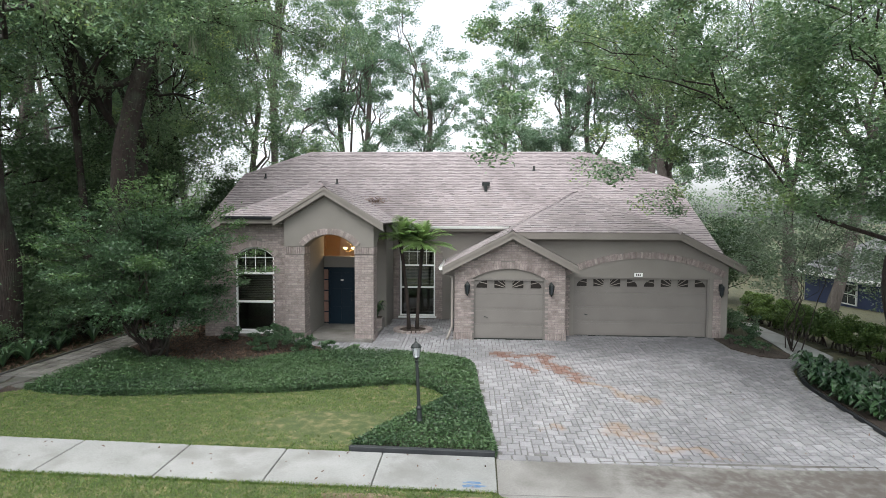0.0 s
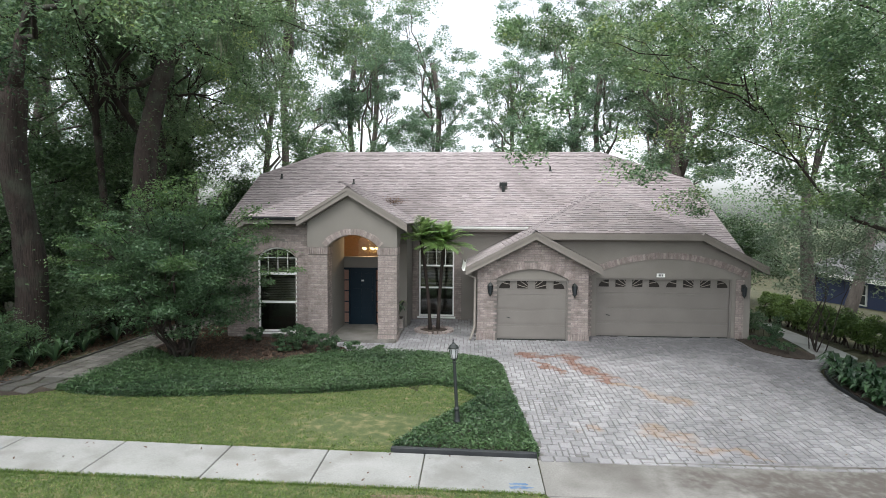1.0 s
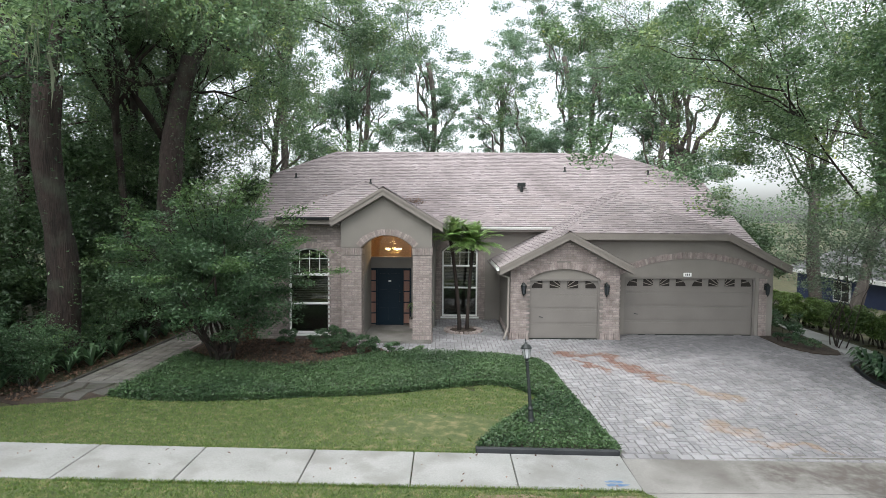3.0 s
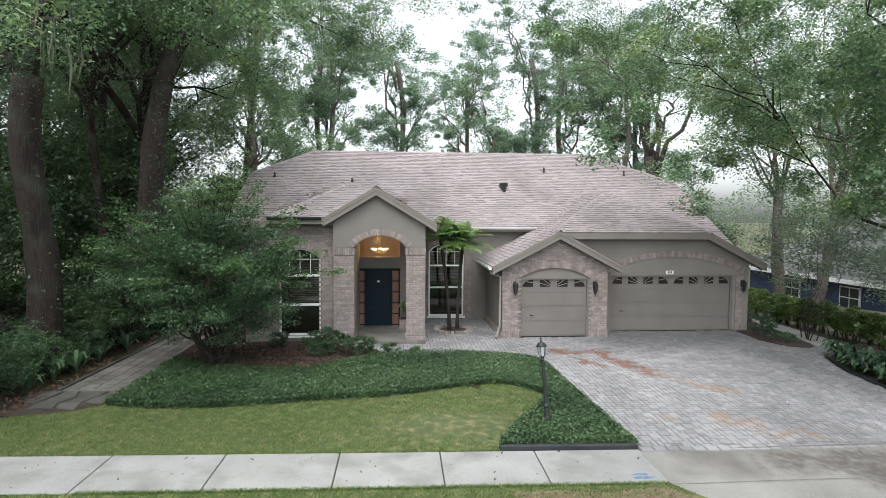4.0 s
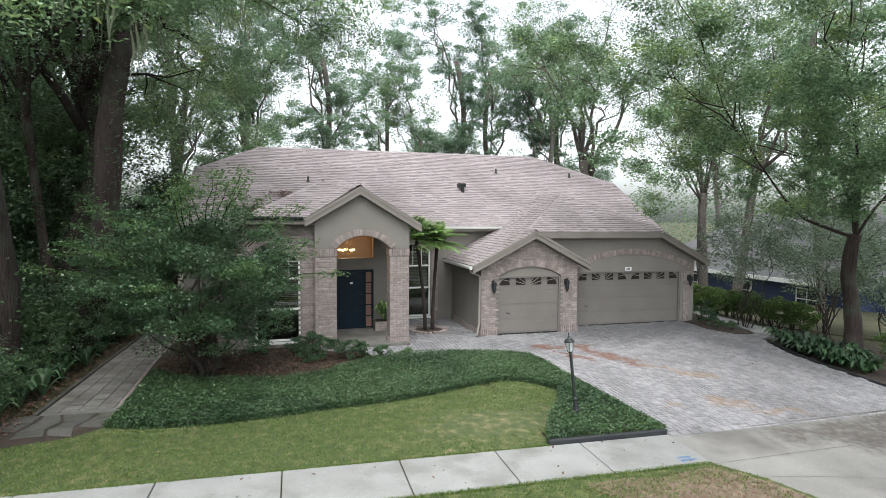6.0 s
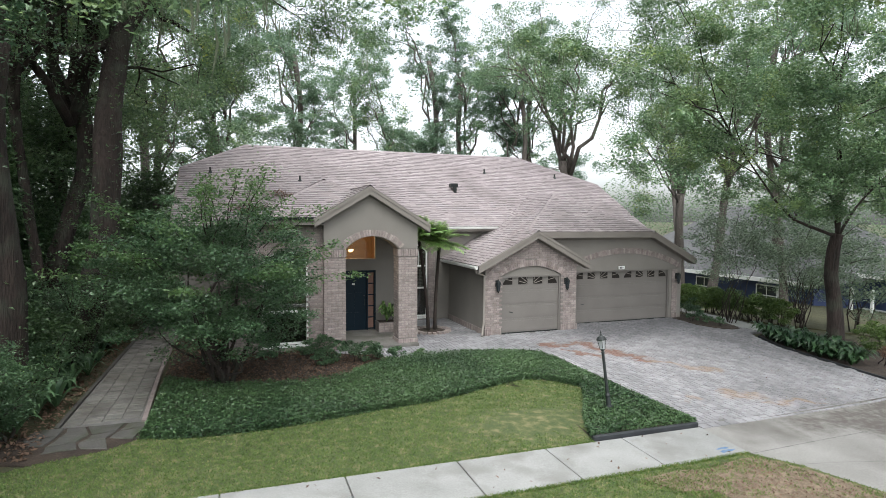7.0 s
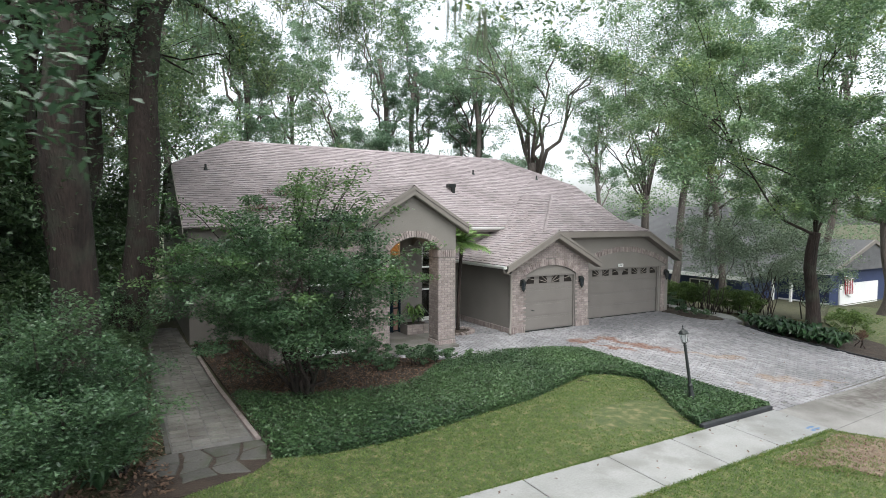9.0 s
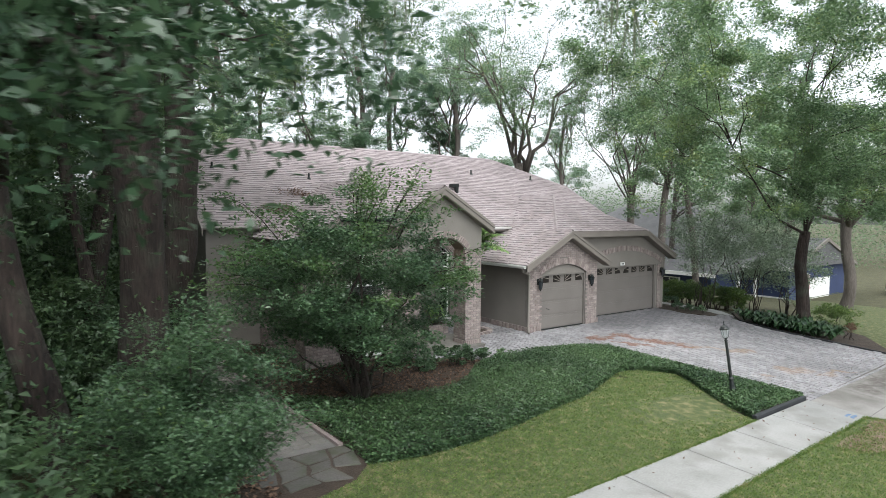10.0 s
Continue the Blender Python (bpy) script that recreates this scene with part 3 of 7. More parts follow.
def open_wall(x0, x1, z0, z1, y0, y1, holes, top=None):
    """A wall along x with arched or square holes (x0, x1, z0, z1, rise). top: outline of its head from left to right."""
    bm = bmesh.new()
    head = top or [(x0, z1), (x1, z1)]

    def head_z(x):
        for (xa, za), (xb, zb) in zip(head, head[1:]):
            if xa <= x <= xb:
                return za + (zb - za) * (x - xa) / (xb - xa)
        return head[0][1] if x < head[0][0] else head[-1][1]
    cuts = sorted({x0, x1, *[h[0] for h in holes], *[h[1] for h in holes]})
    for a, b in zip(cuts, cuts[1:]):
        hole = next((h for h in holes if h[0] <= a and b <= h[1]), None)
        crown = [(a, head_z(a))] + [p for p in head if a < p[0] < b] + [(b, head_z(b))]
        if not hole:
            prism(bm, [(a, z0)] + [(b, z0)] + crown[::-1], "y", y0, y1)
            continue
        if hole[2] > z0:
            prism(bm, [(a, z0), (b, z0), (b, hole[2]), (a, hole[2])], "y", y0, y1)
        under = arc(a, b, hole[3], hole[4]) if hole[4] > 0 else [(a, hole[3]), (b, hole[3])]
        prism(bm, under + crown[::-1], "y", y0, y1)
    return bm


# --- brickwork: mortar backing with single bricks set proud of it
BRICK_W, BRICK_H, JOINT = 0.215, 0.068, 0.012
brick_boxes, single_bricks = [], []


def lay(origin, along, out, width, height, keep=None, single=False, face=None):
    """Running bond on a face: origin at its lower left, along it, out of it. keep(u, v): where bricks lie."""
    origin, along, out = Vector(origin), Vector(along), Vector(out)
    rows = int(height / (BRICK_H + JOINT))
    for r in range(rows):
        v = r * (BRICK_H + JOINT) + JOINT
        u = -(BRICK_W + JOINT) * (0.5 if r % 2 else 0.0)
        while u < width - 0.03:
            a, b = max(u, 0.0), min(u + BRICK_W, width)
            if b - a > 0.04 and (keep is None or keep((a + b) / 2, v + BRICK_H / 2)):
                c = origin + along * ((a + b) / 2) + Vector((0, 0, v + BRICK_H / 2))
                (single_bricks if single and b - a > BRICK_W - 0.001 else brick_boxes).append((c, along.copy(), out.copy(), (b - a) / 2, BRICK_H / 2, random.uniform(0.006, 0.011)))
            u += BRICK_W + JOINT


def soldier(origin, along, out, width, height, proud=0.03):
    """A row of upright bricks."""
    n = max(1, round(width / (BRICK_H + JOINT)))
    w = width / n
    for i in range(n):
        c = Vector(origin) + Vector(along) * (w * (i + 0.5)) + Vector((0, 0, height / 2))
        brick_boxes.append((c, Vector(along), Vector(out), w / 2 - JOINT / 2, height / 2 - 0.005, proud + random.uniform(-0.003, 0.003)))


def arch_ring(x0, x1, z0, rise, depth, y, proud=0.02):
    """Bricks on end round an arch on a wall that faces the street."""
    half = (x1 - x0) / 2
    R = (half * half + rise * rise) / (2 * rise)
    a = math.asin(min(1.0, half / R))
    cx, cz = (x0 + x1) / 2, z0 + rise - R
    n = max(3, round(2 * a * (R + depth / 2) / (BRICK_H + 0.02)))
    bm = ring_bm
    for i in range(n):
        t0, t1 = -a + 2 * a * (i + 0.08) / n, -a + 2 * a * (i + 0.92) / n
        d = depth * random.uniform(0.92, 1.06)
        p = random.uniform(proud * 0.8, proud * 1.25)
        prism(bm, [(cx + r * math.sin(t), cz + r * math.cos(t)) for r, t in ((R, t0), (R, t1), (R + d, t1), (R + d, t0))], "y", y + 0.01, y - p)


ring_bm = bmesh.new()
Y1 = 18.60                                       # front of the west wing
WX0, WX1 = -9.25, -6.30
LW = (-8.17, -6.80, 0.22, 2.78, 0.34)            # its window
wing_top = [(WX0, 3.52), (-8.4, 3.98), (-6.3, 3.98)]
wall("wall", open_wall(WX0, WX1, -0.3, 4.0, Y1, Y1 + 0.2, [LW], wing_top), M_MORTAR, "pale brick wall of the west wing")
lay((WX0, Y1, -0.2), (1, 0, 0), (0, -1, 0), WX1 - WX0, 4.2,
    lambda u, v: not (LW[0] - 0.03 < WX0 + u < LW[1] + 0.03 and LW[2] < v - 0.2 < LW[3] + 0.05 + LW[4] + 0.24 - 0.55 * abs((WX0 + u - (LW[0] + LW[1]) / 2) / 0.7) ** 2)
    and v - 0.2 < (3.9 if WX0 + u > -8.4 else 3.9 - 0.54 * (-8.4 - WX0 - u)))
arch_ring(LW[0], LW[1], LW[3], LW[4], 0.22, Y1, 0.02)
bm = bmesh.new()
box(bm, WX0, WX0 + 0.2, Y1 + 0.2, 22.6, -0.3, 3.5)
wall("wall", bm, M_MORTAR, "pale brick side wall")
lay((WX0, 22.6, -0.2), (0, -1, 0), (-1, 0, 0), 3.98, 3.65)

# main block: west, east and rear walls
bm = bmesh.new()
prism(bm, [(22.6, -0.3), (34.9, -0.3), (34.9, main_z(22.6) - 0.05), (31.05, 6.1), (26.45, 6.1), (22.6, main_z(22.6) - 0.05)], "x", -10.9, -10.7)
wall("wall", bm, M_STUCCO, "taupe stucco gable wall")
bm = bmesh.new()
prism(bm, [(22.6, -0.3), (34.9, -0.3), (34.9, main_z(22.6) - 0.05), (31.05, 6.0), (26.45, 6.0), (22.6, main_z(22.6) - 0.05)], "x", 8.35, 8.55)
wall("wall", bm, M_STUCCO, "taupe stucco gable wall")
bm = bmesh.new()
box(bm, -10.7, 7.6, 34.7, 34.9, -0.3, 3.9)
wall("wall", bm, M_STUCCO, "taupe stucco rear wall")
bm = bmesh.new()
box(bm, -10.7, WX0, 22.6, 22.8, -0.3, 3.9)
wall("wall", bm, M_STUCCO)

# porch: two brick piers, arched stucco gable, recessed entry
PX0, PX1, PY = -6.36, -3.34, 18.36
OX0, OX1 = -5.68, -3.98
SPRING = 3.16
apex = ((PX0 + PX1) / 2 - 0.06, 4.94)
bm = open_wall(PX0, PX1, SPRING + 0.003, 4.0, PY, PY + 0.62, [(OX0, OX1, SPRING + 0.003, SPRING + 0.004, 0.40)],
               [(PX0, 4.02), apex, (PX1, 4.02)])
wall("porch_gable", bm, M_STUCCO, "smooth taupe stucco porch gable with arch")
arch_ring(OX0 - 0.04, OX1 + 0.04, SPRING, 0.42, 0.2, PY, 0.03)
for k, (a, b) in enumerate(((PX0, OX0), (OX1, PX1))):
    bm = bmesh.new()
    box(bm, a + 0.01, b - 0.01, PY + 0.01, PY + 0.63, -0.25, SPRING)
    wall("porch_pier", bm, M_MORTAR, "pale brick porch pier")
    w = b - a
    lay((a, PY + 0.012, 0.24), (1, 0, 0), (0, -1, 0), w, SPRING - 0.5, single=(k == 1))
    lay((a + 0.012, PY + 0.64, 0.24), (0, -1, 0), (-1, 0, 0), 0.64, SPRING - 0.5, single=(k == 1))
    lay((b - 0.012, PY, 0.24), (0, 1, 0), (1, 0, 0), 0.64, SPRING - 0.5)
    for z, pr in ((-0.02, 0.035), (SPRING - 0.25, 0.03)):
        soldier((a, PY + 0.01, z), (1, 0, 0), (0, -1, 0), w, 0.24, pr)
        soldier((a + 0.01, PY + 0.64, z), (0, -1, 0), (-1, 0, 0), 0.64, 0.24, pr)
        soldier((b - 0.01, PY, z), (0, 1, 0), (1, 0, 0), 0.64, 0.24, pr)
bm = bmesh.new()                                 # entry: side walls and door wall
box(bm, -5.92, -5.68, PY + 0.62, 20.8, -0.1, 4.05)
wall("wall", bm, M_STUCCO)
DOOR = (-5.78, -4.18, 0.1, 2.24, 0.0)
TRANSOM = (-5.70, -4.26, 2.62, 3.70, 0.0)
for a, b, c, d in ((-5.92, -5.78, -0.1, 4.05), (-4.18, -3.3, -0.1, 4.05), (-5.78, -4.18, -0.1, 0.1), (-5.78, -4.18, 2.24, 2.62), (-5.78, -4.18, 3.70, 4.05)):
    bm = bmesh.new()
    box(bm, a, b, 20.8, 20.98, c, d)
    wall("wall", bm, M_STUCCO, "taupe stucco entry wall")
bm = bmesh.new()
box(bm, -3.48, -3.30, 20.98, 22.6, -0.1, 3.9)
wall("wall", bm, M_STUCCO)
bm = bmesh.new()                                 # lintel on the open east side of the porch
prism(bm, [(PY + 0.62, 4.05), (PY + 0.62, SPRING + 0.2)] + arc(PY + 0.7, 20.75, SPRING, 0.35) + [(20.8, SPRING), (20.8, 4.05)], "x", PX1 - 0.34, PX1 - 0.02)
wall("wall", bm, M_STUCCO)
bm = bmesh.new()
box(bm, -5.92, PX1 - 0.02, PY + 0.6, 20.85, 4.05, 4.1)
wall("porch_ceiling", bm, M_STUCCO)
bm = bmesh.new()
box(bm, -5.9, -3.35, PY - 0.25, 20.8, -0.1, 0.09)
wall("porch_floor", chamfer(bm, 0.015), M_PATH, "stained grey porch floor")

# recessed middle wall with the tall window
MY = 22.60
MW = (-3.02, -1.58, 0.12, 2.78, 0.34)
bm = open_wall(-3.30, 3.2, -0.2, 3.8, MY, MY + 0.2, [MW])
wall("wall", bm, M_STUCCO, "taupe stucco wall behind the palms")
for a, b in ((-3.28, MW[0] - 0.02), (MW[1] + 0.02, -1.28)):
    lay((a, MY - 0.02, 0.0), (1, 0, 0), (0, -1, 0), b - a, 2.8)
    bm = bmesh.new()
    box(bm, a, b, MY - 0.02, MY + 0.01, 0.0, 2.8)
    wall("brick_jamb", bm, M_MORTAR, "pale brick window jamb")
arch_ring(MW[0] - 0.1, MW[1] + 0.1, MW[3], 0.37, 0.22, MY, 0.03)

# garage wing
GX0, GX1, GY = -0.66, 3.08, 18.92
D1 = (-0.04, 2.42, -0.02, 2.08, 0.36)
G_LEFT, G_SLOPE, G_RIDGE_X, G_RIDGE_Z = -1.05, 0.52, 4.12, 5.19


def wing_z(x):
    return G_RIDGE_Z - G_SLOPE * abs(x - G_RIDGE_X)


bm = bmesh.new()
box(bm, GX0, GX0 + 0.2, GY + 0.2, 22.6, -0.2, wing_z(GX0) - 0.1)
wall("wall", bm, M_STUCCO, "taupe stucco garage side wall")
soldier((GX0, 22.6, -0.02), (0, -1, 0), (-1, 0, 0), 3.6, 0.22, 0.03)
GA = (1.28, 3.48)
g1_top = [(GX0, GA[1] - 0.53 * (GA[0] - GX0)), GA, (GX1, GA[1] - 0.53 * (GX1 - GA[0]))]
wall("wall", open_wall(GX0, GX1, -0.2, 3.0, GY, GY + 0.2, [(D1[0], D1[1], -0.2, D1[3], D1[4])], g1_top), M_MORTAR, "pale brick garage gable wall")
lay((GX0, GY, 0.22), (1, 0, 0), (0, -1, 0), GX1 - GX0, 3.4,
    lambda u, v: not (D1[0] - 0.03 < GX0 + u < D1[1] + 0.03 and v + 0.22 < D1[3] + D1[4] + 0.25 - 0.62 * ((GX0 + u - 1.19) / 1.3) ** 2)
    and v + 0.22 < GA[1] - 0.08 - 0.53 * abs(GX0 + u - GA[0]), single=False)
arch_ring(D1[0] - 0.03, D1[1] + 0.03, D1[3], D1[4], 0.23, GY, 0.03)
soldier((GX0 - 0.03, GY, -0.04), (1, 0, 0), (0, -1, 0), D1[0] - GX0 + 0.03, 0.27, 0.05)
soldier((D1[1], GY, -0.04), (1, 0, 0), (0, -1, 0), GX1 - D1[1] + 0.05, 0.27, 0.05)
bm = bmesh.new()
box(bm, GX1 - 0.2, GX1, GY + 0.2, 19.72, -0.2, 2.6)
wall("wall", bm, M_MORTAR)
lay((GX1, GY, -0.05), (0, 1, 0), (1, 0, 0), 0.8, 2.6)
G2Y = 19.72
D2 = (3.50, 8.16, -0.02, 2.08, 0.0)
EX = 8.78
bm = bmesh.new()
prism(bm, [(GX1, -0.2), (D2[0], -0.2), (D2[0], 2.08), (D2[1], 2.08), (D2[1], -0.2), (EX, -0.2), (EX, wing_z(EX) - 0.12), (6.9, 3.5), (GX1, 3.5)], "y", G2Y, G2Y + 0.2)
wall("wall", bm, M_STUCCO, "taupe stucco double garage wall")
bm = bmesh.new()
prism(bm, [(1.0, 2.2), (GX1 + 0.002, 2.2), (GX1 + 0.002, 3.5), (1.3, 3.5)], "y", G2Y, G2Y + 0.2)
wall("wall", bm, M_STUCCO)
arch_ring(3.2, 8.62, 2.11, 0.66, 0.22, G2Y, 0.03)
for a, b in ((GX1 + 0.02, D2[0] - 0.14), (D2[1] + 0.12, D2[1] + 0.40)):
    lay((a, G2Y - 0.02, 0.22), (1, 0, 0), (0, -1, 0), b - a, 1.85)
    bm = bmesh.new()
    box(bm, a, b, G2Y - 0.02, G2Y + 0.01, -0.1, 2.1)
    wall("brick_jamb", bm, M_MORTAR)
    soldier((a, G2Y - 0.02, -0.04), (1, 0, 0), (0, -1, 0), b - a, 0.26, 0.05)
bm = bmesh.new()
box(bm, EX - 0.2, EX, G2Y + 0.2, 28.0, -0.5, wing_z(EX) - 0.12)
wall("wall", bm, M_STUCCO)


# --- roof: planes of shingle tabs over a thin deck
shingles, decks = [], []


def roof_plane(pts, eave, name="roof_slope", tab=0.33, course=0.17):
    """pts: corners of a flat slope. eave: two points along its lower edge, left to right seen from outside."""
    P = [Vector(p) for p in pts]
    e0, e1 = Vector(eave[0]), Vector(eave[1])
    u = (e1 - e0).normalized()
    n = None
    for i in range(len(P)):
        c = (P[(i + 1) % len(P)] - P[i]).cross(P[(i + 2) % len(P)] - P[(i + 1) % len(P)])
        if c.length > 1e-4:
            n = c.normalized()
            break
    if n.z < 0:
        n = -n
    v = n.cross(u)
    if v.z < 0:
        v = -v
    flat = [((p - e0).dot(u), (p - e0).dot(v)) for p in P]
    area = sum(a[0] * b[1] - b[0] * a[1] for a, b in zip(flat, flat[1:] + flat[:1]))
    if area < 0:
        flat.reverse()
    decks.append([e0 + u * a + v * b for a, b in flat])
    u0, u1 = min(a for a, b in flat), max(a for a, b in flat)
    v0, v1 = min(b for a, b in flat), max(b for a, b in flat)
    for r in range(int((v1 - v0) / course) + 1):
        lo, hi = v0 + r * course, v0 + (r + 1) * course + 0.012
        s = u0 - random.random() * tab
        while s < u1:
            w = tab * random.choice((0.4, 0.55, 0.7, 0.85, 1.0))
            foot = lo - random.choice((0.0, 0.0, 0.02, 0.045))               # laminated tabs hang unevenly
            cell = [(s + 0.004, foot), (s + w, foot), (s + w, hi), (s + 0.004, hi)]
            for a, b in zip(flat, flat[1:] + flat[:1]):
                cell = clip(cell, a, b)
                if len(cell) < 3:
                    break
            if len(cell) >= 3:
                lift = random.uniform(0.012, 0.02)
                shingles.append([e0 + u * a + v * b + n * (0.004 + lift * (hi - b) / (hi - lo)) for a, b in cell])
            s += w


ex, rx0, rx1 = MAIN, -8.5, 5.6
yb = 2 * ex["ridge_y"] - ex["eave_y"]
ct = 26.4                                        # foot of the clipped gable on the west, east lower
zt = main_z(ct)
ce, ze = 25.95, main_z(25.95)
front = [(ex["x0"], ex["eave_y"], ex["eave_z"]), (ex["x1"], ex["eave_y"], ex["eave_z"]), (ex["x1"], ce, ze), (rx1, ex["ridge_y"], ex["ridge_z"]), (rx0, ex["ridge_y"], ex["ridge_z"]), (ex["x0"], ct, zt)]
roof_plane(front, (front[0], front[1]))
CAT_Y = 20.35                                    # the main slope runs on down beside the garage wing
roof_plane([(6.3, CAT_Y, main_z(CAT_Y)), (ex["x1"], CAT_Y, main_z(CAT_Y)), (ex["x1"], ex["eave_y"], ex["eave_z"]), (6.3, ex["eave_y"], ex["eave_z"])], ((6.3, CAT_Y, main_z(CAT_Y)), (ex["x1"], CAT_Y, main_z(CAT_Y))))
back = [(x, 2 * ex["ridge_y"] - y, z) for x, y, z in front]
roof_plane(back, (back[1], back[0]), tab=0.9, course=0.3)
roof_plane([(ex["x0"], ct, zt), (rx0, ex["ridge_y"], ex["ridge_z"]), (ex["x0"], 2 * ex["ridge_y"] - ct, zt)], ((ex["x0"], 2 * ex["ridge_y"] - ct, zt), (ex["x0"], ct, zt)))
roof_plane([(ex["x1"], ce, ze), (rx1, ex["ridge_y"], ex["ridge_z"]), (ex["x1"], 2 * ex["ridge_y"] - ce, ze)], ((ex["x1"], ce, ze), (ex["x1"], 2 * ex["ridge_y"] - ce, ze)))

# garage wing roof: ridge front to back, clipped at the front
GE_Y, GE_Z, GPEAK_Y = 19.38, 3.66, 22.4
cx0, cx1 = G_RIDGE_X - (G_RIDGE_Z - GE_Z) / G_SLOPE, G_RIDGE_X + (G_RIDGE_Z - GE_Z) / G_SLOPE
G_RIGHT = 9.22
for poly in ([(G_LEFT, 18.62), (1.28, 18.62), (1.28, GE_Y), (G_LEFT, GE_Y)], [(G_LEFT, GE_Y), (cx0, GE_Y), (G_RIDGE_X, GPEAK_Y), (G_RIDGE_X, 25.2), (G_LEFT, 25.2)]):
    roof_plane([(x, y, wing_z(x)) for x, y in poly], ((G_LEFT, poly[-1][1], wing_z(G_LEFT)), (G_LEFT, poly[0][1], wing_z(G_LEFT))))
roof_plane([(cx0, GE_Y, GE_Z), (cx1, GE_Y, GE_Z), (G_RIDGE_X, GPEAK_Y, G_RIDGE_Z)], ((cx0, GE_Y, GE_Z), (cx1, GE_Y, GE_Z)))
roof_plane([(cx1, GE_Y, GE_Z), (G_RIGHT, GE_Y, wing_z(G_RIGHT)), (G_RIGHT, 28.5, wing_z(G_RIGHT)), (G_RIDGE_X, 28.5, G_RIDGE_Z), (G_RIDGE_X, GPEAK_Y, G_RIDGE_Z)], ((G_RIGHT, GE_Y, wing_z(G_RIGHT)), (G_RIGHT, 28.5, wing_z(G_RIGHT))))
roof_plane([(1.28, 18.62, wing_z(1.28)), (3.46, 18.62, wing_z(1.28) - 0.53 * 2.18), (3.46, 19.74, wing_z(1.28) - 0.53 * 2.18), (1.28, 19.74, wing_z(1.28))], ((3.46, 18.62, wing_z(1.28) - 0.53 * 2.18), (3.46, 19.74, wing_z(1.28) - 0.53 * 2.18)))

# west wing roof: clipped likewise
L_RX, L_RZ, L_S, LE_Y, LE_Z, LP_Y = -5.95, 5.47, 0.53, 18.18, 4.14, 21.2
lx0 = L_RX - (L_RZ - LE_Z) / L_S
lx1 = L_RX + (L_RZ - LE_Z) / L_S
LX = -9.62


def west_z(x):
    return L_RZ - L_S * abs(x - L_RX)


roof_plane([(LX, LE_Y, west_z(LX)), (lx0, LE_Y, LE_Z), (L_RX, LP_Y, L_RZ), (L_RX, 25.3, L_RZ), (LX, 25.3, west_z(LX))], ((LX, 25.3, west_z(LX)), (LX, LE_Y, west_z(LX))))
hk = (L_RZ - LE_Z) / (LP_Y - LE_Y)
roof_plane([(x, y, LE_Z + hk * (y - LE_Y)) for x, y in ((lx0, LE_Y), (-6.5, LE_Y), (-5.0, 19.6), (-5.0, 20.05), (L_RX, LP_Y))], ((lx0, LE_Y, LE_Z), (-6.5, LE_Y, LE_Z)))
roof_plane([(-5.0, 20.05, west_z(-5.0)), (-3.0, 20.05, west_z(-3.0)), (-3.0, 25.3, west_z(-3.0)), (L_RX, 25.3, L_RZ), (L_RX, LP_Y, L_RZ)], ((-3.0, 20.05, west_z(-3.0)), (-3.0, 25.3, west_z(-3.0))))
# porch gable roof
PA = (-4.95, 5.14)
P_S, P_Y = 0.60, 18.16
for s, xe in ((-1, -6.66), (1, -2.98)):
    ze_ = PA[1] - P_S * abs(xe - PA[0])
    q = [(xe, P_Y, ze_), (PA[0], P_Y, PA[1]), (PA[0], 22.6, PA[1]), (xe, 22.6, ze_)]
    roof_plane(q, (q[0], q[3]) if s > 0 else (q[3], q[0]))

bm = bmesh.new()
for poly in decks:
    n = (poly[1] - poly[0]).cross(poly[2] - poly[1]).normalized()
    if n.z < 0:
        n = -n
    hi, lo = [bm.verts.new(p) for p in poly], [bm.verts.new(p - n * 0.05) for p in poly]
    bm.faces.new(hi)
    bm.faces.new(lo[::-1])
    for i in range(len(poly)):
        j = (i + 1) % len(poly)
        bm.faces.new((hi[i], lo[i], lo[j], hi[j]))
ROOF = part("roof", fix(bm), M_FELT, HOUSE, "hipped and gabled asphalt shingle roof")
bm = bmesh.new()
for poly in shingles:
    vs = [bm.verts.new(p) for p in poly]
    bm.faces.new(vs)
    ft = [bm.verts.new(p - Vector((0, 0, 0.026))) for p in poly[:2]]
    bm.faces.new((vs[1], vs[0], ft[0], ft[1])).material_index = 1          # cut asphalt edge, with the course's shadow line put into its colour
tagged(part("shingles", bm, [M_SHINGLE, M_SHINGLE_SHADOW_EDGE], ROOF, "weathered pinkish-grey shingles"), kind="stuff")


def ridge_cap(a, b, sag=0.0):
    """A row of folded cap shingles along a ridge or hip."""
    a, b = Vector(a), Vector(b)
    d = (b - a).normalized()
    side = d.cross(Vector((0, 0, 1))).normalized()
    n = int((b - a).length / 0.16)
    bm = cap_bm
    for i in range(n):
        p, q = a + d * (0.16 * i), a + d * (0.16 * i + 0.19)
        up, h = Vector((0, 0, 0.036)), 0.012 + random.uniform(0, 0.006)
        vs = [bm.verts.new(x) for x in (p - side * 0.13 - up * 1.4, p + up + Vector((0, 0, h)), p + side * 0.13 - up * 1.4, q + side * 0.13 - up * 1.4, q + up, q - side * 0.13 - up * 1.4)]
        bm.faces.new((vs[0], vs[1], vs[4], vs[5]))
        bm.faces.new((vs[1], vs[2], vs[3], vs[4]))


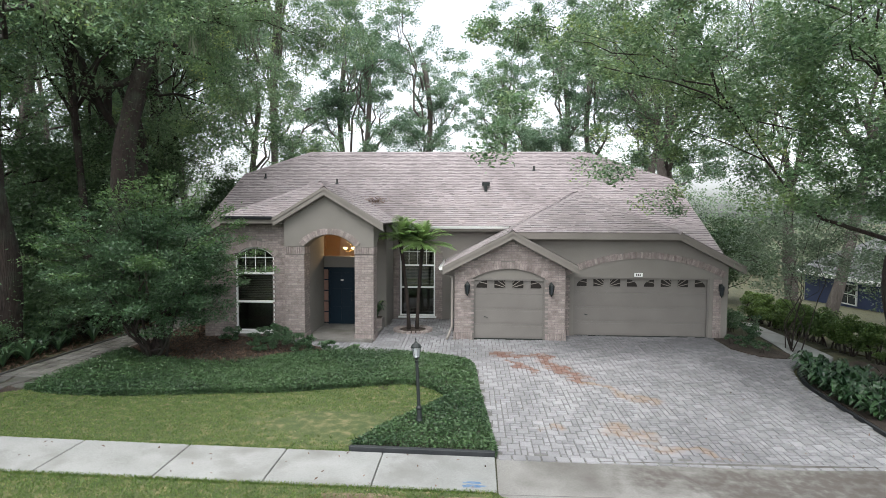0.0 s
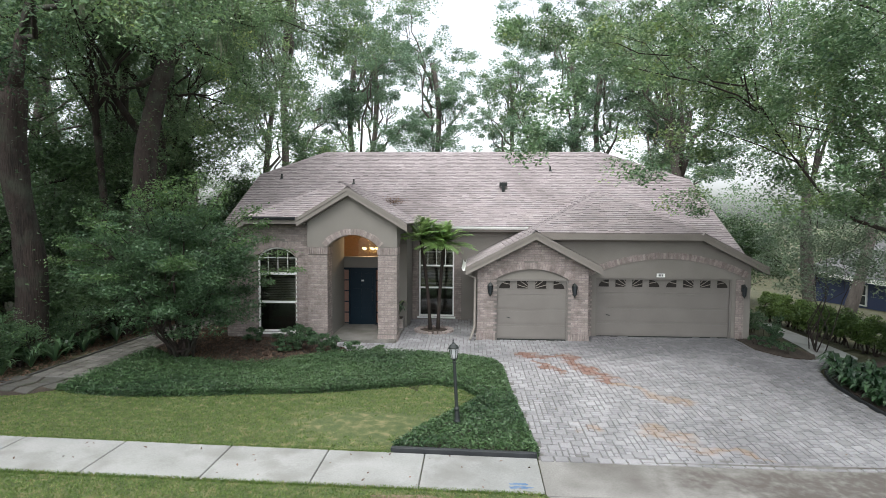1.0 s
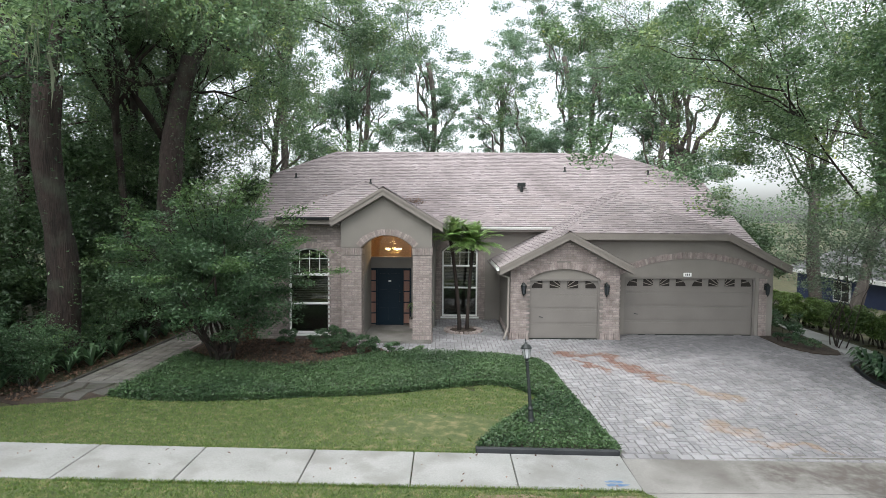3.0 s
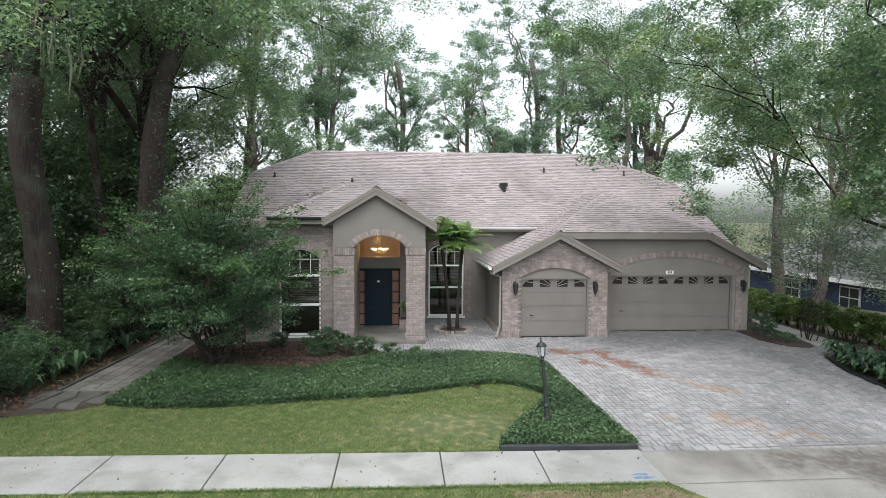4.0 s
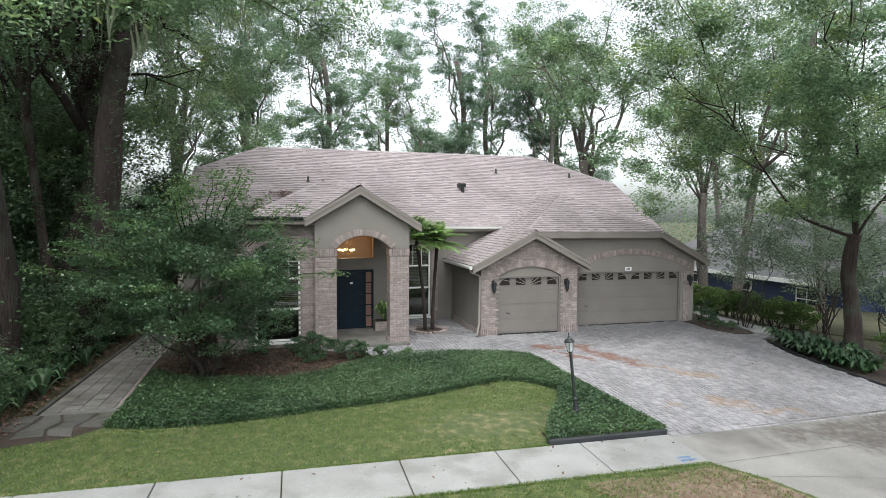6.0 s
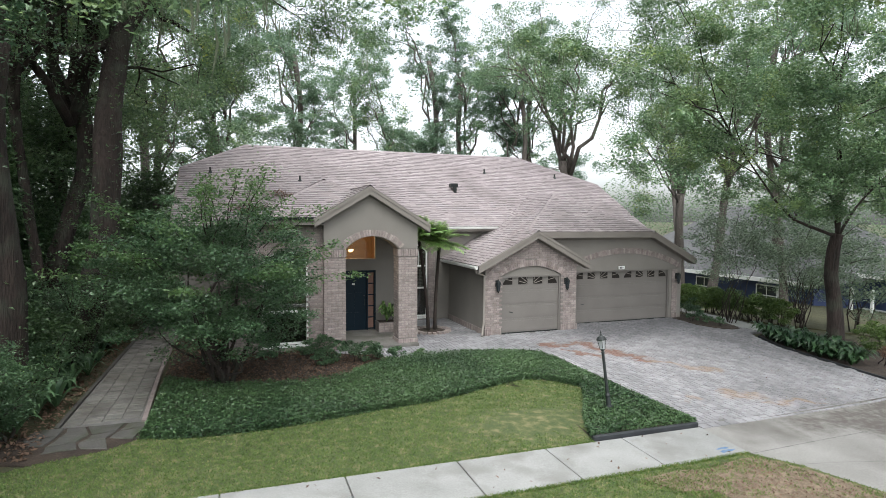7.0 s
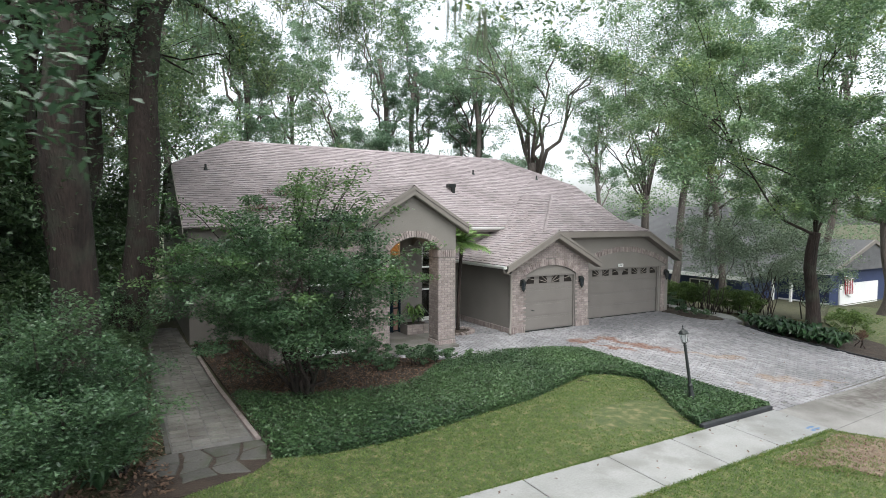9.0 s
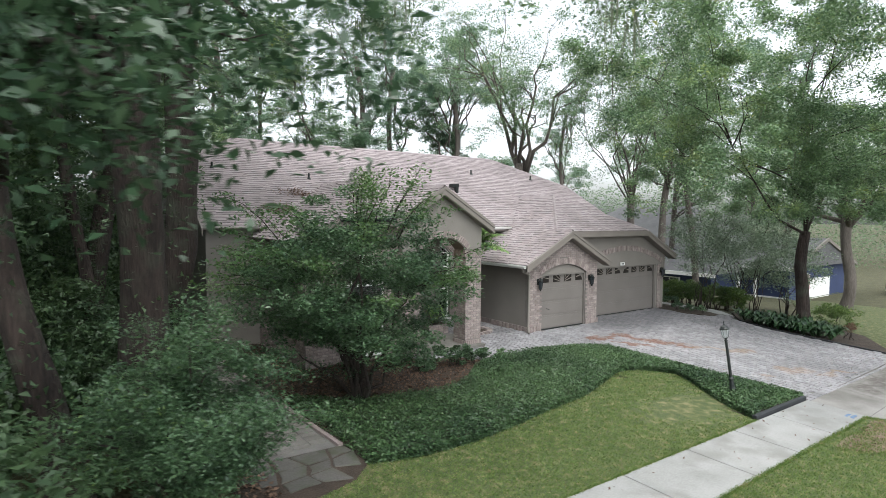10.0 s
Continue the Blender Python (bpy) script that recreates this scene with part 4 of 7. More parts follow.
cap_bm = bmesh.new()
RZ = ex["ridge_z"]
ridge_cap((rx0, ex["ridge_y"], RZ), (rx1, ex["ridge_y"], RZ))
ridge_cap((ex["x0"], ct, zt), (rx0, ex["ridge_y"], RZ))
ridge_cap((ex["x1"], ce, ze), (rx1, ex["ridge_y"], RZ))
ridge_cap((cx0, GE_Y, GE_Z), (G_RIDGE_X, GPEAK_Y, G_RIDGE_Z))
ridge_cap((cx1, GE_Y, GE_Z), (G_RIDGE_X, GPEAK_Y, G_RIDGE_Z))
ridge_cap((G_RIDGE_X, GPEAK_Y, G_RIDGE_Z), (G_RIDGE_X, 24.6, G_RIDGE_Z))
ridge_cap((lx0, LE_Y, LE_Z), (L_RX, LP_Y, L_RZ))
ridge_cap((-5.0, 20.05, west_z(-5.0)), (L_RX, LP_Y, L_RZ))
ridge_cap((L_RX, LP_Y, L_RZ), (L_RX, 25.1, L_RZ))
ridge_cap((PA[0], P_Y, PA[1]), (PA[0], 22.0, PA[1]))
ridge_cap((1.28, 18.62, wing_z(1.28)), (1.28, 19.4, wing_z(1.28)))
tagged(part("ridge_cap_course", cap_bm, M_SHINGLE, ROOF, "folded cap shingles"), kind="stuff")


def board(a, b, drop=0.24, thick=0.035, name="fascia", material=None, label=""):
    """A fascia or bargeboard between two points, hung below them."""
    a, b = Vector(a), Vector(b)
    d = (b - a)
    side = Vector((d.y, -d.x, 0)).normalized() * thick
    bm = bmesh.new()
    down = Vector((0, 0, -drop))
    vs = [bm.verts.new(p) for p in (a, b, b + down, a + down, a + side, b + side, b + down + side, a + down + side)]
    for q in ((0, 1, 2, 3), (4, 7, 6, 5), (0, 4, 5, 1), (3, 2, 6, 7), (0, 3, 7, 4), (1, 5, 6, 2)):
        bm.faces.new([vs[i] for i in q])
    return part(name, fix(bm), material or M_TRIM, HOUSE, label)


def two_step(a, b):
    """A bargeboard with a thinner strip over it."""
    board(a, b, 0.26, 0.03, "bargeboard", label="taupe painted bargeboard")
    s = Vector((b[0] - a[0], b[1] - a[1], 0))
    out = Vector((s.y, -s.x, 0)).normalized() * 0.03
    board(Vector(a) + out, Vector(b) + out, 0.10, 0.025, "bargeboard_strip")


for s, xe in ((-1, -6.66), (1, -2.98)):
    ze_ = PA[1] - P_S * abs(xe - PA[0])
    p, q = (xe, P_Y, ze_), (PA[0], P_Y, PA[1])
    two_step(p, q) if s < 0 else two_step(q, p)
    bm = bmesh.new()
    prism(bm, [(xe, ze_ - 0.28), (PA[0], PA[1] - 0.28), (PA[0], PA[1] - 0.25), (xe, ze_ - 0.25)], "y", P_Y + 0.02, PY + 0.02)
    wall("soffit", bm, M_TRIM)
g1z = wing_z(1.28)
two_step((G_LEFT, 18.62, wing_z(G_LEFT)), (1.28, 18.62, g1z))
two_step((1.28, 18.62, g1z), (3.46, 18.62, g1z - 0.53 * 2.18))
bm = bmesh.new()
prism(bm, [(G_LEFT, wing_z(G_LEFT) - 0.27), (1.28, g1z - 0.27), (3.46, g1z - 0.27 - 0.53 * 2.18), (3.46, g1z - 0.24 - 0.53 * 2.18), (1.28, g1z - 0.24), (G_LEFT, wing_z(G_LEFT) - 0.24)], "y", 18.64, GY + 0.02)
wall("soffit", bm, M_TRIM)
board((1.28, GE_Y, GE_Z - 0.01), (cx1, GE_Y, GE_Z - 0.01), 0.22, label="taupe painted fascia")
two_step((cx1, GE_Y, GE_Z - 0.01), (G_RIGHT, GE_Y, wing_z(G_RIGHT)))
bm = bmesh.new()
box(bm, 1.3, cx1, GE_Y + 0.02, G2Y + 0.02, GE_Z - 0.25, GE_Z - 0.22)
wall("soffit", bm, M_TRIM)
bm = bmesh.new()
prism(bm, [(cx1, GE_Z - 0.25), (G_RIGHT, wing_z(G_RIGHT) - 0.25), (G_RIGHT, wing_z(G_RIGHT) - 0.22), (cx1, GE_Z - 0.22)], "y", GE_Y + 0.02, G2Y + 0.02)
wall("soffit", bm, M_TRIM)
board((lx0, LE_Y, LE_Z - 0.01), (-6.5, LE_Y, LE_Z - 0.01), 0.2, label="taupe painted fascia")
two_step((LX, LE_Y, west_z(LX)), (lx0, LE_Y, LE_Z - 0.01))
bm = bmesh.new()
box(bm, lx0, -6.38, LE_Y + 0.02, Y1 + 0.02, LE_Z - 0.22, LE_Z - 0.19)
prism(bm, [(LX, west_z(LX) - 0.25), (lx0, LE_Z - 0.25), (lx0, LE_Z - 0.22), (LX, west_z(LX) - 0.22)], "y", LE_Y + 0.02, Y1 + 0.02)
wall("soffit", bm, M_TRIM)
board((ex["x0"], ct, zt), (ex["x0"], ex["eave_y"], ex["eave_z"]), 0.22, 0.035, "bargeboard")
board((ex["x1"], CAT_Y, main_z(CAT_Y)), (ex["x1"], ce, ze), 0.22, 0.035, "bargeboard")
board((-3.0, ex["eave_y"], ex["eave_z"] - 0.01), (1.4, ex["eave_y"], ex["eave_z"] - 0.01), 0.2)
bm = bmesh.new()
box(bm, -3.3, 1.2, ex["eave_y"], MY + 0.05, ex["eave_z"] - 0.2, ex["eave_z"] - 0.17)
wall("soffit", bm, M_TRIM)


def gutter(a, b, label="white metal gutter"):
    """A box gutter with an open top."""
    a, b = Vector(a), Vector(b)
    d = (b - a).normalized()
    s = Vector((d.y, -d.x, 0)).normalized()
    prof = [(0.0, 0.0), (0.0, -0.1), (0.08, -0.11), (0.12, -0.04), (0.12, 0.0), (0.11, 0.0), (0.108, -0.036), (0.075, -0.1), (0.01, -0.092), (0.01, 0.0)]
    bm = bmesh.new()
    ends = [[bm.verts.new(p + s * u + Vector((0, 0, w))) for u, w in prof] for p in (a, b)]
    k = len(prof)
    for i in range(k):
        j = (i + 1) % k
        bm.faces.new((ends[0][i], ends[0][j], ends[1][j], ends[1][i]))
    bm.faces.new(ends[0][::-1])
    bm.faces.new(ends[1])
    return part("gutter", fix(bm), M_GUTTER, HOUSE, label)


gutter((-3.0, ex["eave_y"] - 0.04, ex["eave_z"] - 0.01), (1.35, ex["eave_y"] - 0.04, ex["eave_z"] - 0.01))
gutter((G_LEFT - 0.02, 22.2, wing_z(G_LEFT) - 0.01), (G_LEFT - 0.02, 18.64, wing_z(G_LEFT) - 0.01))
dark = gutter((lx0 + 0.05, LE_Y - 0.035, LE_Z + 0.03), (-6.7, LE_Y - 0.035, LE_Z + 0.03), "dark brown metal gutter")
dark.data.materials[0] = M_EDGING
bm = bmesh.new()
tube(bm, [(G_LEFT - 0.06, 18.78, 2.38), (G_LEFT - 0.02, 18.8, 2.26), (-0.74, 18.84, 2.14), (-0.74, 18.84, 0.45), (-0.78, 18.8, 0.36), (-0.86, 18.7, 0.12), (-0.9, 18.62, 0.06)], 0.045, 8)
part("downspout", fix(bm), M_TRIM, HOUSE, "taupe metal downspout", smooth=True)


# --- windows and doors
def window(W, y, rails, name="window", blinds=True):
    """A tall white sash window with an arched head, set back in its opening."""
    x0, x1, z0, z1, rise = W
    cx = (x0 + x1) / 2
    bm = bmesh.new()
    f, d0, d1 = 0.06, y + 0.06, y + 0.14
    outer = [(x0, z0), (x1, z0)] + arc(x0, x1, z1, rise)[::-1]
    inner = [(x0 + f, z0 + f), (x1 - f, z0 + f)] + arc(x0 + f, x1 - f, z1, rise - f * 0.8)[::-1]
    vo = [[bm.verts.new((x, d, z)) for x, z in outer] for d in (d0, d1)]
    vi = [[bm.verts.new((x, d, z)) for x, z in inner] for d in (d0, d1)]
    k = len(outer)
    for i in range(k):
        j = (i + 1) % k
        for q in ((vo[0][i], vo[0][j], vi[0][j], vi[0][i]), (vo[1][j], vo[1][i], vi[1][i], vi[1][j]), (vi[0][i], vi[0][j], vi[1][j], vi[1][i]), (vo[0][j], vo[0][i], vo[1][i], vo[1][j])):
            bm.faces.new(q)
    ob = part(name, fix(bm), M_WHITE, HOUSE, "tall white-framed window with arched head")
    for z, h in rails:
        bm = bmesh.new()
        box(bm, x0 + f, x1 - f, d0 - 0.01, d1 - 0.01, z - h / 2, z + h / 2)
        part("rail", bm, M_WHITE, ob)
    bm = bmesh.new()
    box(bm, x0 - 0.06, x1 + 0.06, y - 0.06, y + 0.1, z0 - 0.07, z0 - 0.004)
    part("sill", chamfer(bm, 0.01), M_WHITE, ob)
    for i in range(1, 4):                          # thin glazing bars of the arched head
        bm = bmesh.new()
        xx = x0 + (x1 - x0) * i / 4
        box(bm, xx - 0.008, xx + 0.008, d0 + 0.02, d0 + 0.035, rails[0][0], z1 + rise - 0.08 - (0.1 if i != 2 else 0))
        part("glazing_bar", bm, M_WHITE, ob)
    bm = bmesh.new()
    box(bm, x0 + f, x1 - f, d0 + 0.02, d0 + 0.035, z1 - 0.03, z1 - 0.014)
    part("glazing_bar", bm, M_WHITE, ob)
    bm = bmesh.new()
    prism(bm, [(x, z) for x, z in inner], "y", d0 + 0.045, d0 + 0.052)
    part("pane", fix(bm), M_PANE, ob, "reflecting window pane").visible_shadow = False
    if blinds:
        bm = bmesh.new()
        z = rails[-1][0] - 0.05
        while z < z1 - 0.02:
            vs = [bm.verts.new(p) for p in ((x0 + 0.04, d1 + 0.02, z), (x1 - 0.04, d1 + 0.02, z), (x1 - 0.04, d1 + 0.055, z + 0.035), (x0 + 0.04, d1 + 0.055, z + 0.035))]
            bm.faces.new(vs)
            z += 0.06
        part("blind", bm, M_BLIND, ob, "pale slatted blind")
    bm = bmesh.new()                               # the room behind
    box(bm, x0 - 0.3, x1 + 0.3, y + 0.21, y + 1.8, z0 - 0.2, z1 + rise + 0.1)
    bmesh.ops.reverse_faces(bm, faces=bm.faces)
    bmesh.ops.delete(bm, geom=[f_ for f_ in bm.faces if abs(f_.calc_center_median().y - (y + 0.21)) < 0.01], context="FACES")
    part("room", bm, M_ROOM, ob, "dim room behind the window")
    return ob


def pane_matter():
    m = bpy.data.materials.new("window_pane")
    m.use_nodes = True
    n, l = m.node_tree.nodes, m.node_tree.links
    g, t, mix, fr = n.new("ShaderNodeBsdfGlossy"), n.new("ShaderNodeBsdfTransparent"), n.new("ShaderNodeMixShader"), n.new("ShaderNodeFresnel")
    g.inputs["Roughness"].default_value = 0.02
    t.inputs["Color"].default_value = (0.62, 0.66, 0.66, 1)
    fr.inputs["IOR"].default_value = 1.9
    l.new(fr.outputs[0], mix.inputs[0])
    l.new(t.outputs[0], mix.inputs[1])
    l.new(g.outputs[0], mix.inputs[2])
    l.new(mix.outputs[0], n["Material Output"].inputs["Surface"])
    return m


M_PANE = pane_matter()
M_BLIND = surface("blind_slats", (0.40, 0.35, 0.27), (0.5, 0.44, 0.35), 2, 30, 0.7, 0.02)
M_ROOM = surface("room_paint", (0.16, 0.14, 0.11), (0.2, 0.175, 0.14), 1, 30, 0.9, 0.02)
window(LW, Y1, [(2.22, 0.07), (1.24, 0.07)])
window(MW, MY, [(2.20, 0.06), (1.30, 0.06)])

# front door with sidelights and transom
bm = bmesh.new()
for a, b in ((-5.78, -5.72), (-5.50, -5.45), (-4.51, -4.46), (-4.24, -4.18)):
    box(bm, a, b, 20.74, 20.92, 0.1, 2.24)
box(bm, -5.78, -4.18, 20.74, 20.92, 2.20, 2.26)
FD = part("front_door", chamfer(bm, 0.006), M_NAVY, HOUSE, "navy blue panelled front door with sidelights")
bm = bmesh.new()
box(bm, -5.45, -4.51, 20.80, 20.86, 0.1, 2.2)
for a, b in ((-5.35, -5.02), (-4.94, -4.61)):
    for c, d in ((0.25, 0.75), (0.85, 1.45), (1.55, 2.05)):
        box(bm, a, b, 20.785, 20.80, c, d)
part("door_leaf", chamfer(bm, 0.008), M_NAVY, FD)
bm = bmesh.new()
tube(bm, [(-4.60, 20.76, 1.0), (-4.60, 20.72, 1.02), (-4.60, 20.72, 1.2), (-4.60, 20.76, 1.22)], 0.012, 6)
lathe(bm, [(0.03, 0), (0.03, 0.03)], (-4.6, 20.77, 1.32), 10)
part("door_handle", fix(bm), M_BLACK, FD, "dark metal door handle")
bm = bmesh.new()
box(bm, -5.03, -4.93, 20.775, 20.785, 1.74, 1.80)
part("door_knocker", bm, M_GUTTER, FD, "small pale door plate")
for a, b in ((-5.72, -5.50), (-4.46, -4.24)):
    for i in range(5):
        bm = bmesh.new()
        z = 0.14 + 0.41 * i
        box(bm, a + 0.01, b - 0.01, 20.84, 20.85, z + 0.02, z + 0.39)
        part("sidelight_pane", bm, M_SIDE, FD, "pinkish curtained sidelight pane")
    for i in range(6):
        bm = bmesh.new()
        z = 0.14 + 0.41 * i
        box(bm, a, b, 20.80, 20.86, z - 0.02, z + 0.02)
        part("sidelight_bar", bm, M_NAVY, FD)
TW = part("transom_window", chamfer(prism(bmesh.new(), [(-5.78, 2.62), (-4.18, 2.62), (-4.18, 2.68), (-5.78, 2.68)], "y", 20.76, 20.9), 0.005), M_TRIM, HOUSE, "tall transom window over the door")
bm = bmesh.new()
box(bm, -5.76, -4.20, 20.85, 20.856, 2.66, 3.70)
part("pane", bm, M_PANE, TW).visible_shadow = False
bm = bmesh.new()                                   # foyer
box(bm, -6.6, -3.5, 21.0, 24.6, 0.08, 4.0)
bmesh.ops.reverse_faces(bm, faces=bm.faces)
bmesh.ops.delete(bm, geom=[f_ for f_ in bm.faces if abs(f_.calc_center_median().y - 21.0) < 0.01], context="FACES")
part("foyer", bm, M_FOYER, HOUSE, "warm lit foyer behind the front door")


def garage_door(D, y, cols, name):
    """A sectional door with raised fields and a row of fan lights in the top section."""
    x0, x1, z0, z1, _ = D
    bm = bmesh.new()
    hs = (z1 - z0) / 4
    for i in range(4):
        box(bm, x0, x1, y + 0.03, y + 0.07, z0 + hs * i + 0.002, z0 + hs * (i + 1) - 0.002)
    w = (x1 - x0) / cols
    ob = part(name, chamfer(bm, 0.004), M_GDOOR, HOUSE, "taupe sectional garage door with fan lights")
    for i in range(3):
        bm = bmesh.new()
        box(bm, x0 + 0.06, x1 - 0.06, y + 0.018, y + 0.031, z0 + hs * i + 0.07, z0 + hs * (i + 1) - 0.07)
        part("section_field", chamfer(bm, 0.006), M_GDOOR, ob)
    fan = 4
    for c in range(cols):
        k = c % fan
        xm = x0 + w * (c + 0.5)
        hw, zb, zt_ = w * 0.30, z1 - 0.31, z1 - 0.05
        flip = 1 if k < 2 else -1
        if k in (0, 3):                            # outer lights are quarter fans
            pts = [(xm + hw * flip, zb), (xm + hw * flip, zt_)] + [(xm + hw * flip - 2 * hw * flip * math.sin(t), zb + (zt_ - zb) * math.cos(t)) for t in (0.4, 0.8, 1.15, 1.4, 1.57)]
        else:
            pts = [(xm - hw, zb), (xm + hw, zb), (xm + hw, zt_), (xm - hw, zt_)]
        bm = bmesh.new()
        prism(bm, pts, "y", y + 0.012, y + 0.028)
        light = part("fan_light", fix(bm), M_DARKGLASS, ob, "dark glass fan light")
        bm = bmesh.new()
        hub = (xm + (hw if flip > 0 else -hw) * (1 if k in (0, 3) else 1.0), zb)
        hub = ((x0 + w * (c - k + 2)), zb - 0.02) if cols >= 4 else hub
        for t in ((0.25, 0.6, 0.95, 1.28) if k in (1, 2) else (1.12, 1.36)):
            dx, dz = -flip * math.sin(t), math.cos(t)
            p0, p1 = None, None
            for s in np.linspace(0.0, w * 2.2, 60):
                px, pz = hub[0] + dx * s, hub[1] + dz * s
                ok = xm - hw <= px <= xm + hw and zb <= pz <= zt_ and (k in (1, 2) or ((px - (xm + hw * flip)) / (2 * hw)) ** 2 + ((pz - zb) / (zt_ - zb)) ** 2 <= 1)
                if ok:
                    p0 = p0 or (px, pz)
                    p1 = (px, pz)
            if p0 and p1 and p0 != p1:
                nx, nz = dz * 0.012, -dx * 0.012
                prism(bm, [(p0[0] - nx, p0[1] - nz), (p0[0] + nx, p0[1] + nz), (p1[0] + nx, p1[1] + nz), (p1[0] - nx, p1[1] - nz)], "y", y + 0.002, y + 0.012)
        if bm.verts:
            part("fan_bars", fix(bm), M_TRIM, light)
        else:
            bm.free()
    bm = bmesh.new()
    tube(bm, [(x0 + 0.33 * min(w * cols, 1.2), y + 0.03, 0.78), (x0 + 0.33 * min(w * cols, 1.2), y - 0.01, 0.78), (x0 + 0.33 * min(w * cols, 1.2) + 0.12, y - 0.01, 0.75)], 0.012, 6)
    part("pull_handle", fix(bm), M_BLACK, ob, "small dark pull handle")
    bm = bmesh.new()
    box(bm, x0, x1, y + 0.02, y + 0.08, z0 - 0.02, z0 + 0.03)
    part("bottom_seal", bm, M_BLACK, ob, "black rubber bottom seal")
    return ob


garage_door((D1[0], D1[1], 0.0, 2.08, 0), 19.0, 4, "garage_door")
garage_door((D2[0], D2[1], 0.0, 2.08, 0), 19.80, 8, "garage_door")
bm = bmesh.new()
prism(bm, [(D1[0], 2.08), (D1[1], 2.08)] + arc(D1[0], D1[1], 2.08, 0.35)[::-1], "y", 18.97, 19.05)
wall("tympanum", bm, M_STUCCO)
for D, yy in ((D1, 18.96), (D2, 19.75)):
    for a, b, c, d in ((D[0] - 0.005, D[0] + 0.06, 0, 2.028), (D[1] - 0.06, D[1] + 0.005, 0, 2.028), (D[0], D[1], 2.03, 2.09)):
        bm = bmesh.new()
        box(bm, a, b, yy, yy + 0.08, c, d)
        wall("door_jamb", bm, M_GDOOR)
# house number as plain bars on a pale plate
bm = bmesh.new()
box(bm, 5.58, 5.86, G2Y - 0.03, G2Y - 0.004, 2.13, 2.26)
NP = part("number_plate", chamfer(bm, 0.006), M_WHITE, HOUSE, "small white plate with dark bars")
bm = bmesh.new()
for i in range(3):
    box(bm, 5.64 + 0.06 * i, 5.675 + 0.06 * i, G2Y - 0.036, G2Y - 0.03, 2.16, 2.235)
part("bars", bm, M_BLACK, NP)


def wall_lantern(x, y, z):
    ob = thing("wall_lantern", (x, y, z), "black iron wall lantern with clear glass on the brick pier", "lantern", "lanterns on the garage")
    bm = bmesh.new()
    box(bm, -0.05, 0.05, -0.02, 0.0, -0.05, 0.18)
    part("back_plate", chamfer(bm, 0.008), M_BLACK, ob, world=False)
    bm = bmesh.new()
    tube(bm, [(0, -0.01, 0.12), (0, -0.08, 0.2), (0, -0.14, 0.18)], 0.012, 6)
    part("arm", bm, M_BLACK, ob, world=False)
    bm = bmesh.new()
    lathe(bm, [(0.004, 0.24), (0.012, 0.2), (0.05, 0.16), (0.10, 0.11), (0.10, 0.09)], (0, -0.14, 0), 6)
    part("cap", fix(bm), M_BLACK, ob, world=False)
    bm = bmesh.new()
    lathe(bm, [(0.055, -0.18), (0.085, 0.09)], (0, -0.14, 0), 6)
    part("glass", fix(bm), M_GLASS, ob, "dark glass", world=False)
    for k in range(6):
        c, s = math.cos(k * math.tau / 6), math.sin(k * math.tau / 6)
        bm = bmesh.new()
        tube(bm, [(0.06 * c, -0.14 + 0.06 * s, -0.18), (0.092 * c, -0.14 + 0.092 * s, 0.09)], 0.008, 4)
        part("cage_bar", bm, M_BLACK, ob, world=False)
    bm = bmesh.new()
    lathe(bm, [(0.01, -0.27), (0.03, -0.23), (0.065, -0.19), (0.065, -0.17)], (0, -0.14, 0), 6)
    part("finial", fix(bm), M_BLACK, ob, world=False)
    return ob


LANTERN = wall_lantern(-0.22, GY - 0.012, 1.78)
copy_thing(LANTERN, pose(2.60, GY - 0.012, 1.78))
copy_thing(LANTERN, pose(8.50, G2Y - 0.03, 1.72))


def chandelier(x, y, z):
    ob = thing("chandelier", (x, y, z), "lit brass chandelier with glass bowls in the foyer", "chandelier")
    bm = bmesh.new()
    tube(bm, [(0, 0, 0.0), (0, 0, 1.15)], 0.012, 6)
    part("stem", bm, M_BRASS, ob, world=False)
    for k in range(5):
        a = k * math.tau / 5 + 0.3
        c, s = math.cos(a), math.sin(a)
        bm = bmesh.new()
        tube(bm, [(0, 0, 0.05), (0.12 * c, 0.12 * s, -0.06), (0.26 * c, 0.26 * s, 0.0), (0.28 * c, 0.28 * s, 0.06)], 0.01, 6)
        arm = part("arm", bm, M_BRASS, ob, world=False)
        bm = bmesh.new()
        lathe(bm, [(0.03, 0.06), (0.065, 0.09), (0.08, 0.14)], (0.28 * c, 0.28 * s, 0), 10)
        part("glass_bowl", bm, M_BULB, arm, "glowing glass bowl", world=False)
    lamp = bpy.data.lights.new("foyer_light", "POINT")
    lamp.energy, lamp.color, lamp.shadow_soft_size = 60.0, (1.0, 0.66, 0.34), 0.2
    o = new("foyer_light", lamp)
    o.location = (x, y, z + 0.45)
    return ob


M_BRASS = surface("brass", (0.45, 0.3, 0.12), (0.55, 0.38, 0.16), 5, 40, 0.35, 0.05, metal=1.0)
chandelier(-5.0, 22.4, 2.78)


def roof_pipe(x, y, h=0.22, r=0.04):
    z = main_z(y)
    ob = thing("vent_pipe", (x, y, z), "dark vent pipe standing on the shingle roof", "vent pipe", "vent pipes")
    bm = bmesh.new()
    lathe(bm, [(r, -0.05), (r, h)], (0, 0, 0), 10)
    part("pipe", fix(bm), M_BLACK, ob, world=False)
    bm = bmesh.new()
    lathe(bm, [(r * 2.6, -0.03), (r * 1.2, 0.07)], (0, 0, 0), 10)
    part("flashing", fix(bm), M_BLACK, ob, world=False)
    return ob


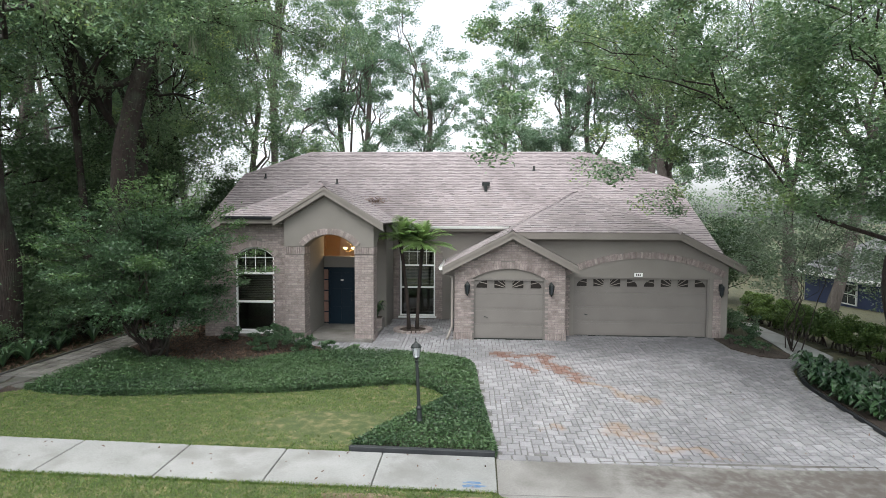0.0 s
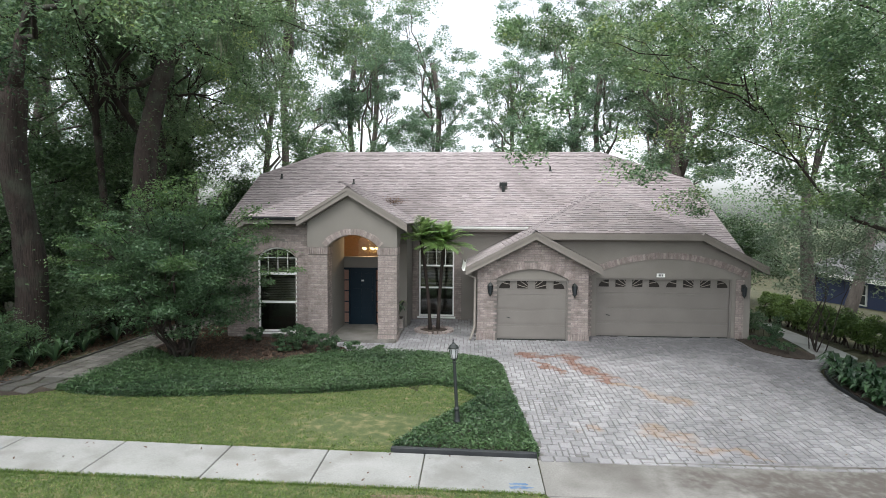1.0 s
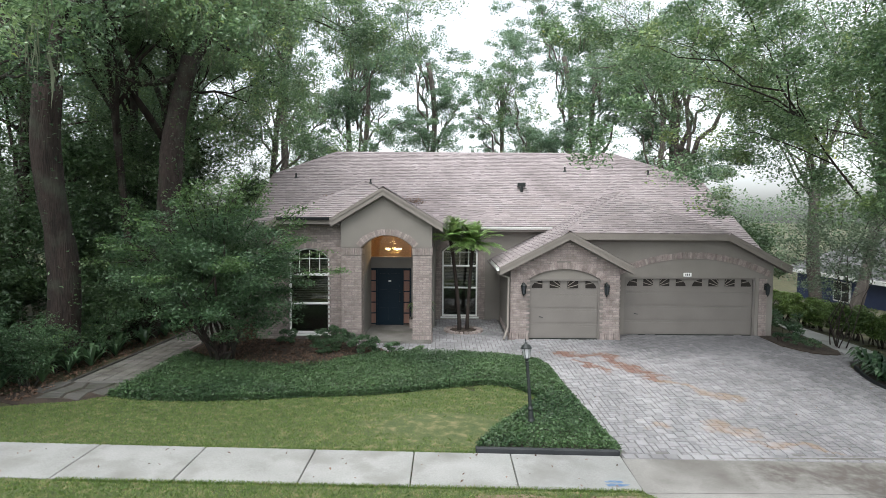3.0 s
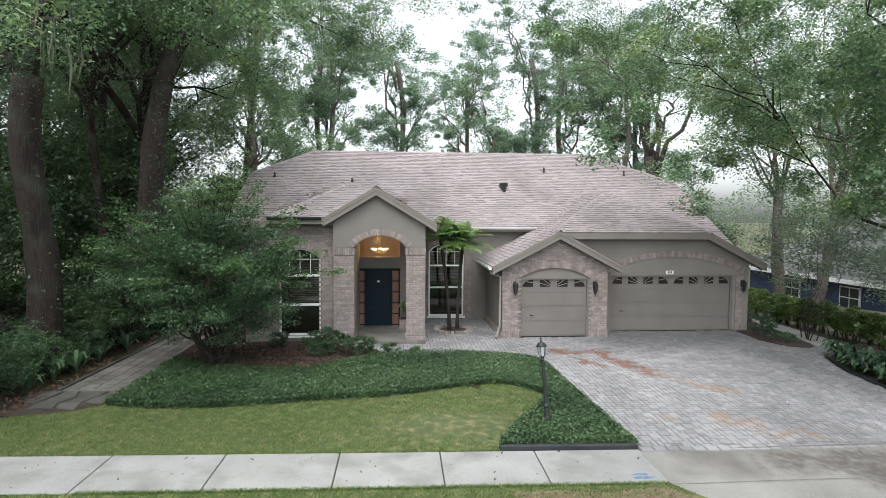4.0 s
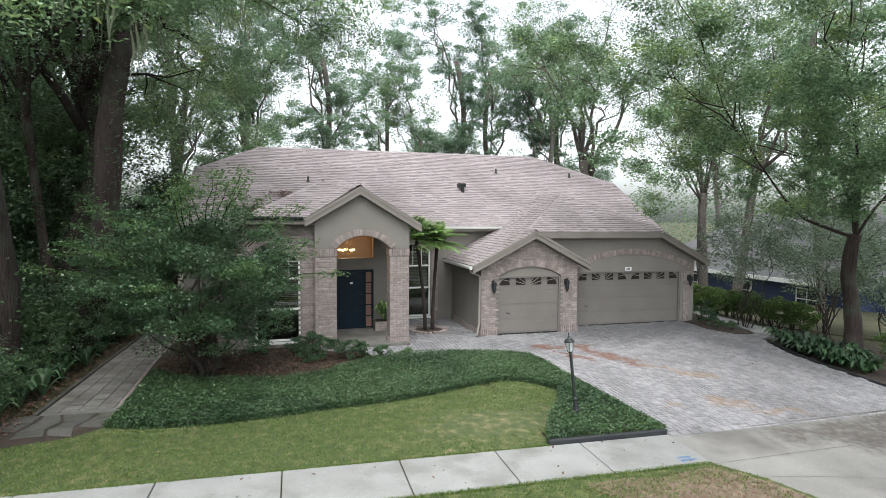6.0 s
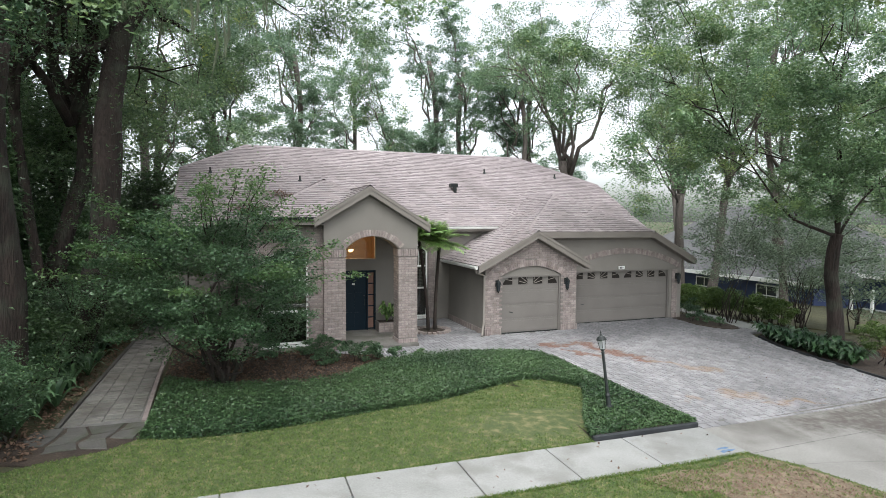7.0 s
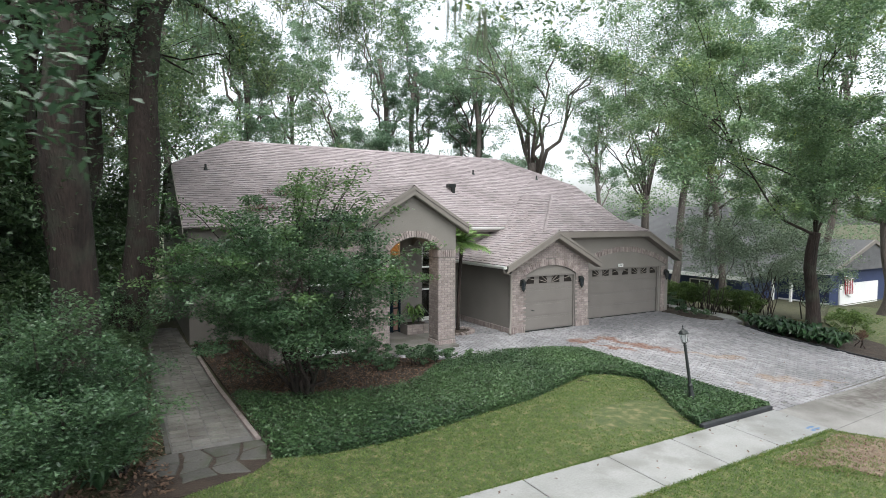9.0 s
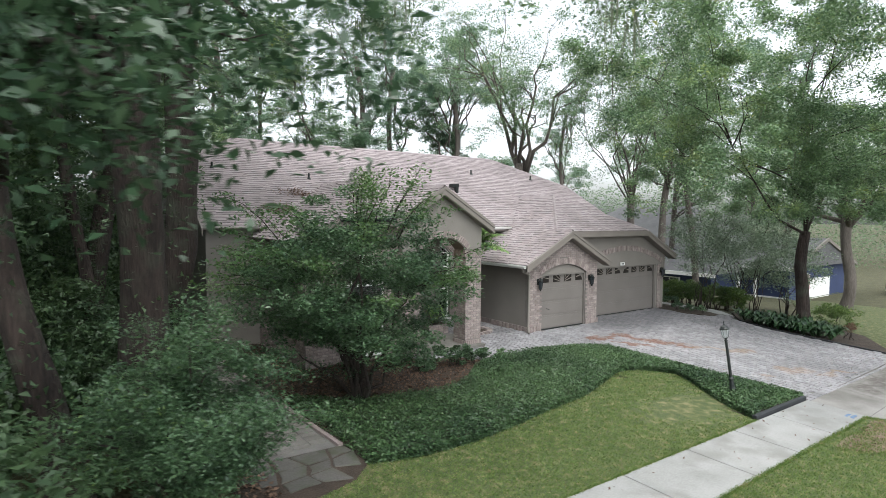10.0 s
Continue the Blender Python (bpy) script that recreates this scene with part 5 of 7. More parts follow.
for x, y in ((2.8, 26.85), (-9.9, 26.1), (-6.35, 25.6), (6.7, 26.6)):
    roof_pipe(x, y)
rv = thing("roof_vent", (0.5, 25.16, main_z(25.16)), "dark metal box vent on the shingle roof", "roof vent")
bm = bmesh.new()
box(bm, -0.17, 0.17, -0.15, 0.15, 0.13, 0.29)
part("hood", chamfer(bm, 0.03, 2), M_BLACK, rv, world=False)
bm = bmesh.new()
box(bm, -0.07, 0.05, -0.28, -0.12, -0.2, 0.14)
part("neck", chamfer(bm, 0.01), M_BLACK, rv, world=False)

# ---------------------------------------------------------------- trees and shrubs
def wander(rng, a, b, n=5, amount=0.1):
    """A limb's crooked way from a to b, sagging up in an arc."""
    a, b = np.array(a, float), np.array(b, float)
    L = np.linalg.norm(b - a)
    out = []
    for i in range(n + 1):
        t = i / n
        p = a + (b - a) * t
        p[2] += 0.12 * L * math.sin(math.pi * t) * 0.6
        if 0 < i < n:
            p += rng.normal(size=3) * amount * L * 0.35
        out.append(tuple(p))
    return out


def tree(name, base, height, spread, trunk_r, fork, seed, leaves, leaf=0.14, matter=None, bark=None, lean=(0, 0), limbs=6, low=0.45, clump=1.2, label="", aim=None, moss=0, flat=0.7, shift=(0, 0), category="tree", slim=0.5, centre_fill=0.25, sub=3, spring=0.82, tiers=False, extra_share=0.8, sides=22, far=False, up=0.35, tri=False, vines=0, drop=0.25, bare=None):
    """A tapered trunk that forks into limbs and boughs, with leaf clumps round the bough ends."""
    rng = np.random.default_rng(seed)
    ob = thing(name, base, label, category)
    top = np.array((lean[0], lean[1], fork))
    bm = bmesh.new()
    sway = rng.normal(size=(2, 2)) * 0.02 * fork
    path, radii = [(0, 0, -0.3), (0, 0, 0.0)], [trunk_r * 1.55, trunk_r * 1.35]
    for k in range(1, 15):
        t = k / 14
        off = sway[0] * math.sin(math.pi * t) + sway[1] * math.sin(2 * math.pi * t)
        path.append((top[0] * t + off[0], top[1] * t + off[1], fork * t))
        radii.append(trunk_r * (1.0 - 0.2 * t + 0.22 * math.exp(-t * 9)))
    tube(bm, path, radii, sides)
    bm.verts.ensure_lookup_table()
    for v in bm.verts:                                # ridges and burls of the bark
        ax = Vector(path[min(15, max(0, 1 + round(14 * v.co.z / fork)))])
        d = Vector((v.co.x - ax.x, v.co.y - ax.y, 0))
        q = Vector((base[0], base[1], 0)) + v.co
        v.co += d * (0.22 * noise.noise((q.x * 2.2, q.y * 2.2, q.z * 0.6)) + 0.12 * noise.noise((q.x * 7, q.y * 7, q.z * 1.3)))
    ends = []
    stock = []                                        # points of the main limbs, from which boughs spring
    for i in range(limbs):
        a = math.tau * (i + rng.uniform(-0.3, 0.3)) / limbs
        rr = spread * rng.uniform(0.35, 0.75)
        end = np.array((math.cos(a) * rr + shift[0] + lean[0], math.sin(a) * rr + shift[1] + lean[1], fork + (height - fork) * rng.uniform(0.35, 0.85)))
        start = top * rng.uniform(spring, 1.0)
        way = None
        if aim and i < len(aim):
            way = [np.array(p, float) for p in aim[i]] if isinstance(aim[i][0], tuple) else None
            end = way[-1] if way else np.array(aim[i], float)
        elif tiers:                                   # boughs at all heights of a long trunk
            end[2] = height * (0.36 + 0.58 * (i + rng.uniform(0.2, 0.8)) / limbs)
            end[:2] *= 1.1 - 0.45 * (i / limbs)
            start = top * min(1.0, max(0.3, end[2] * rng.uniform(0.62, 0.8) / fork))
        w = wander(rng, start, end, 6, 0.12)
        if way:                                       # a limb with an elbow
            line = [tuple(top * 0.97)] + [tuple(p) for p in way]
            run = smooth_line(line, 0.3)
            w = [run[round(k * (len(run) - 1) / 6)] for k in range(7)]
            stock.extend(np.array(p) for p in run[len(run) // 3:])
        elif stock and aim and i < len(aim):
            near = min(stock, key=lambda p: np.linalg.norm(p - end) + 0.8 * max(0.0, p[2] - end[2]))
            w = wander(rng, near, end, 6, 0.08)
        r0 = trunk_r * rng.uniform(0.42, 0.6) * (6 / max(6, limbs)) ** 0.5
        r0 *= 0.5 if stock and not way else 1.0
        tube(bm, w, [r0 * (1 - 0.13 * k) for k in range(7)], 6 if far else 9)
        ends.append((end, r0 * 0.25))
        for j in range(sub):
            s = w[rng.integers(3, 6)]
            e2 = end + np.array((rng.normal() * spread * 0.3, rng.normal() * spread * 0.3, rng.uniform(-drop, 0.35) * (height - fork) * 0.7))
            e2[2] = min(max(e2[2], height * low), height)
            w2 = wander(rng, s, e2, 4, 0.14)
            tube(bm, w2, [r0 * 0.36 * (1 - 0.2 * k) for k in range(5)], 4 if far else 6)
            ends.append((e2, r0 * 0.1))
            ends.append((np.array(w2[2]) + rng.normal(size=3) * 0.3, 0))
            for q in range(2):
                e3 = e2 + rng.normal(size=3) * spread * 0.16
                e3[2] = max(e3[2], height * low)
                tube(bm, wander(rng, w2[3], e3, 3, 0.15), [r0 * 0.11, r0 * 0.08, r0 * 0.05, r0 * 0.03], 3 if far else 5)
                ends.append((e3, 0))
    part("trunk", bm, bark or M_BARK, ob, "furrowed bark", world=False, smooth=True)
    cs = np.array([e[0] for e in ends])
    more = int(len(cs) * extra_share)
    extra = cs[rng.integers(0, len(cs), more)] + rng.normal(size=(more, 3)) * clump * 0.9
    cs = np.vstack([cs, extra])
    cs[:, 2] = np.clip(cs[:, 2], height * low * 0.95, height)
    which = rng.integers(0, len(cs), leaves)
    d = rng.normal(size=(leaves, 3))
    d /= np.linalg.norm(d, axis=1, keepdims=True)
    rad = clump * rng.uniform(0.55, 1.25, len(cs))[which]
    r = rng.uniform(centre_fill, 1.0, leaves) ** 0.6 * rad
    pos = cs[which] + d * r[:, None] * np.array((1, 1, flat))
    pos += rng.normal(size=pos.shape) * clump * 0.12
    if bare:                                          # no twigs near the lower trunk
        axis = top[None, :2] * np.clip(pos[:, 2:3] / fork, 0, 1)
        pos = pos[(pos[:, 2] > bare[0]) | (np.hypot(pos[:, 0] - axis[:, 0], pos[:, 1] - axis[:, 1]) > bare[1])]
    quads("crown", leaf_tris(rng, pos, leaf, up=up) if far or tri else leaf_quads(rng, pos, leaf, slim=slim, up=up), matter or M_LEAF_OAK, ob, "uneven leafy crown")
    if vines:                                         # creeper on the trunk, thicker towards the foot
        t = rng.uniform(0, 1, vines) ** 1.3
        k = np.minimum((t * 14).astype(int), 13) + 1
        P = np.array(path)
        a = rng.uniform(0, math.tau, vines)
        rad = trunk_r * rng.uniform(0.95, 1.15, vines) + np.abs(rng.normal(size=vines)) * (0.16 - 0.1 * t)
        ax = P[k] + (P[k + 1] - P[k]) * (t * 14 - k + 1)[:, None]
        patch = np.array([noise.noise((math.cos(b) * 1.2 + base[0], math.sin(b) * 1.2, c * 0.7)) for b, c in zip(a, ax[:, 2])]) > -0.12
        pos = (ax + np.stack([np.cos(a) * rad, np.sin(a) * rad, np.zeros(vines)], 1))[patch]
        quads("creeper", leaf_tris(rng, pos, 0.11), M_LEAF_WOOD, ob, "dark creeper leaves on the trunk")
    if moss:
        k = rng.integers(0, len(cs), moss)
        p = cs[k] + rng.normal(size=(moss, 3)) * clump * 0.5
        strands = []
        for c in p:
            n = rng.integers(5, 11)
            L = rng.uniform(0.35, 1.1)
            for _ in range(n):
                q = c + rng.normal(size=3) * (0.1, 0.1, 0.1)
                l_, w_ = L * rng.uniform(0.4, 1.0), rng.uniform(0.008, 0.022)
                a = rng.uniform(0, math.tau)
                s = np.array((math.cos(a), math.sin(a), 0)) * w_
                tip = q + np.array((rng.normal() * 0.06, rng.normal() * 0.06, -l_))
                mid = (q + tip) / 2 + rng.normal(size=3) * 0.03
                strands.append((q, mid + s, tip, mid - s))
        quads("moss", strands, M_MOSS, ob, "grey hanging moss")
    return ob


# the oak by the driveway: limbs reach over it towards the garage
tree("oak_tree", (10.64, 14.42, ground_z(10.64, 14.42)), 14.5, 6.5, 0.25, 4.1, 11, 160000, 0.105, M_LEAF_OAK, M_BARK, (-0.1, 0.0), 28, 0.35, 0.62,
     "tall spreading oak with grey bark beside the driveway",
     aim=[((-1.2, 0.2, 4.35), (-2.1, 0.35, 4.75), (-2.9, 0.6, 5.8), (-3.6, 1.3, 7.4)), ((0.8, -0.1, 5.2), (2.6, -0.4, 6.8)), ((0.2, 0.3, 6.0), (0.5, 0.6, 9.0)),
          # the two boughs at height 11.6 are added to shade drive and garage
          ((-0.3, -0.2, 6.0), (-1.4, -0.6, 8.6)), ((-0.6, 0.5, 6.2), (-2.3, 4.1, 7.8)), (-6.8, -1.4, 8.4), (-8.4, 0.8, 8.8), (-8.0, 2.6, 9.8), (-5.2, 2.6, 8.4), (-4.2, -2.8, 7.9), (3.6, -3.2, 8.0), (4.6, 2.6, 9.4), (-2.4, 4.6, 9.0), (0.4, 0.0, 12.6), (-6.6, 1.0, 11.6), (-4.4, -3.0, 11.6), (2.2, -3.2, 7.4), (-1.6, -1.4, 10.4), (-1.2, -3.4, 7.7), (-1.4, 3.6, 6.7), (1.6, 2.4, 6.6), (-6.0, -3.4, 9.6), (-1.5, -1.0, 5.7), (1.3, 0.8, 5.9), (0.3, -1.7, 5.6), (3.2, -1.4, 5.6), (-0.9, 0.9, 5.3), (1.1, -0.9, 5.1)],
     moss=30, drop=0.06, flat=0.6, sub=2, extra_share=1.1, centre_fill=0.1, up=0.5)
# the great oaks on the west side
tree("oak_tree", (-13.66, 15.15, 0.05), 15.0, 3.0, 0.4, 7.6, 12, 56000, 0.1, M_LEAF_OAK, M_BARK, (0.25, -0.35), 8, 0.46, 0.8,
     "large dark forked oak with hanging moss beside the path", moss=100, aim=[((0.6, -0.3, 9.4), (1.4, 0.2, 12.5)), ((-0.7, -0.5, 9.0), (-1.9, -0.6, 12.5)), (5.3, -6.3, 7.8), (6.4, -5.9, 8.0), (4.8, 1.2, 11.4), (0.5, 4.5, 12.5), (8.2, 0.6, 11.2), (-1.5, 2.5, 10.0)], tri=True, vines=700, bare=(9.4, 2.6))
tree("oak_tree", (-13.25, 18.75, 0.05), 16.0, 5.5, 0.38, 9.6, 13, 80000, 0.1, M_LEAF_OAK, M_BARK, (1.35, 1.1), 9, 0.43, 0.8,
     "leaning dark oak with hanging moss in the woods", moss=150, aim=[((2.0, 1.4, 10.6), (3.0, 2.4, 13.0)), ((-0.1, 0.8, 8.6), (-1.8, 1.2, 9.6), (-2.6, 1.6, 11.2)), (4.6, 1.5, 11.0), (5.6, 3.0, 11.6), (0.5, -3.5, 11.0), (2.0, 5.0, 12), (-3.4, 0.4, 8.6), (2.6, 3.6, 8.6), (4.4, 2.6, 8.4)], tri=True, vines=1700, bare=(9.4, 2.2))
tree("oak_tree", (-13.95, 19.55, 0.05), 14.0, 4.2, 0.15, 8.6, 19, 34000, 0.11, M_LEAF_DARK, M_BARK, (-0.75, 0.3), 6, 0.4, 0.8, "slender crooked dark oak in the woods", moss=40, tri=True, vines=1500)
tree("oak_tree", (-13.9, 21.2, 0.05), 15.0, 5.0, 0.28, 8.4, 14, 44000, 0.11, M_LEAF_DARK, M_BARK, (0.25, 0.4), 6, 0.4, 0.9, "stout dark oak in the woods", moss=60, tri=True, vines=3000)
tree("oak_tree", (-14.6, 12.9, 0.05), 11.0, 1.3, 0.23, 5.6, 15, 11500, 0.1, M_LEAF_NEAR, M_BARK, (-0.85, 0.1), 9, 0.4, 0.55, "brown leaning oak near the street",
     aim=[(0.25, -5.1, 4.95), (-0.45, -4.9, 5.15), (-3.0, 0.0, 8.0), (1.9, 1.0, 8.2), (-0.5, 2.4, 9.0), (-1.0, -3.0, 8.2), (0.4, -4.2, 6.0), (0.3, -5.1, 4.6), (-0.3, -5.1, 4.7)], up=0.7, vines=700)
tree("oak_tree", (14.1, 25.3, -0.9), 19.0, 5.5, 0.27, 6.4, 16, 40000, 0.12, M_LEAF_OAK, M_PALE_BARK, (-0.3, 0.0), 10, 0.42, 0.8, "grey-barked oak behind the garage", aim=[((-0.7, 0.0, 8.4), (-1.6, 0.4, 10.5)), ((0.3, 0.1, 8.2), (1.2, 0.4, 10.6))], tri=True)
tree("oak_tree", (14.7, 24.2, -0.9), 18.0, 5.0, 0.24, 7.6, 17, 34000, 0.12, M_LEAF_OAK, M_PALE_BARK, (1.9, 0.5), 8, 0.42, 0.8, "leaning grey-barked oak behind the garage", tri=True)
tree("oak_tree", (12.4, 30.6, -0.9), 18.0, 5.0, 0.3, 8.6, 20, 34000, 0.12, M_LEAF_OAK, M_PALE_BARK, (-2.3, 0.6), 8, 0.45, 0.85, "leaning grey-barked oak over the roof's end", tri=True)

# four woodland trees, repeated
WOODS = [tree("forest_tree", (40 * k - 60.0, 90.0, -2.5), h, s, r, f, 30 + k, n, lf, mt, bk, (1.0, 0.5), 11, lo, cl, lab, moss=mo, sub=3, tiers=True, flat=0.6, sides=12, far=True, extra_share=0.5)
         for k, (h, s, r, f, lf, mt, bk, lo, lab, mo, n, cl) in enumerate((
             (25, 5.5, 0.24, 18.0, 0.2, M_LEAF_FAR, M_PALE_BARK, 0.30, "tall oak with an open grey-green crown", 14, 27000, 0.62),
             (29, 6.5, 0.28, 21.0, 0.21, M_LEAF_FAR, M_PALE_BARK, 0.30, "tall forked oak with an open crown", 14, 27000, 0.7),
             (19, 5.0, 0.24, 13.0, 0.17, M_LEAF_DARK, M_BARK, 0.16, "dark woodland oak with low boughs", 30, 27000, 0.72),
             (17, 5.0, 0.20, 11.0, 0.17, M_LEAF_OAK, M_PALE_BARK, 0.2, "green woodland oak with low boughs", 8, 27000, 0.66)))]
rng = np.random.default_rng(5)
PLANTED = [(-16, 27, 2, 1.0), (-20.5, 22, 3, 1.1), (-25, 28, 0, 1.1), (-18, 34, 2, 1.15), (-14.5, 39, 1, 0.95), (-22, 42, 0, 1.2), (-30, 35, 2, 1.2), (-13, 31, 3, 0.9),
           (-9, 43, 0, 0.95), (-4.5, 50, 1, 0.95), (8, 50, 1, 0.95), (12, 43, 0, 0.95), (31, 34, 3, 1.2), (24, 27, 0, 0.9), (35, 26, 0, 1.1),
           # (-21, 8.5) and (-24, 18) stand out of view, added to shade the west
           (4.5, 54, 3, 1.25), (10.5, 47, 0, 1.0), (15.5, 44, 0, 0.95), (-12, 58, 1, 1.1), (3, 62, 0, 1.1), (-21, 8.5, 2, 0.85), (-24, 18, 2, 1.1), (-27, 38, 2, 1.1), (-21, 33, 3, 0.9), (-17.5, 24.5, 2, 0.85), (-18.5, 19.5, 2, 0.8)]
for x, y, k, s in PLANTED:
    copy_thing(WOODS[k], pose(x, y, ground_z(x, y) - 0.1, 0, 0, rng.uniform(0, 360)) @ Matrix.Diagonal((s, s, s * rng.uniform(0.92, 1.08), 1)))
for k, o in enumerate(WOODS):
    o.location = ((-40, 48, -1.6), (43, 58, -2.6), (-38, 14, 0.2), (44, 33, -1.6))[k]


def shrub(name, base, size, seed, leaves, leaf, matter, label, stems=7, category="shrub", fill=0.2, slim=0.45, clumps=70, trunk=0.035, low=0.15, spread=0.13, shift=(0, 0), sprigs=0, flat=0.6, up=0.35, far=False):
    """Many stems from one foot with leaf clumps round an uneven dome."""
    rng = np.random.default_rng(seed)
    ob = thing(name, base, label, category)
    sx, sy, sz = size
    bm = bmesh.new()
    cs = []
    for i in range(clumps):
        d = rng.normal(size=3)
        d /= np.linalg.norm(d)
        r = rng.uniform(0.45, 1.0)
        cs.append((d[0] * sx * r, d[1] * sy * r, sz * (0.5 + low / 2) + d[2] * sz * (0.5 - low / 2) * r))
    cs = np.array(cs) + np.array((*shift, 0.0))
    for i in range(stems):
        e = cs[i % len(cs)] * np.array((0.8, 0.8, 1.0))
        tube(bm, wander(rng, (rng.normal() * 0.1, rng.normal() * 0.1, -0.1), e, 5, 0.12), [trunk * (1 - 0.16 * k) for k in range(6)], 6)
    tips = []
    for i in range(sprigs):                           # single shoots that stand out of the dome
        d = rng.normal(size=3)
        d[2] = abs(d[2]) * 0.7 + 0.15
        d /= np.linalg.norm(d)
        a_, b_ = np.array((shift[0], shift[1], sz * 0.5)), d * np.array((sx, sy, sz * 0.5)) * rng.uniform(1.12, 1.4)
        tube(bm, wander(rng, a_ + b_ * 0.6, a_ + b_, 3, 0.1), [0.014, 0.011, 0.008, 0.004], 5)
        tips.extend(a_ + b_ * t for t in (0.72, 0.82, 0.9, 0.96, 1.0))
    part("trunk", bm, M_BARK, ob, "thin grey stems", world=False, smooth=True)
    which = rng.integers(0, len(cs), leaves)
    d = rng.normal(size=(leaves, 3))
    d /= np.linalg.norm(d, axis=1, keepdims=True)
    rad = (spread * (sx + sy + sz) / 1.5) * rng.uniform(0.6, 1.3, len(cs))[which]
    pos = cs[which] + d * (rng.uniform(fill, 1.0, leaves) ** 0.6 * rad)[:, None] * np.array((1.1, 1.1, flat))
    if tips:
        k = rng.integers(0, len(tips), leaves // 6)
        young = np.array(tips)[k] + rng.normal(size=(len(k), 3)) * (0.15, 0.15, 0.05)
        quads("young_foliage", leaf_quads(rng, young, leaf, slim=slim), M_LEAF_TIP if name.startswith("camellia") else matter, ob, "lighter young leaves")
    pos[:, 2] = np.maximum(pos[:, 2], 0.03)
    quads("foliage", leaf_tris(rng, pos, leaf) if far else leaf_quads(rng, pos, leaf, slim=slim, up=up), matter, ob, "dense small leaves")
    return ob


shrub("camellia_shrub", (-9.19, 15.42, ground_z(-9.19, 15.42)), (2.6, 2.3, 4.75), 51, 52000, 0.085, M_LEAF_SHRUB, "large loose green shrub on bent stems before the house", stems=20, clumps=230, trunk=0.05, low=0.13, spread=0.074, shift=(-0.15, 0.1), sprigs=46, flat=0.42, up=0.5)
for i, (x, y, sx, sz, n, mt) in enumerate(((-13.55, 11.0, 1.05, 2.7, 28000, M_LEAF_SHRUB), (-13.5, 13.3, 1.0, 1.6, 12000, M_LEAF_SHRUB), (-16.3, 13.8, 1.7, 2.4, 10000, M_LEAF_WOOD), (-13.9, 17.3, 1.3, 1.9, 9000, M_LEAF_WOOD),
                                           (-15.2, 18.8, 1.8, 2.9, 9000, M_LEAF_WOOD), (-14.0, 22.5, 1.6, 3.2, 8000, M_LEAF_WOOD), (-17.5, 16.5, 2.0, 3.4, 9000, M_LEAF_WOOD), (-13.6, 26.0, 1.5, 3.0, 7000, M_LEAF_WOOD),
                                           (-17.2, 23.5, 2.2, 4.5, 9000, M_LEAF_WOOD), (-20.5, 18.5, 2.6, 4.5, 9000, M_LEAF_WOOD), (-16.5, 10.0, 1.8, 2.6, 9000, M_LEAF_WOOD), (-15.0, 30.5, 2.4, 5.0, 8000, M_LEAF_WOOD),
                                           (-19.5, 28.5, 3.0, 6.0, 9000, M_LEAF_WOOD), (-23.5, 23.0, 3.0, 5.5, 9000, M_LEAF_WOOD), (-12.9, 20.9, 0.8, 1.6, 5000, M_LEAF_WOOD), (-13.4, 23.6, 1.3, 3.6, 7000, M_LEAF_WOOD), (-12.9, 18.2, 0.7, 2.6, 6000, M_LEAF_SHRUB), (-18.5, 31.5, 3.4, 7.5, 9000, M_LEAF_WOOD), (-22.5, 27.0, 3.4, 7.5, 9000, M_LEAF_WOOD), (-25.5, 31.0, 3.6, 8.0, 8000, M_LEAF_WOOD), (-14.5, 33.5, 2.8, 6.5, 8000, M_LEAF_WOOD),
                                           (-16.6, 19.9, 2.0, 8.0, 10000, M_LEAF_WOOD), (-16.0, 23.4, 2.0, 9.0, 10000, M_LEAF_WOOD), (-15.6, 26.6, 2.2, 9.5, 10000, M_LEAF_WOOD), (-17.4, 14.6, 1.8, 7.0, 9000, M_LEAF_WOOD), (-12.7, 27.4, 1.3, 6.5, 8000, M_LEAF_WOOD), (-13.1, 14.3, 0.6, 1.2, 5000, M_LEAF_SHRUB), (-13.0, 16.2, 0.6, 1.3, 5000, M_LEAF_SHRUB), (-13.0, 19.6, 0.6, 1.5, 5000, M_LEAF_SHRUB), (-12.9, 12.9, 0.5, 0.9, 4000, M_LEAF_SHRUB),
                                           (10.8, 33.0, 2.4, 4.2, 8000, M_LEAF_WOOD), (14.2, 33.0, 2.6, 4.4, 8000, M_LEAF_WOOD), (12.6, 37.5, 3.0, 6.0, 8000, M_LEAF_WOOD), (17.0, 39.0, 3.2, 5.6, 8000, M_LEAF_WOOD))):
    shrub("woodland_shrub", (x, y, ground_z(x, y)), (sx, sx, sz), 60 + i, n if mt is M_LEAF_SHRUB else int(n * 1.3), 0.055 if mt is M_LEAF_SHRUB else 0.13 if sz < 3 else 0.18, mt, "dense green shrub behind the garage" if x > 0 else "dense dark green woodland shrub beside the path" if x > -16 else "dense dark green shrub in the woods", stems=6, clumps=70 if mt is M_LEAF_SHRUB else 45, spread=0.1 if mt is M_LEAF_SHRUB else 0.13, sprigs=14 if mt is M_LEAF_SHRUB else 0, far=mt is M_LEAF_WOOD)
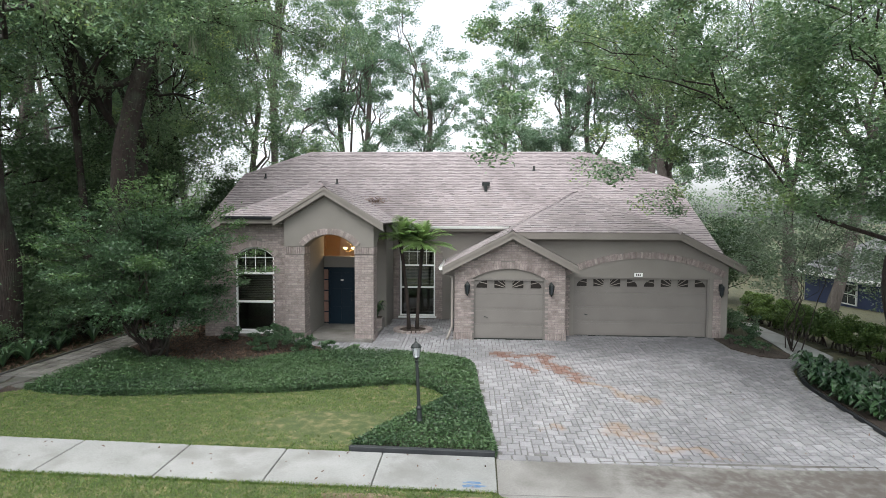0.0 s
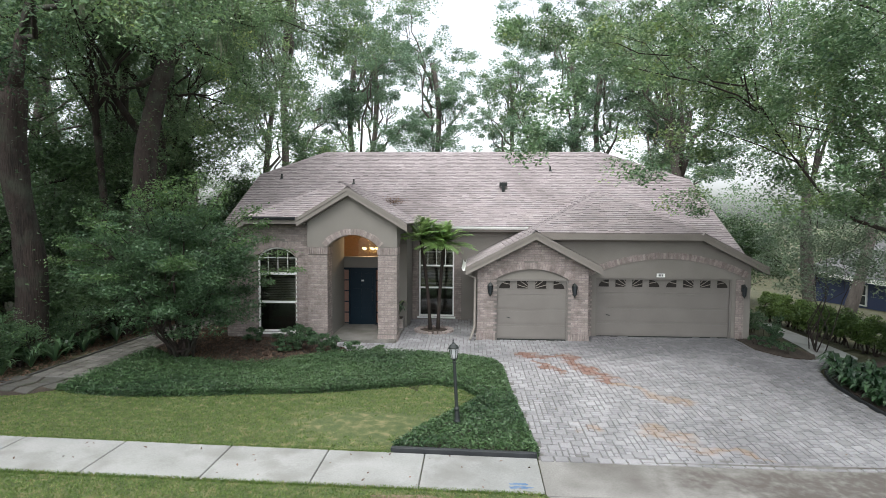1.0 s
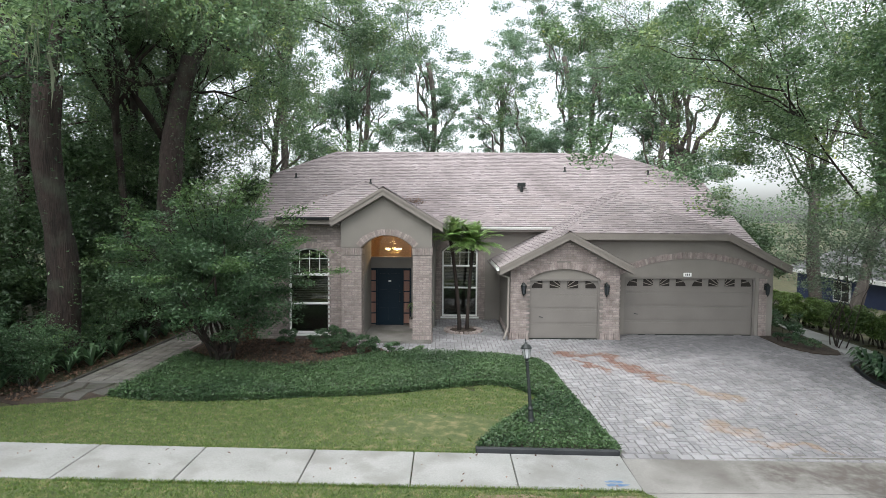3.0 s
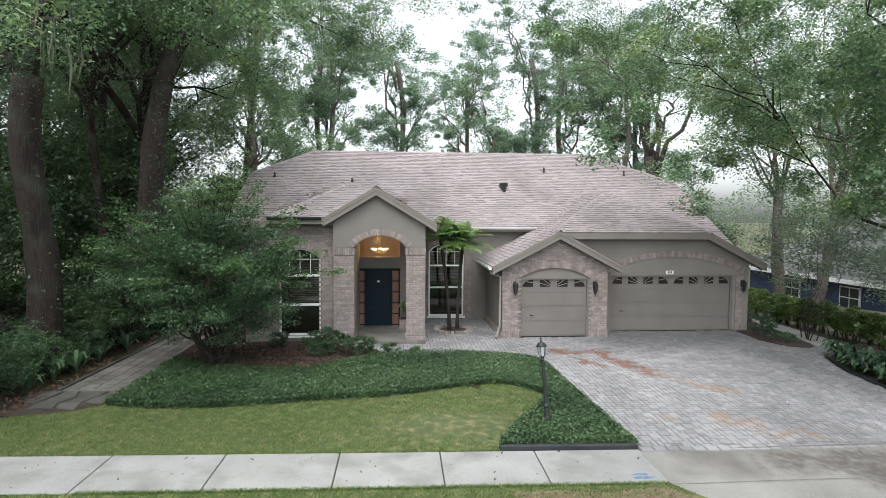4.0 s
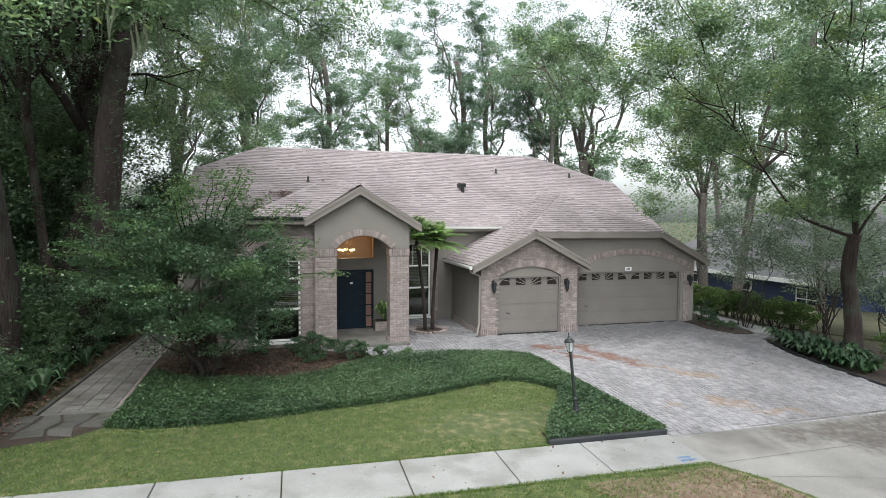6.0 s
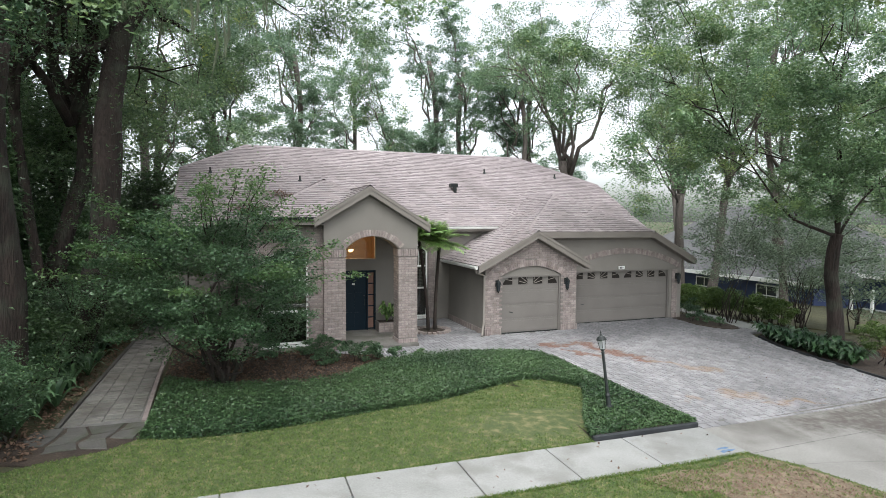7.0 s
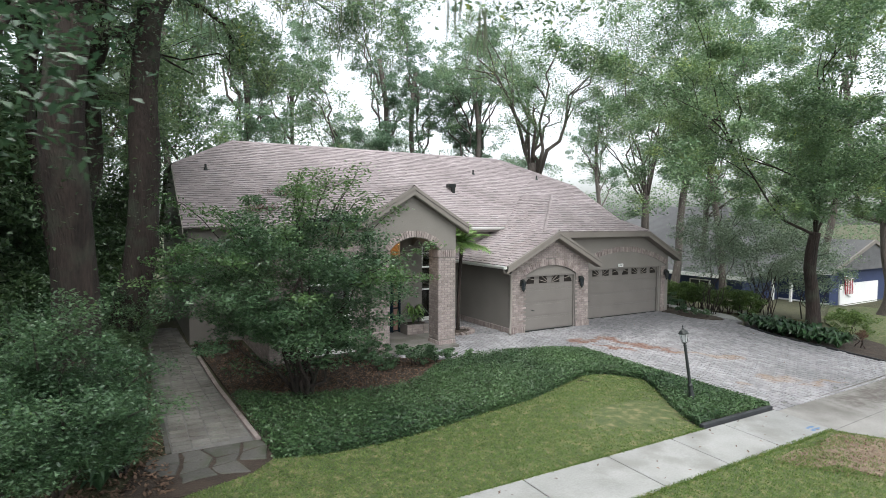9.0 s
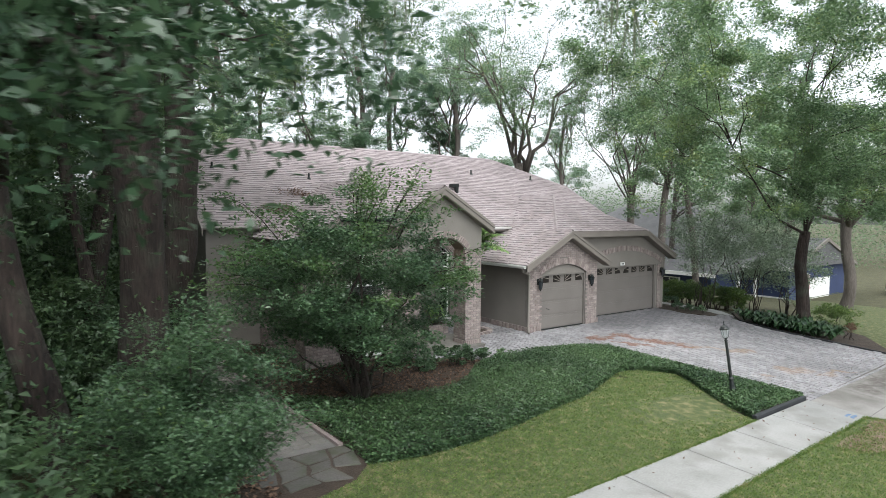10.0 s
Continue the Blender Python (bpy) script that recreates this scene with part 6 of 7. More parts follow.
# east side: loose grey-green shrub trees, hedge
shrub("loose_shrub", (10.45, 18.8, ground_z(10.45, 18.8)), (1.7, 1.6, 5.0), 81, 8000, 0.09, M_LEAF_PALE, "loose grey-green shrub tree beside the garage", stems=8, clumps=110, trunk=0.022, low=0.34, spread=0.08, sprigs=16)
shrub("loose_shrub", (13.2, 17.6, ground_z(13.2, 17.6)), (2.4, 2.0, 5.2), 82, 9000, 0.09, M_LEAF_PALE, "loose grey-green shrub tree beside the walk", stems=8, clumps=110, trunk=0.022, low=0.34, spread=0.08, sprigs=16)
shrub("loose_shrub", (15.5, 19.5, ground_z(15.5, 19.5)), (2.4, 2.2, 5.2), 83, 9000, 0.1, M_LEAF_PALE, "loose grey-green shrub tree before the blue house", stems=8, clumps=90, trunk=0.035, low=0.15, spread=0.09)
shrub("loose_shrub", (16.6, 17.6, ground_z(16.6, 17.6)), (2.0, 1.8, 4.6), 84, 8000, 0.1, M_LEAF_PALE, "loose grey-green shrub tree before the blue house", stems=8, clumps=90, trunk=0.03, low=0.15, spread=0.09)
for i in range(16):
    x, y = 12.2 + 0.03 * i + (0.1 * max(0, i - 11)), 25.2 - 0.46 * i
    shrub("hedge_shrub", (x, y, ground_z(x, y)), (0.62, 0.6, 1.25), 90 + i, 3200, 0.075, M_HEDGE, "bright green clipped hedge shrub by the walk", stems=4, clumps=22, low=0.1)


def clump_of_blades(name, base, n, length, width, matter, seed, label, category, stand=0.6, stalks=True):
    """Broad strap or paddle leaves that spring from one foot and arch over."""
    rng = np.random.default_rng(seed)
    ob = thing(name, base, label, category)
    bm = bmesh.new()
    for i in range(n):
        a, L = rng.uniform(0, math.tau), length * rng.uniform(0.6, 1.1)
        out = np.array((math.cos(a), math.sin(a), 0))
        side = np.array((-math.sin(a), math.cos(a), 0))
        reach, rise = rng.uniform(0.35, 0.95) * L, L * stand * rng.uniform(0.7, 1.2)
        prev = None
        for k in range(7):
            t = k / 6
            p = out * reach * t + np.array((0, 0, rise * (math.sin(t * 2.3) if not stalks else min(1.15, 1.6 * t) - max(0, t - 0.6) * 1.3)))
            w = width * (0.12 if stalks and t < 0.35 else max(0.02, math.sin(math.pi * min(1, max(0.02, (t - 0.25) / 0.75 if stalks else 0.12 + 0.88 * t)))))
            ring = [bm.verts.new(p - side * w / 2), bm.verts.new(p + np.array((0, 0, -0.12 * w))), bm.verts.new(p + side * w / 2)]
            if prev:
                bm.faces.new((prev[0], prev[1], ring[1], ring[0]))
                bm.faces.new((prev[1], prev[2], ring[2], ring[1]))
            prev = ring
    part("leaves", bm, matter, ob, world=False, smooth=True)
    return ob


CAST = [clump_of_blades("broadleaf_plant", (9.6, 15.6, ground_z(9.6, 15.6)), 36, 0.8, 0.14, M_BROAD, 101 + k, "dark glossy broad-leaved plant beside the driveway", "plant", 0.65) for k in range(3)]
spots = []
rng = np.random.default_rng(9)
for y in np.arange(12.9, 16.6, 0.42):
    edge = 8.75 if y < 15 else 8.75 + (y - 15) * 0.45
    for dx in (0.32, 0.8, 1.3):
        if dx < 1.2 or 13.5 < y < 16.2:
            spots.append((edge + dx + rng.uniform(-0.1, 0.1), y + rng.uniform(-0.15, 0.15)))
for k, o in enumerate(CAST):
    x, y = spots[k]
    o.location = (x, y, ground_z(x, y) - 0.03)
for k, (x, y) in enumerate(spots[3:]):
    s = rng.uniform(0.75, 1.15)
    copy_thing(CAST[k % 3], pose(x, y, ground_z(x, y) - 0.03, 0, 0, rng.uniform(0, 360)) @ Matrix.Scale(s, 4))


def fan_palm(base, h, seed, lean):
    """A slim palm trunk with a head of feathery fronds."""
    rng = np.random.default_rng(seed)
    ob = thing("palm_tree", base, "slim young palm with arching green fronds in the brick ring", "palm tree", "palms in the ring")
    bm = bmesh.new()
    path = [(lean[0] * (t ** 1.5), lean[1] * t, h * t - 0.05) for t in np.linspace(0, 1, 9)]
    tube(bm, path, [0.085, 0.07, 0.062, 0.066, 0.06, 0.064, 0.06, 0.066, 0.07], 10)
    part("trunk", bm, M_BARK, ob, world=False, smooth=True)
    head = np.array(path[-1])
    for i in range(34):
        a, el = rng.uniform(0, math.tau), rng.uniform(0.2, 1.5)
        L = rng.uniform(1.0, 1.45)
        out = np.array((math.cos(a), math.sin(a), 0))
        side = np.array((-math.sin(a), math.cos(a), 0))
        pts = [head + out * (math.cos(el) * s * L * 1.05) + np.array((0, 0, math.sin(el) * s * L - 0.4 * L * s * s)) for s in np.linspace(0, 1, 9)]
        bm = bmesh.new()
        tube(bm, pts, [0.012 * (1 - 0.1 * k) for k in range(9)], 4)
        for k in range(2, 9):
            for q in range(9):
                c = pts[k - 1] + (pts[k] - pts[k - 1]) * q / 9
                l_ = 0.42 * math.sin(0.35 + 2.5 * k / 9) * rng.uniform(0.8, 1.1)
                for sg in (-1, 1):
                    d = side * sg * 0.8 + (pts[k] - pts[k - 1]) / np.linalg.norm(pts[k] - pts[k - 1]) * 0.6 + np.array((0, 0, -0.25 * rng.uniform(0, 1.4)))
                    d = d / np.linalg.norm(d)
                    w = np.cross(d, (0, 0, 1)) * 0.013
                    v = [bm.verts.new(x) for x in (c, c + d * l_ * 0.5 + w, c + d * l_, c + d * l_ * 0.5 - w)]
                    bm.faces.new(v)
        part("frond", bm, M_PALM, ob, world=False)
    return ob


fan_palm((-2.36, 20.15, 0.03), 3.35, 71, (-0.34, 0.05))
fan_palm((-2.08, 20.25, 0.03), 3.2, 72, (0.2, 0.1))

# ---------------------------------------------------------------- groundcover and grass
rng = np.random.default_rng(21)


def edge_height(poly, x, y, full=0.19, over=0.07):
    """Height of the mat: full inside, rounding down to its edge."""
    P = np.array(poly)
    Q = np.roll(P, -1, axis=0)
    best = np.full(len(x), 9.0)
    for a, b in zip(P, Q):
        d = b - a
        t = np.clip(((x - a[0]) * d[0] + (y - a[1]) * d[1]) / (d @ d + 1e-9), 0, 1)
        best = np.minimum(best, np.hypot(x - a[0] - t * d[0], y - a[1] - t * d[1]))
    return full * np.sqrt(np.clip(best / over, 0.02, 1))


x, y = scatter(rng, IVY, 150000)
h = edge_height(IVY, x, y) * rng.uniform(0.4, 1.2, len(x))
h += 0.03 * np.array([noise.noise((a * 1.3, b * 1.3, 3.0)) + 1.5 * noise.noise((a * 6.0, b * 6.0, 1.0)) for a, b in zip(x, y)])
g = np.array([ground_z(a, b) for a, b in zip(x, y)])
tops = np.stack([x, y, g + h], 1)
k = rng.integers(0, len(x), 22000)
low = np.stack([x[k], y[k], g[k] + h[k] * rng.uniform(0.2, 0.9, len(k))], 1)
rim = np.array(IVY_FRONT + IVY_TONGUE + IVY_RIGHT)
k = rng.integers(0, len(rim) - 1, 24000)
side = rim[k] + (rim[k + 1] - rim[k]) * rng.uniform(0, 1, (len(k), 1)) + rng.normal(size=(len(k), 2)) * 0.022
side = np.column_stack([side, [ground_z(a, b) for a, b in side] + rng.uniform(0.0, 0.18, len(k))])
side = side[np.hypot(rim[k + 1, 0] - rim[k, 0], rim[k + 1, 1] - rim[k, 1]) < 0.6]      # the clipped face along the lawn
quads("groundcover", leaf_quads(rng, np.vstack([tops, low, side]), 0.05, slim=0.6, up=0.5), M_IVY, None, "dense clipped mat of small dark green leaves", "groundcover")
x, y = scatter(rng, MULCH, 14000)
z = np.array([ground_z(a, b) + 0.04 for a, b in zip(x, y)])
quads("leaf_litter", leaf_quads(rng, np.stack([x, y, z], 1), 0.07, slim=0.5, up=1.2), M_DRY, None, "fallen brown leaves on the mulch", "leaves")


def turf(poly, n, name, label, height=0.038):
    """Short mown blades, thinner where the lawn is dry."""
    x, y = scatter(rng, poly, n)
    dry = np.array([0.6 * noise.noise((a * 3.6, b * 3.6, 7.0)) + 0.5 * noise.noise((a * 11.0, b * 11.0, 1.0)) + 0.32 * max(0.0, min(1.0, (a + 8.0) / 6.0)) - 0.25 + 1.3 * math.exp(-((a + 2.9) / 1.6) ** 2 - ((b - 11.2) / 0.8) ** 2) + 0.8 * math.exp(-((a + 0.1) / 1.5) ** 2 - ((b - 7.6) / 0.9) ** 2) for a, b in zip(x, y)])
    keep = dry < 0.05 + 0.75 * rng.uniform(size=len(x))
    x, y = x[keep], y[keep]
    m = len(x)
    z = np.array([ground_z(a, b) for a, b in zip(x, y)]) + 0.01
    a = rng.uniform(0, math.tau, m)
    h = height * rng.uniform(0.5, 1.2, m)
    lean = rng.normal(size=(m, 2)) * 0.02
    w = 0.0075
    p = np.stack([x, y, z], 1)
    s = np.stack([np.cos(a) * w, np.sin(a) * w, np.zeros(m)], 1)
    t = p + np.stack([lean[:, 0], lean[:, 1], h], 1)
    quads(name, np.stack([p - s * 1.2, p + s * 1.2, t], 1), M_GRASS, None, label, "grass")


turf([(-17, WALK_BACK(-17))] + LAWN[1:-2] + [(-17, 10.0)], 150000, "lawn_grass", "short green lawn grass with straw-coloured patches")
turf([(-12, WALK_FRONT(-12)), (0.41, WALK_FRONT(0.41)), (1.0, 8.2), (1.75, 6.4), (-12, 6.4)], 75000, "verge_grass", "short green verge grass with a dry corner")

turf([(-17, WALK_BACK(-17) - 0.03), (-2.3, WALK_BACK(-2.3) - 0.03), (-2.3, WALK_BACK(-2.3) + 0.05), (-17, WALK_BACK(-17) + 0.05)], 60000, "edge_grass", "longer grass along the edge of the sidewalk", 0.05)
turf([(-9, WALK_FRONT(-9) - 0.05), (0.4, WALK_FRONT(0.4) - 0.05), (0.4, WALK_FRONT(0.4) + 0.03), (-9, WALK_FRONT(-9) + 0.03)], 50000, "edge_grass", "longer grass along the edge of the sidewalk", 0.05)

tree("oak_tree", (28.3, 19.0, ground_z(28.3, 19.0)), 14.0, 6.5, 0.36, 6.0, 18, 22000, 0.22, M_LEAF_OAK, M_PALE_BARK, (0.2, 0.2), 6, 0.42, 1.0, "broad grey oak on the neighbour's lawn")
shrub("feathery_shrub", (12.4, 13.9, ground_z(12.4, 13.9)), (1.1, 0.9, 1.25), 171, 5000, 0.07, M_HEDGE, "feathery olive-green shrub under the oak", stems=8, clumps=40, trunk=0.012, spread=0.11)
shrub("brown_shrub", (10.5, 12.7, ground_z(10.5, 12.7)), (0.17, 0.17, 0.72), 172, 900, 0.055, M_DRY, "small dead brown shrub in the driveway bed", stems=4, clumps=16, trunk=0.02, low=0.3, spread=0.13)

for k, (x, y) in enumerate(((-12.7, 14.2), (-13.0, 15.0), (-12.6, 16.1), (-12.9, 16.9), (-12.6, 19.0), (-12.8, 20.2), (-13.3, 14.5), (-12.7, 22.3), (-14.3, 13.4), (-13.1, 12.4), (-12.75, 13.3), (-12.5, 14.8), (-12.8, 15.6), (-12.5, 17.5), (-12.9, 18.1))):
    clump_of_blades("fern", (x, y, ground_z(x, y)), 22, 0.75, 0.1, M_LEAF_SHRUB, 200 + k, "arching green fern beside the path", "fern", 0.7, stalks=False)
x, y = scatter(rng, [(-12.15, 11.8), (-12.2, 22.5), (-13.6, 22.5), (-13.8, 11.8)], 2600)
z = np.array([ground_z(a, b) + 0.03 for a, b in zip(x, y)])
quads("leaf_litter", leaf_quads(rng, np.stack([x, y, z], 1), 0.09, slim=0.5, up=1.2), M_DRY, None, "fallen brown leaves on the woodland edge", "leaves")

for cx, cy, n, sx in ((-7.26, 24.4, 220, 0.35), (-8.3, 23.3, 300, 0.4), (-4.32, 24.0, 150, 0.26)):   # leaves caught in the valleys of the roof
    x, y = cx + rng.normal(size=n) * sx, cy + rng.normal(size=n) * 0.16
    z = np.array([main_z(b) + 0.05 for b in y]) + rng.uniform(0, 0.04, n)
    quads("leaf_litter", leaf_quads(rng, np.stack([x, y, z], 1), 0.09, slim=0.5, up=1.0), M_DRY, None, "fallen brown leaves caught on the roof", "leaves")

# ---------------------------------------------------------------- street lamp, edging, small things
def lamp_post(x, y):
    ob = thing("lamp_post", (x, y, ground_z(x, y)), "leaning black iron garden lamp post with glass lantern in groundcover", "lamp post")
    bm = bmesh.new()
    lathe(bm, [(0.10, -0.1), (0.10, 0.05), (0.085, 0.07), (0.075, 0.22), (0.085, 0.25), (0.07, 0.30), (0.056, 0.50), (0.07, 0.52), (0.07, 0.55), (0.044, 0.60), (0.038, 1.62), (0.052, 1.65), (0.03, 1.68)], (0, 0, 0), 16)
    part("post", fix(bm), M_BLACK, ob, world=False)
    bm = bmesh.new()
    lathe(bm, [(0.03, 1.68), (0.06, 1.72), (0.075, 1.74)], (0, 0, 0), 6)
    part("lantern_base", fix(bm), M_BLACK, ob, world=False)
    bm = bmesh.new()
    lathe(bm, [(0.07, 1.74), (0.11, 1.98)], (0, 0, 0), 6)
    part("lantern_glass", fix(bm), M_LAMPGLASS, ob, "pale clear glass", world=False)
    for k in range(6):
        c, s = math.cos(k * math.tau / 6), math.sin(k * math.tau / 6)
        bm = bmesh.new()
        tube(bm, [(0.072 * c, 0.072 * s, 1.74), (0.113 * c, 0.113 * s, 1.98)], 0.007, 4)
        part("lantern_bar", bm, M_BLACK, ob, world=False)
    bm = bmesh.new()
    lathe(bm, [(0.14, 1.97), (0.14, 1.99), (0.09, 2.06), (0.04, 2.09), (0.03, 2.11), (0.012, 2.14), (0.018, 2.17), (0.004, 2.22)], (0, 0, 0), 12)
    part("lantern_cap", fix(bm), M_BLACK, ob, world=False)
    ob.rotation_euler, ob.scale = (radians(-7.6), radians(-3.7), 0), (0.86, 0.86, 0.86)      # out of plumb
    return ob


lamp_post(-1.08, 11.19)
PATCH = [(-2.6, 8.45), (0.4, 8.75), (1.6, 6.6), (-1.2, 6.6)]
turf(PATCH, 16000, "patch_grass", "sparse grass tufts on the bare corner", 0.045)
x, y = scatter(rng, PATCH, 2600)
z = np.array([ground_z(a, b) + 0.032 for a, b in zip(x, y)])
quads("leaf_litter", leaf_quads(rng, np.stack([x, y, z], 1), 0.045, slim=0.45, up=2.0), M_DRY, None, "small dry leaves and straw on the bare corner", "leaves")
bm = bmesh.new()
for (xa, ya), (xb, yb_) in (((-2.3, WALK_BACK(-2.3) + 0.03), (0.42, WALK_BACK(0.42) + 0.03)),):
    za, zb = ground_z(xa, ya), ground_z(xb, yb_)
    vs = [bm.verts.new(p) for p in ((xa, ya, za - 0.1), (xb, yb_, zb - 0.1), (xb, yb_ + 0.1, zb - 0.1), (xa, ya + 0.1, za - 0.1), (xa, ya, za + 0.11), (xb, yb_, zb + 0.11), (xb, yb_ + 0.1, zb + 0.11), (xa, ya + 0.1, za + 0.11))]
    for q in ((0, 1, 5, 4), (1, 2, 6, 5), (2, 3, 7, 6), (3, 0, 4, 7), (4, 5, 6, 7), (3, 2, 1, 0)):
        bm.faces.new([vs[i] for i in q])
tagged(link_mesh("bed_edging", chamfer(fix(bm), 0.012), M_EDGING), "black timber edging of the groundcover bed", "edging", "", "structure")


def strip(name, line, width, top, material, label, depth=0.15):
    """A low edging that follows a line on the lot."""
    bm = bmesh.new()
    prev = None
    P = [Vector((*p, 0)) for p in line]
    for i, p in enumerate(P):
        d = (P[min(i + 1, len(P) - 1)] - P[max(i - 1, 0)]).normalized()
        s = Vector((-d.y, d.x, 0)) * width / 2
        z = ground_z(p.x, p.y)
        ring = [bm.verts.new((*(p + s * a).xy, z + b)) for a, b in ((-1, -depth), (-1, top), (1, top), (1, -depth))]
        if prev:
            for k in range(4):
                bm.faces.new((prev[k], prev[(k + 1) % 4], ring[(k + 1) % 4], ring[k]))
        else:
            bm.faces.new(ring)
        prev = ring
    bm.faces.new(prev[::-1])
    return tagged(link_mesh(name, fix(bm), material), label, "edging", "", "structure")


strip("drive_edging", smooth_line([(8.72, 10.7), (8.72, 13.0), (8.82, 15.0), (9.3, 16.3)]), 0.07, 0.045, M_EDGING, "black edging along the driveway bed")
strip("path_edging", [(-10.62, 13.35), (-10.8, 17.2), (-10.88, 22.0)], 0.09, 0.05, M_BRICK, "low brick edging of the side path")
strip("path_edging", [(-12.12, 13.35), (-12.14, 18.0), (-12.12, 22.0)], 0.08, 0.04, M_FLAG, "low brick edging of the side path")


def ring_planter(x, y, r):
    ob = thing("brick_ring", (x, y, 0.0), "round low brick planting ring round the palms", "planter")
    n = 22
    bm0 = bmesh.new()
    box(bm0, -0.1, 0.1, -0.055, 0.055, -0.02, 0.09)
    chamfer(bm0, 0.01)
    me = bpy.data.meshes.new("brick")
    bm0.to_mesh(me)
    bm0.free()
    me.materials.append(M_BRICK)
    for i in range(n):
        a = math.tau * i / n
        o = new("brick", me)
        o.parent = ob
        o.matrix_basis = pose(math.cos(a) * r, math.sin(a) * r, random.uniform(-0.01, 0.01), 0, 0, math.degrees(a))
    bm = bmesh.new()
    lathe(bm, [(r, -0.05), (r - 0.05, 0.03), (r * 0.5, 0.06), (0.01, 0.07)], (0, 0, 0), 20)
    part("soil", fix(bm), M_SOIL, ob, world=False)
    return ob


ring_planter(-2.22, 20.2, 0.62)

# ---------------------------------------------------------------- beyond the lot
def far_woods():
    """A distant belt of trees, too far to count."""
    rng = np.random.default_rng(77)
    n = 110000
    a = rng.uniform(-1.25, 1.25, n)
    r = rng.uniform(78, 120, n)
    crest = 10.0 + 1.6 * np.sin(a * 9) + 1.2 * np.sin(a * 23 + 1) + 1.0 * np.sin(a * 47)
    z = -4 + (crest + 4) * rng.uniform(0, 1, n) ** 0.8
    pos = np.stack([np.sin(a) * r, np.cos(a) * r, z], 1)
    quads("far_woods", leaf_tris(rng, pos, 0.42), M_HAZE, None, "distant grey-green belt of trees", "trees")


far_woods()


def neighbour_house():
    ob = thing("neighbour_house", (22.0, 24.0, -1.6), "low dark blue house with grey shingle roof beyond the hedge", "house")
    gz = -2.2
    bm = bmesh.new()
    box(bm, 18.3, 30.0, 22.0, 38.0, gz, 0.9)
    part("wall", bm, M_BLUE, ob)
    bm = bmesh.new()
    box(bm, 22.0, 30.0, 19.2, 21.99, gz, 1.35)
    part("wall", bm, M_BLUE, ob)
    bm = bmesh.new()
    e = [(17.7, 21.4), (30.6, 21.4), (30.6, 38.6), (17.7, 38.6)]
    lo = [bm.verts.new((x, y, 0.9)) for x, y in e]
    r0, r1 = bm.verts.new((24.2, 27.0, 5.1)), bm.verts.new((24.2, 33.0, 5.1))
    for f in ((lo[0], lo[1], r0), (lo[1], lo[2], r1, r0), (lo[2], lo[3], r1), (lo[3], lo[0], r0, r1), lo[::-1]):
        bm.faces.new(f)
    part("roof", fix(bm), M_GREYROOF, ob, "grey shingle hip roof")
    bm = bmesh.new()
    prism(bm, [(21.4, 1.3), (30.6, 1.3), (26.0, 3.0)], "y", 18.8, 26.5)
    part("roof", fix(bm), M_GREYROOF, ob, "grey shingle gable roof")
    for a, b, c, d, z in ((17.62, 17.7, 21.4, 38.6, 0.9), (21.32, 21.4, 18.8, 26.5, 1.3)):
        bm = bmesh.new()
        box(bm, a, b, c, d, z - 0.18, z + 0.04)
        part("fascia", bm, M_WHITE, ob, "white painted fascia")
    bm = bmesh.new()
    prism(bm, [(21.3, 1.12), (26.0, 2.82), (30.7, 1.12), (30.7, 1.3), (26.0, 3.03), (21.3, 1.3)], "y", 18.7, 18.8)
    part("bargeboard", fix(bm), M_TRIM, ob)
    bm = bmesh.new()
    box(bm, 21.95, 22.0, 19.2, 21.99, gz, -0.55)
    part("base_course", bm, M_WHITE, ob, "white painted base course")
    bm = bmesh.new()
    box(bm, 23.0, 27.5, 19.12, 19.2, gz, 0.5)
    part("garage_door", chamfer(bm, 0.01), M_WHITE, ob, "white garage door")
    for y in (24.0, 28.5, 33.0):
        bm = bmesh.new()
        box(bm, 18.22, 18.3, y, y + 1.4, -0.7, 0.5)
        w = part("window", bm, M_WHITE, ob, "white-framed window")
        bm = bmesh.new()
        for k in range(2):
            for q in range(2):
                box(bm, 18.20, 18.22, y + 0.08 + 0.65 * k, y + 0.66 + 0.65 * k, -0.62 + 0.56 * q, -0.12 + 0.56 * q)
        part("pane", bm, M_GLASS, w)
    for y in (20.2, 21.2):
        bm = bmesh.new()
        box(bm, 20.0, 20.12, y, y + 0.12, gz, 0.7)
        part("porch_post", chamfer(bm, 0.01), M_WHITE, ob, "white porch post")
    fl = part("flag", prism(bmesh.new(), [(23.2, 1.0), (24.3, 0.8), (24.1, -0.3), (23.6, -0.1)], "y", 19.02, 19.04), M_WHITE, ob, "hanging striped cloth flag")
    for k in range(5):
        a = 23.25 + 0.2 * k
        part("stripe", fix(prism(bmesh.new(), [(a, 0.95 - 0.04 * k), (a + 0.09, 0.93 - 0.04 * k), (a + 0.2, -0.1), (a + 0.12, -0.1)], "y", 19.0, 19.015)), M_RED, fl)
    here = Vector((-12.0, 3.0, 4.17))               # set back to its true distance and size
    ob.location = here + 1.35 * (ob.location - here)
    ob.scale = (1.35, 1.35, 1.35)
    return ob


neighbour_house()


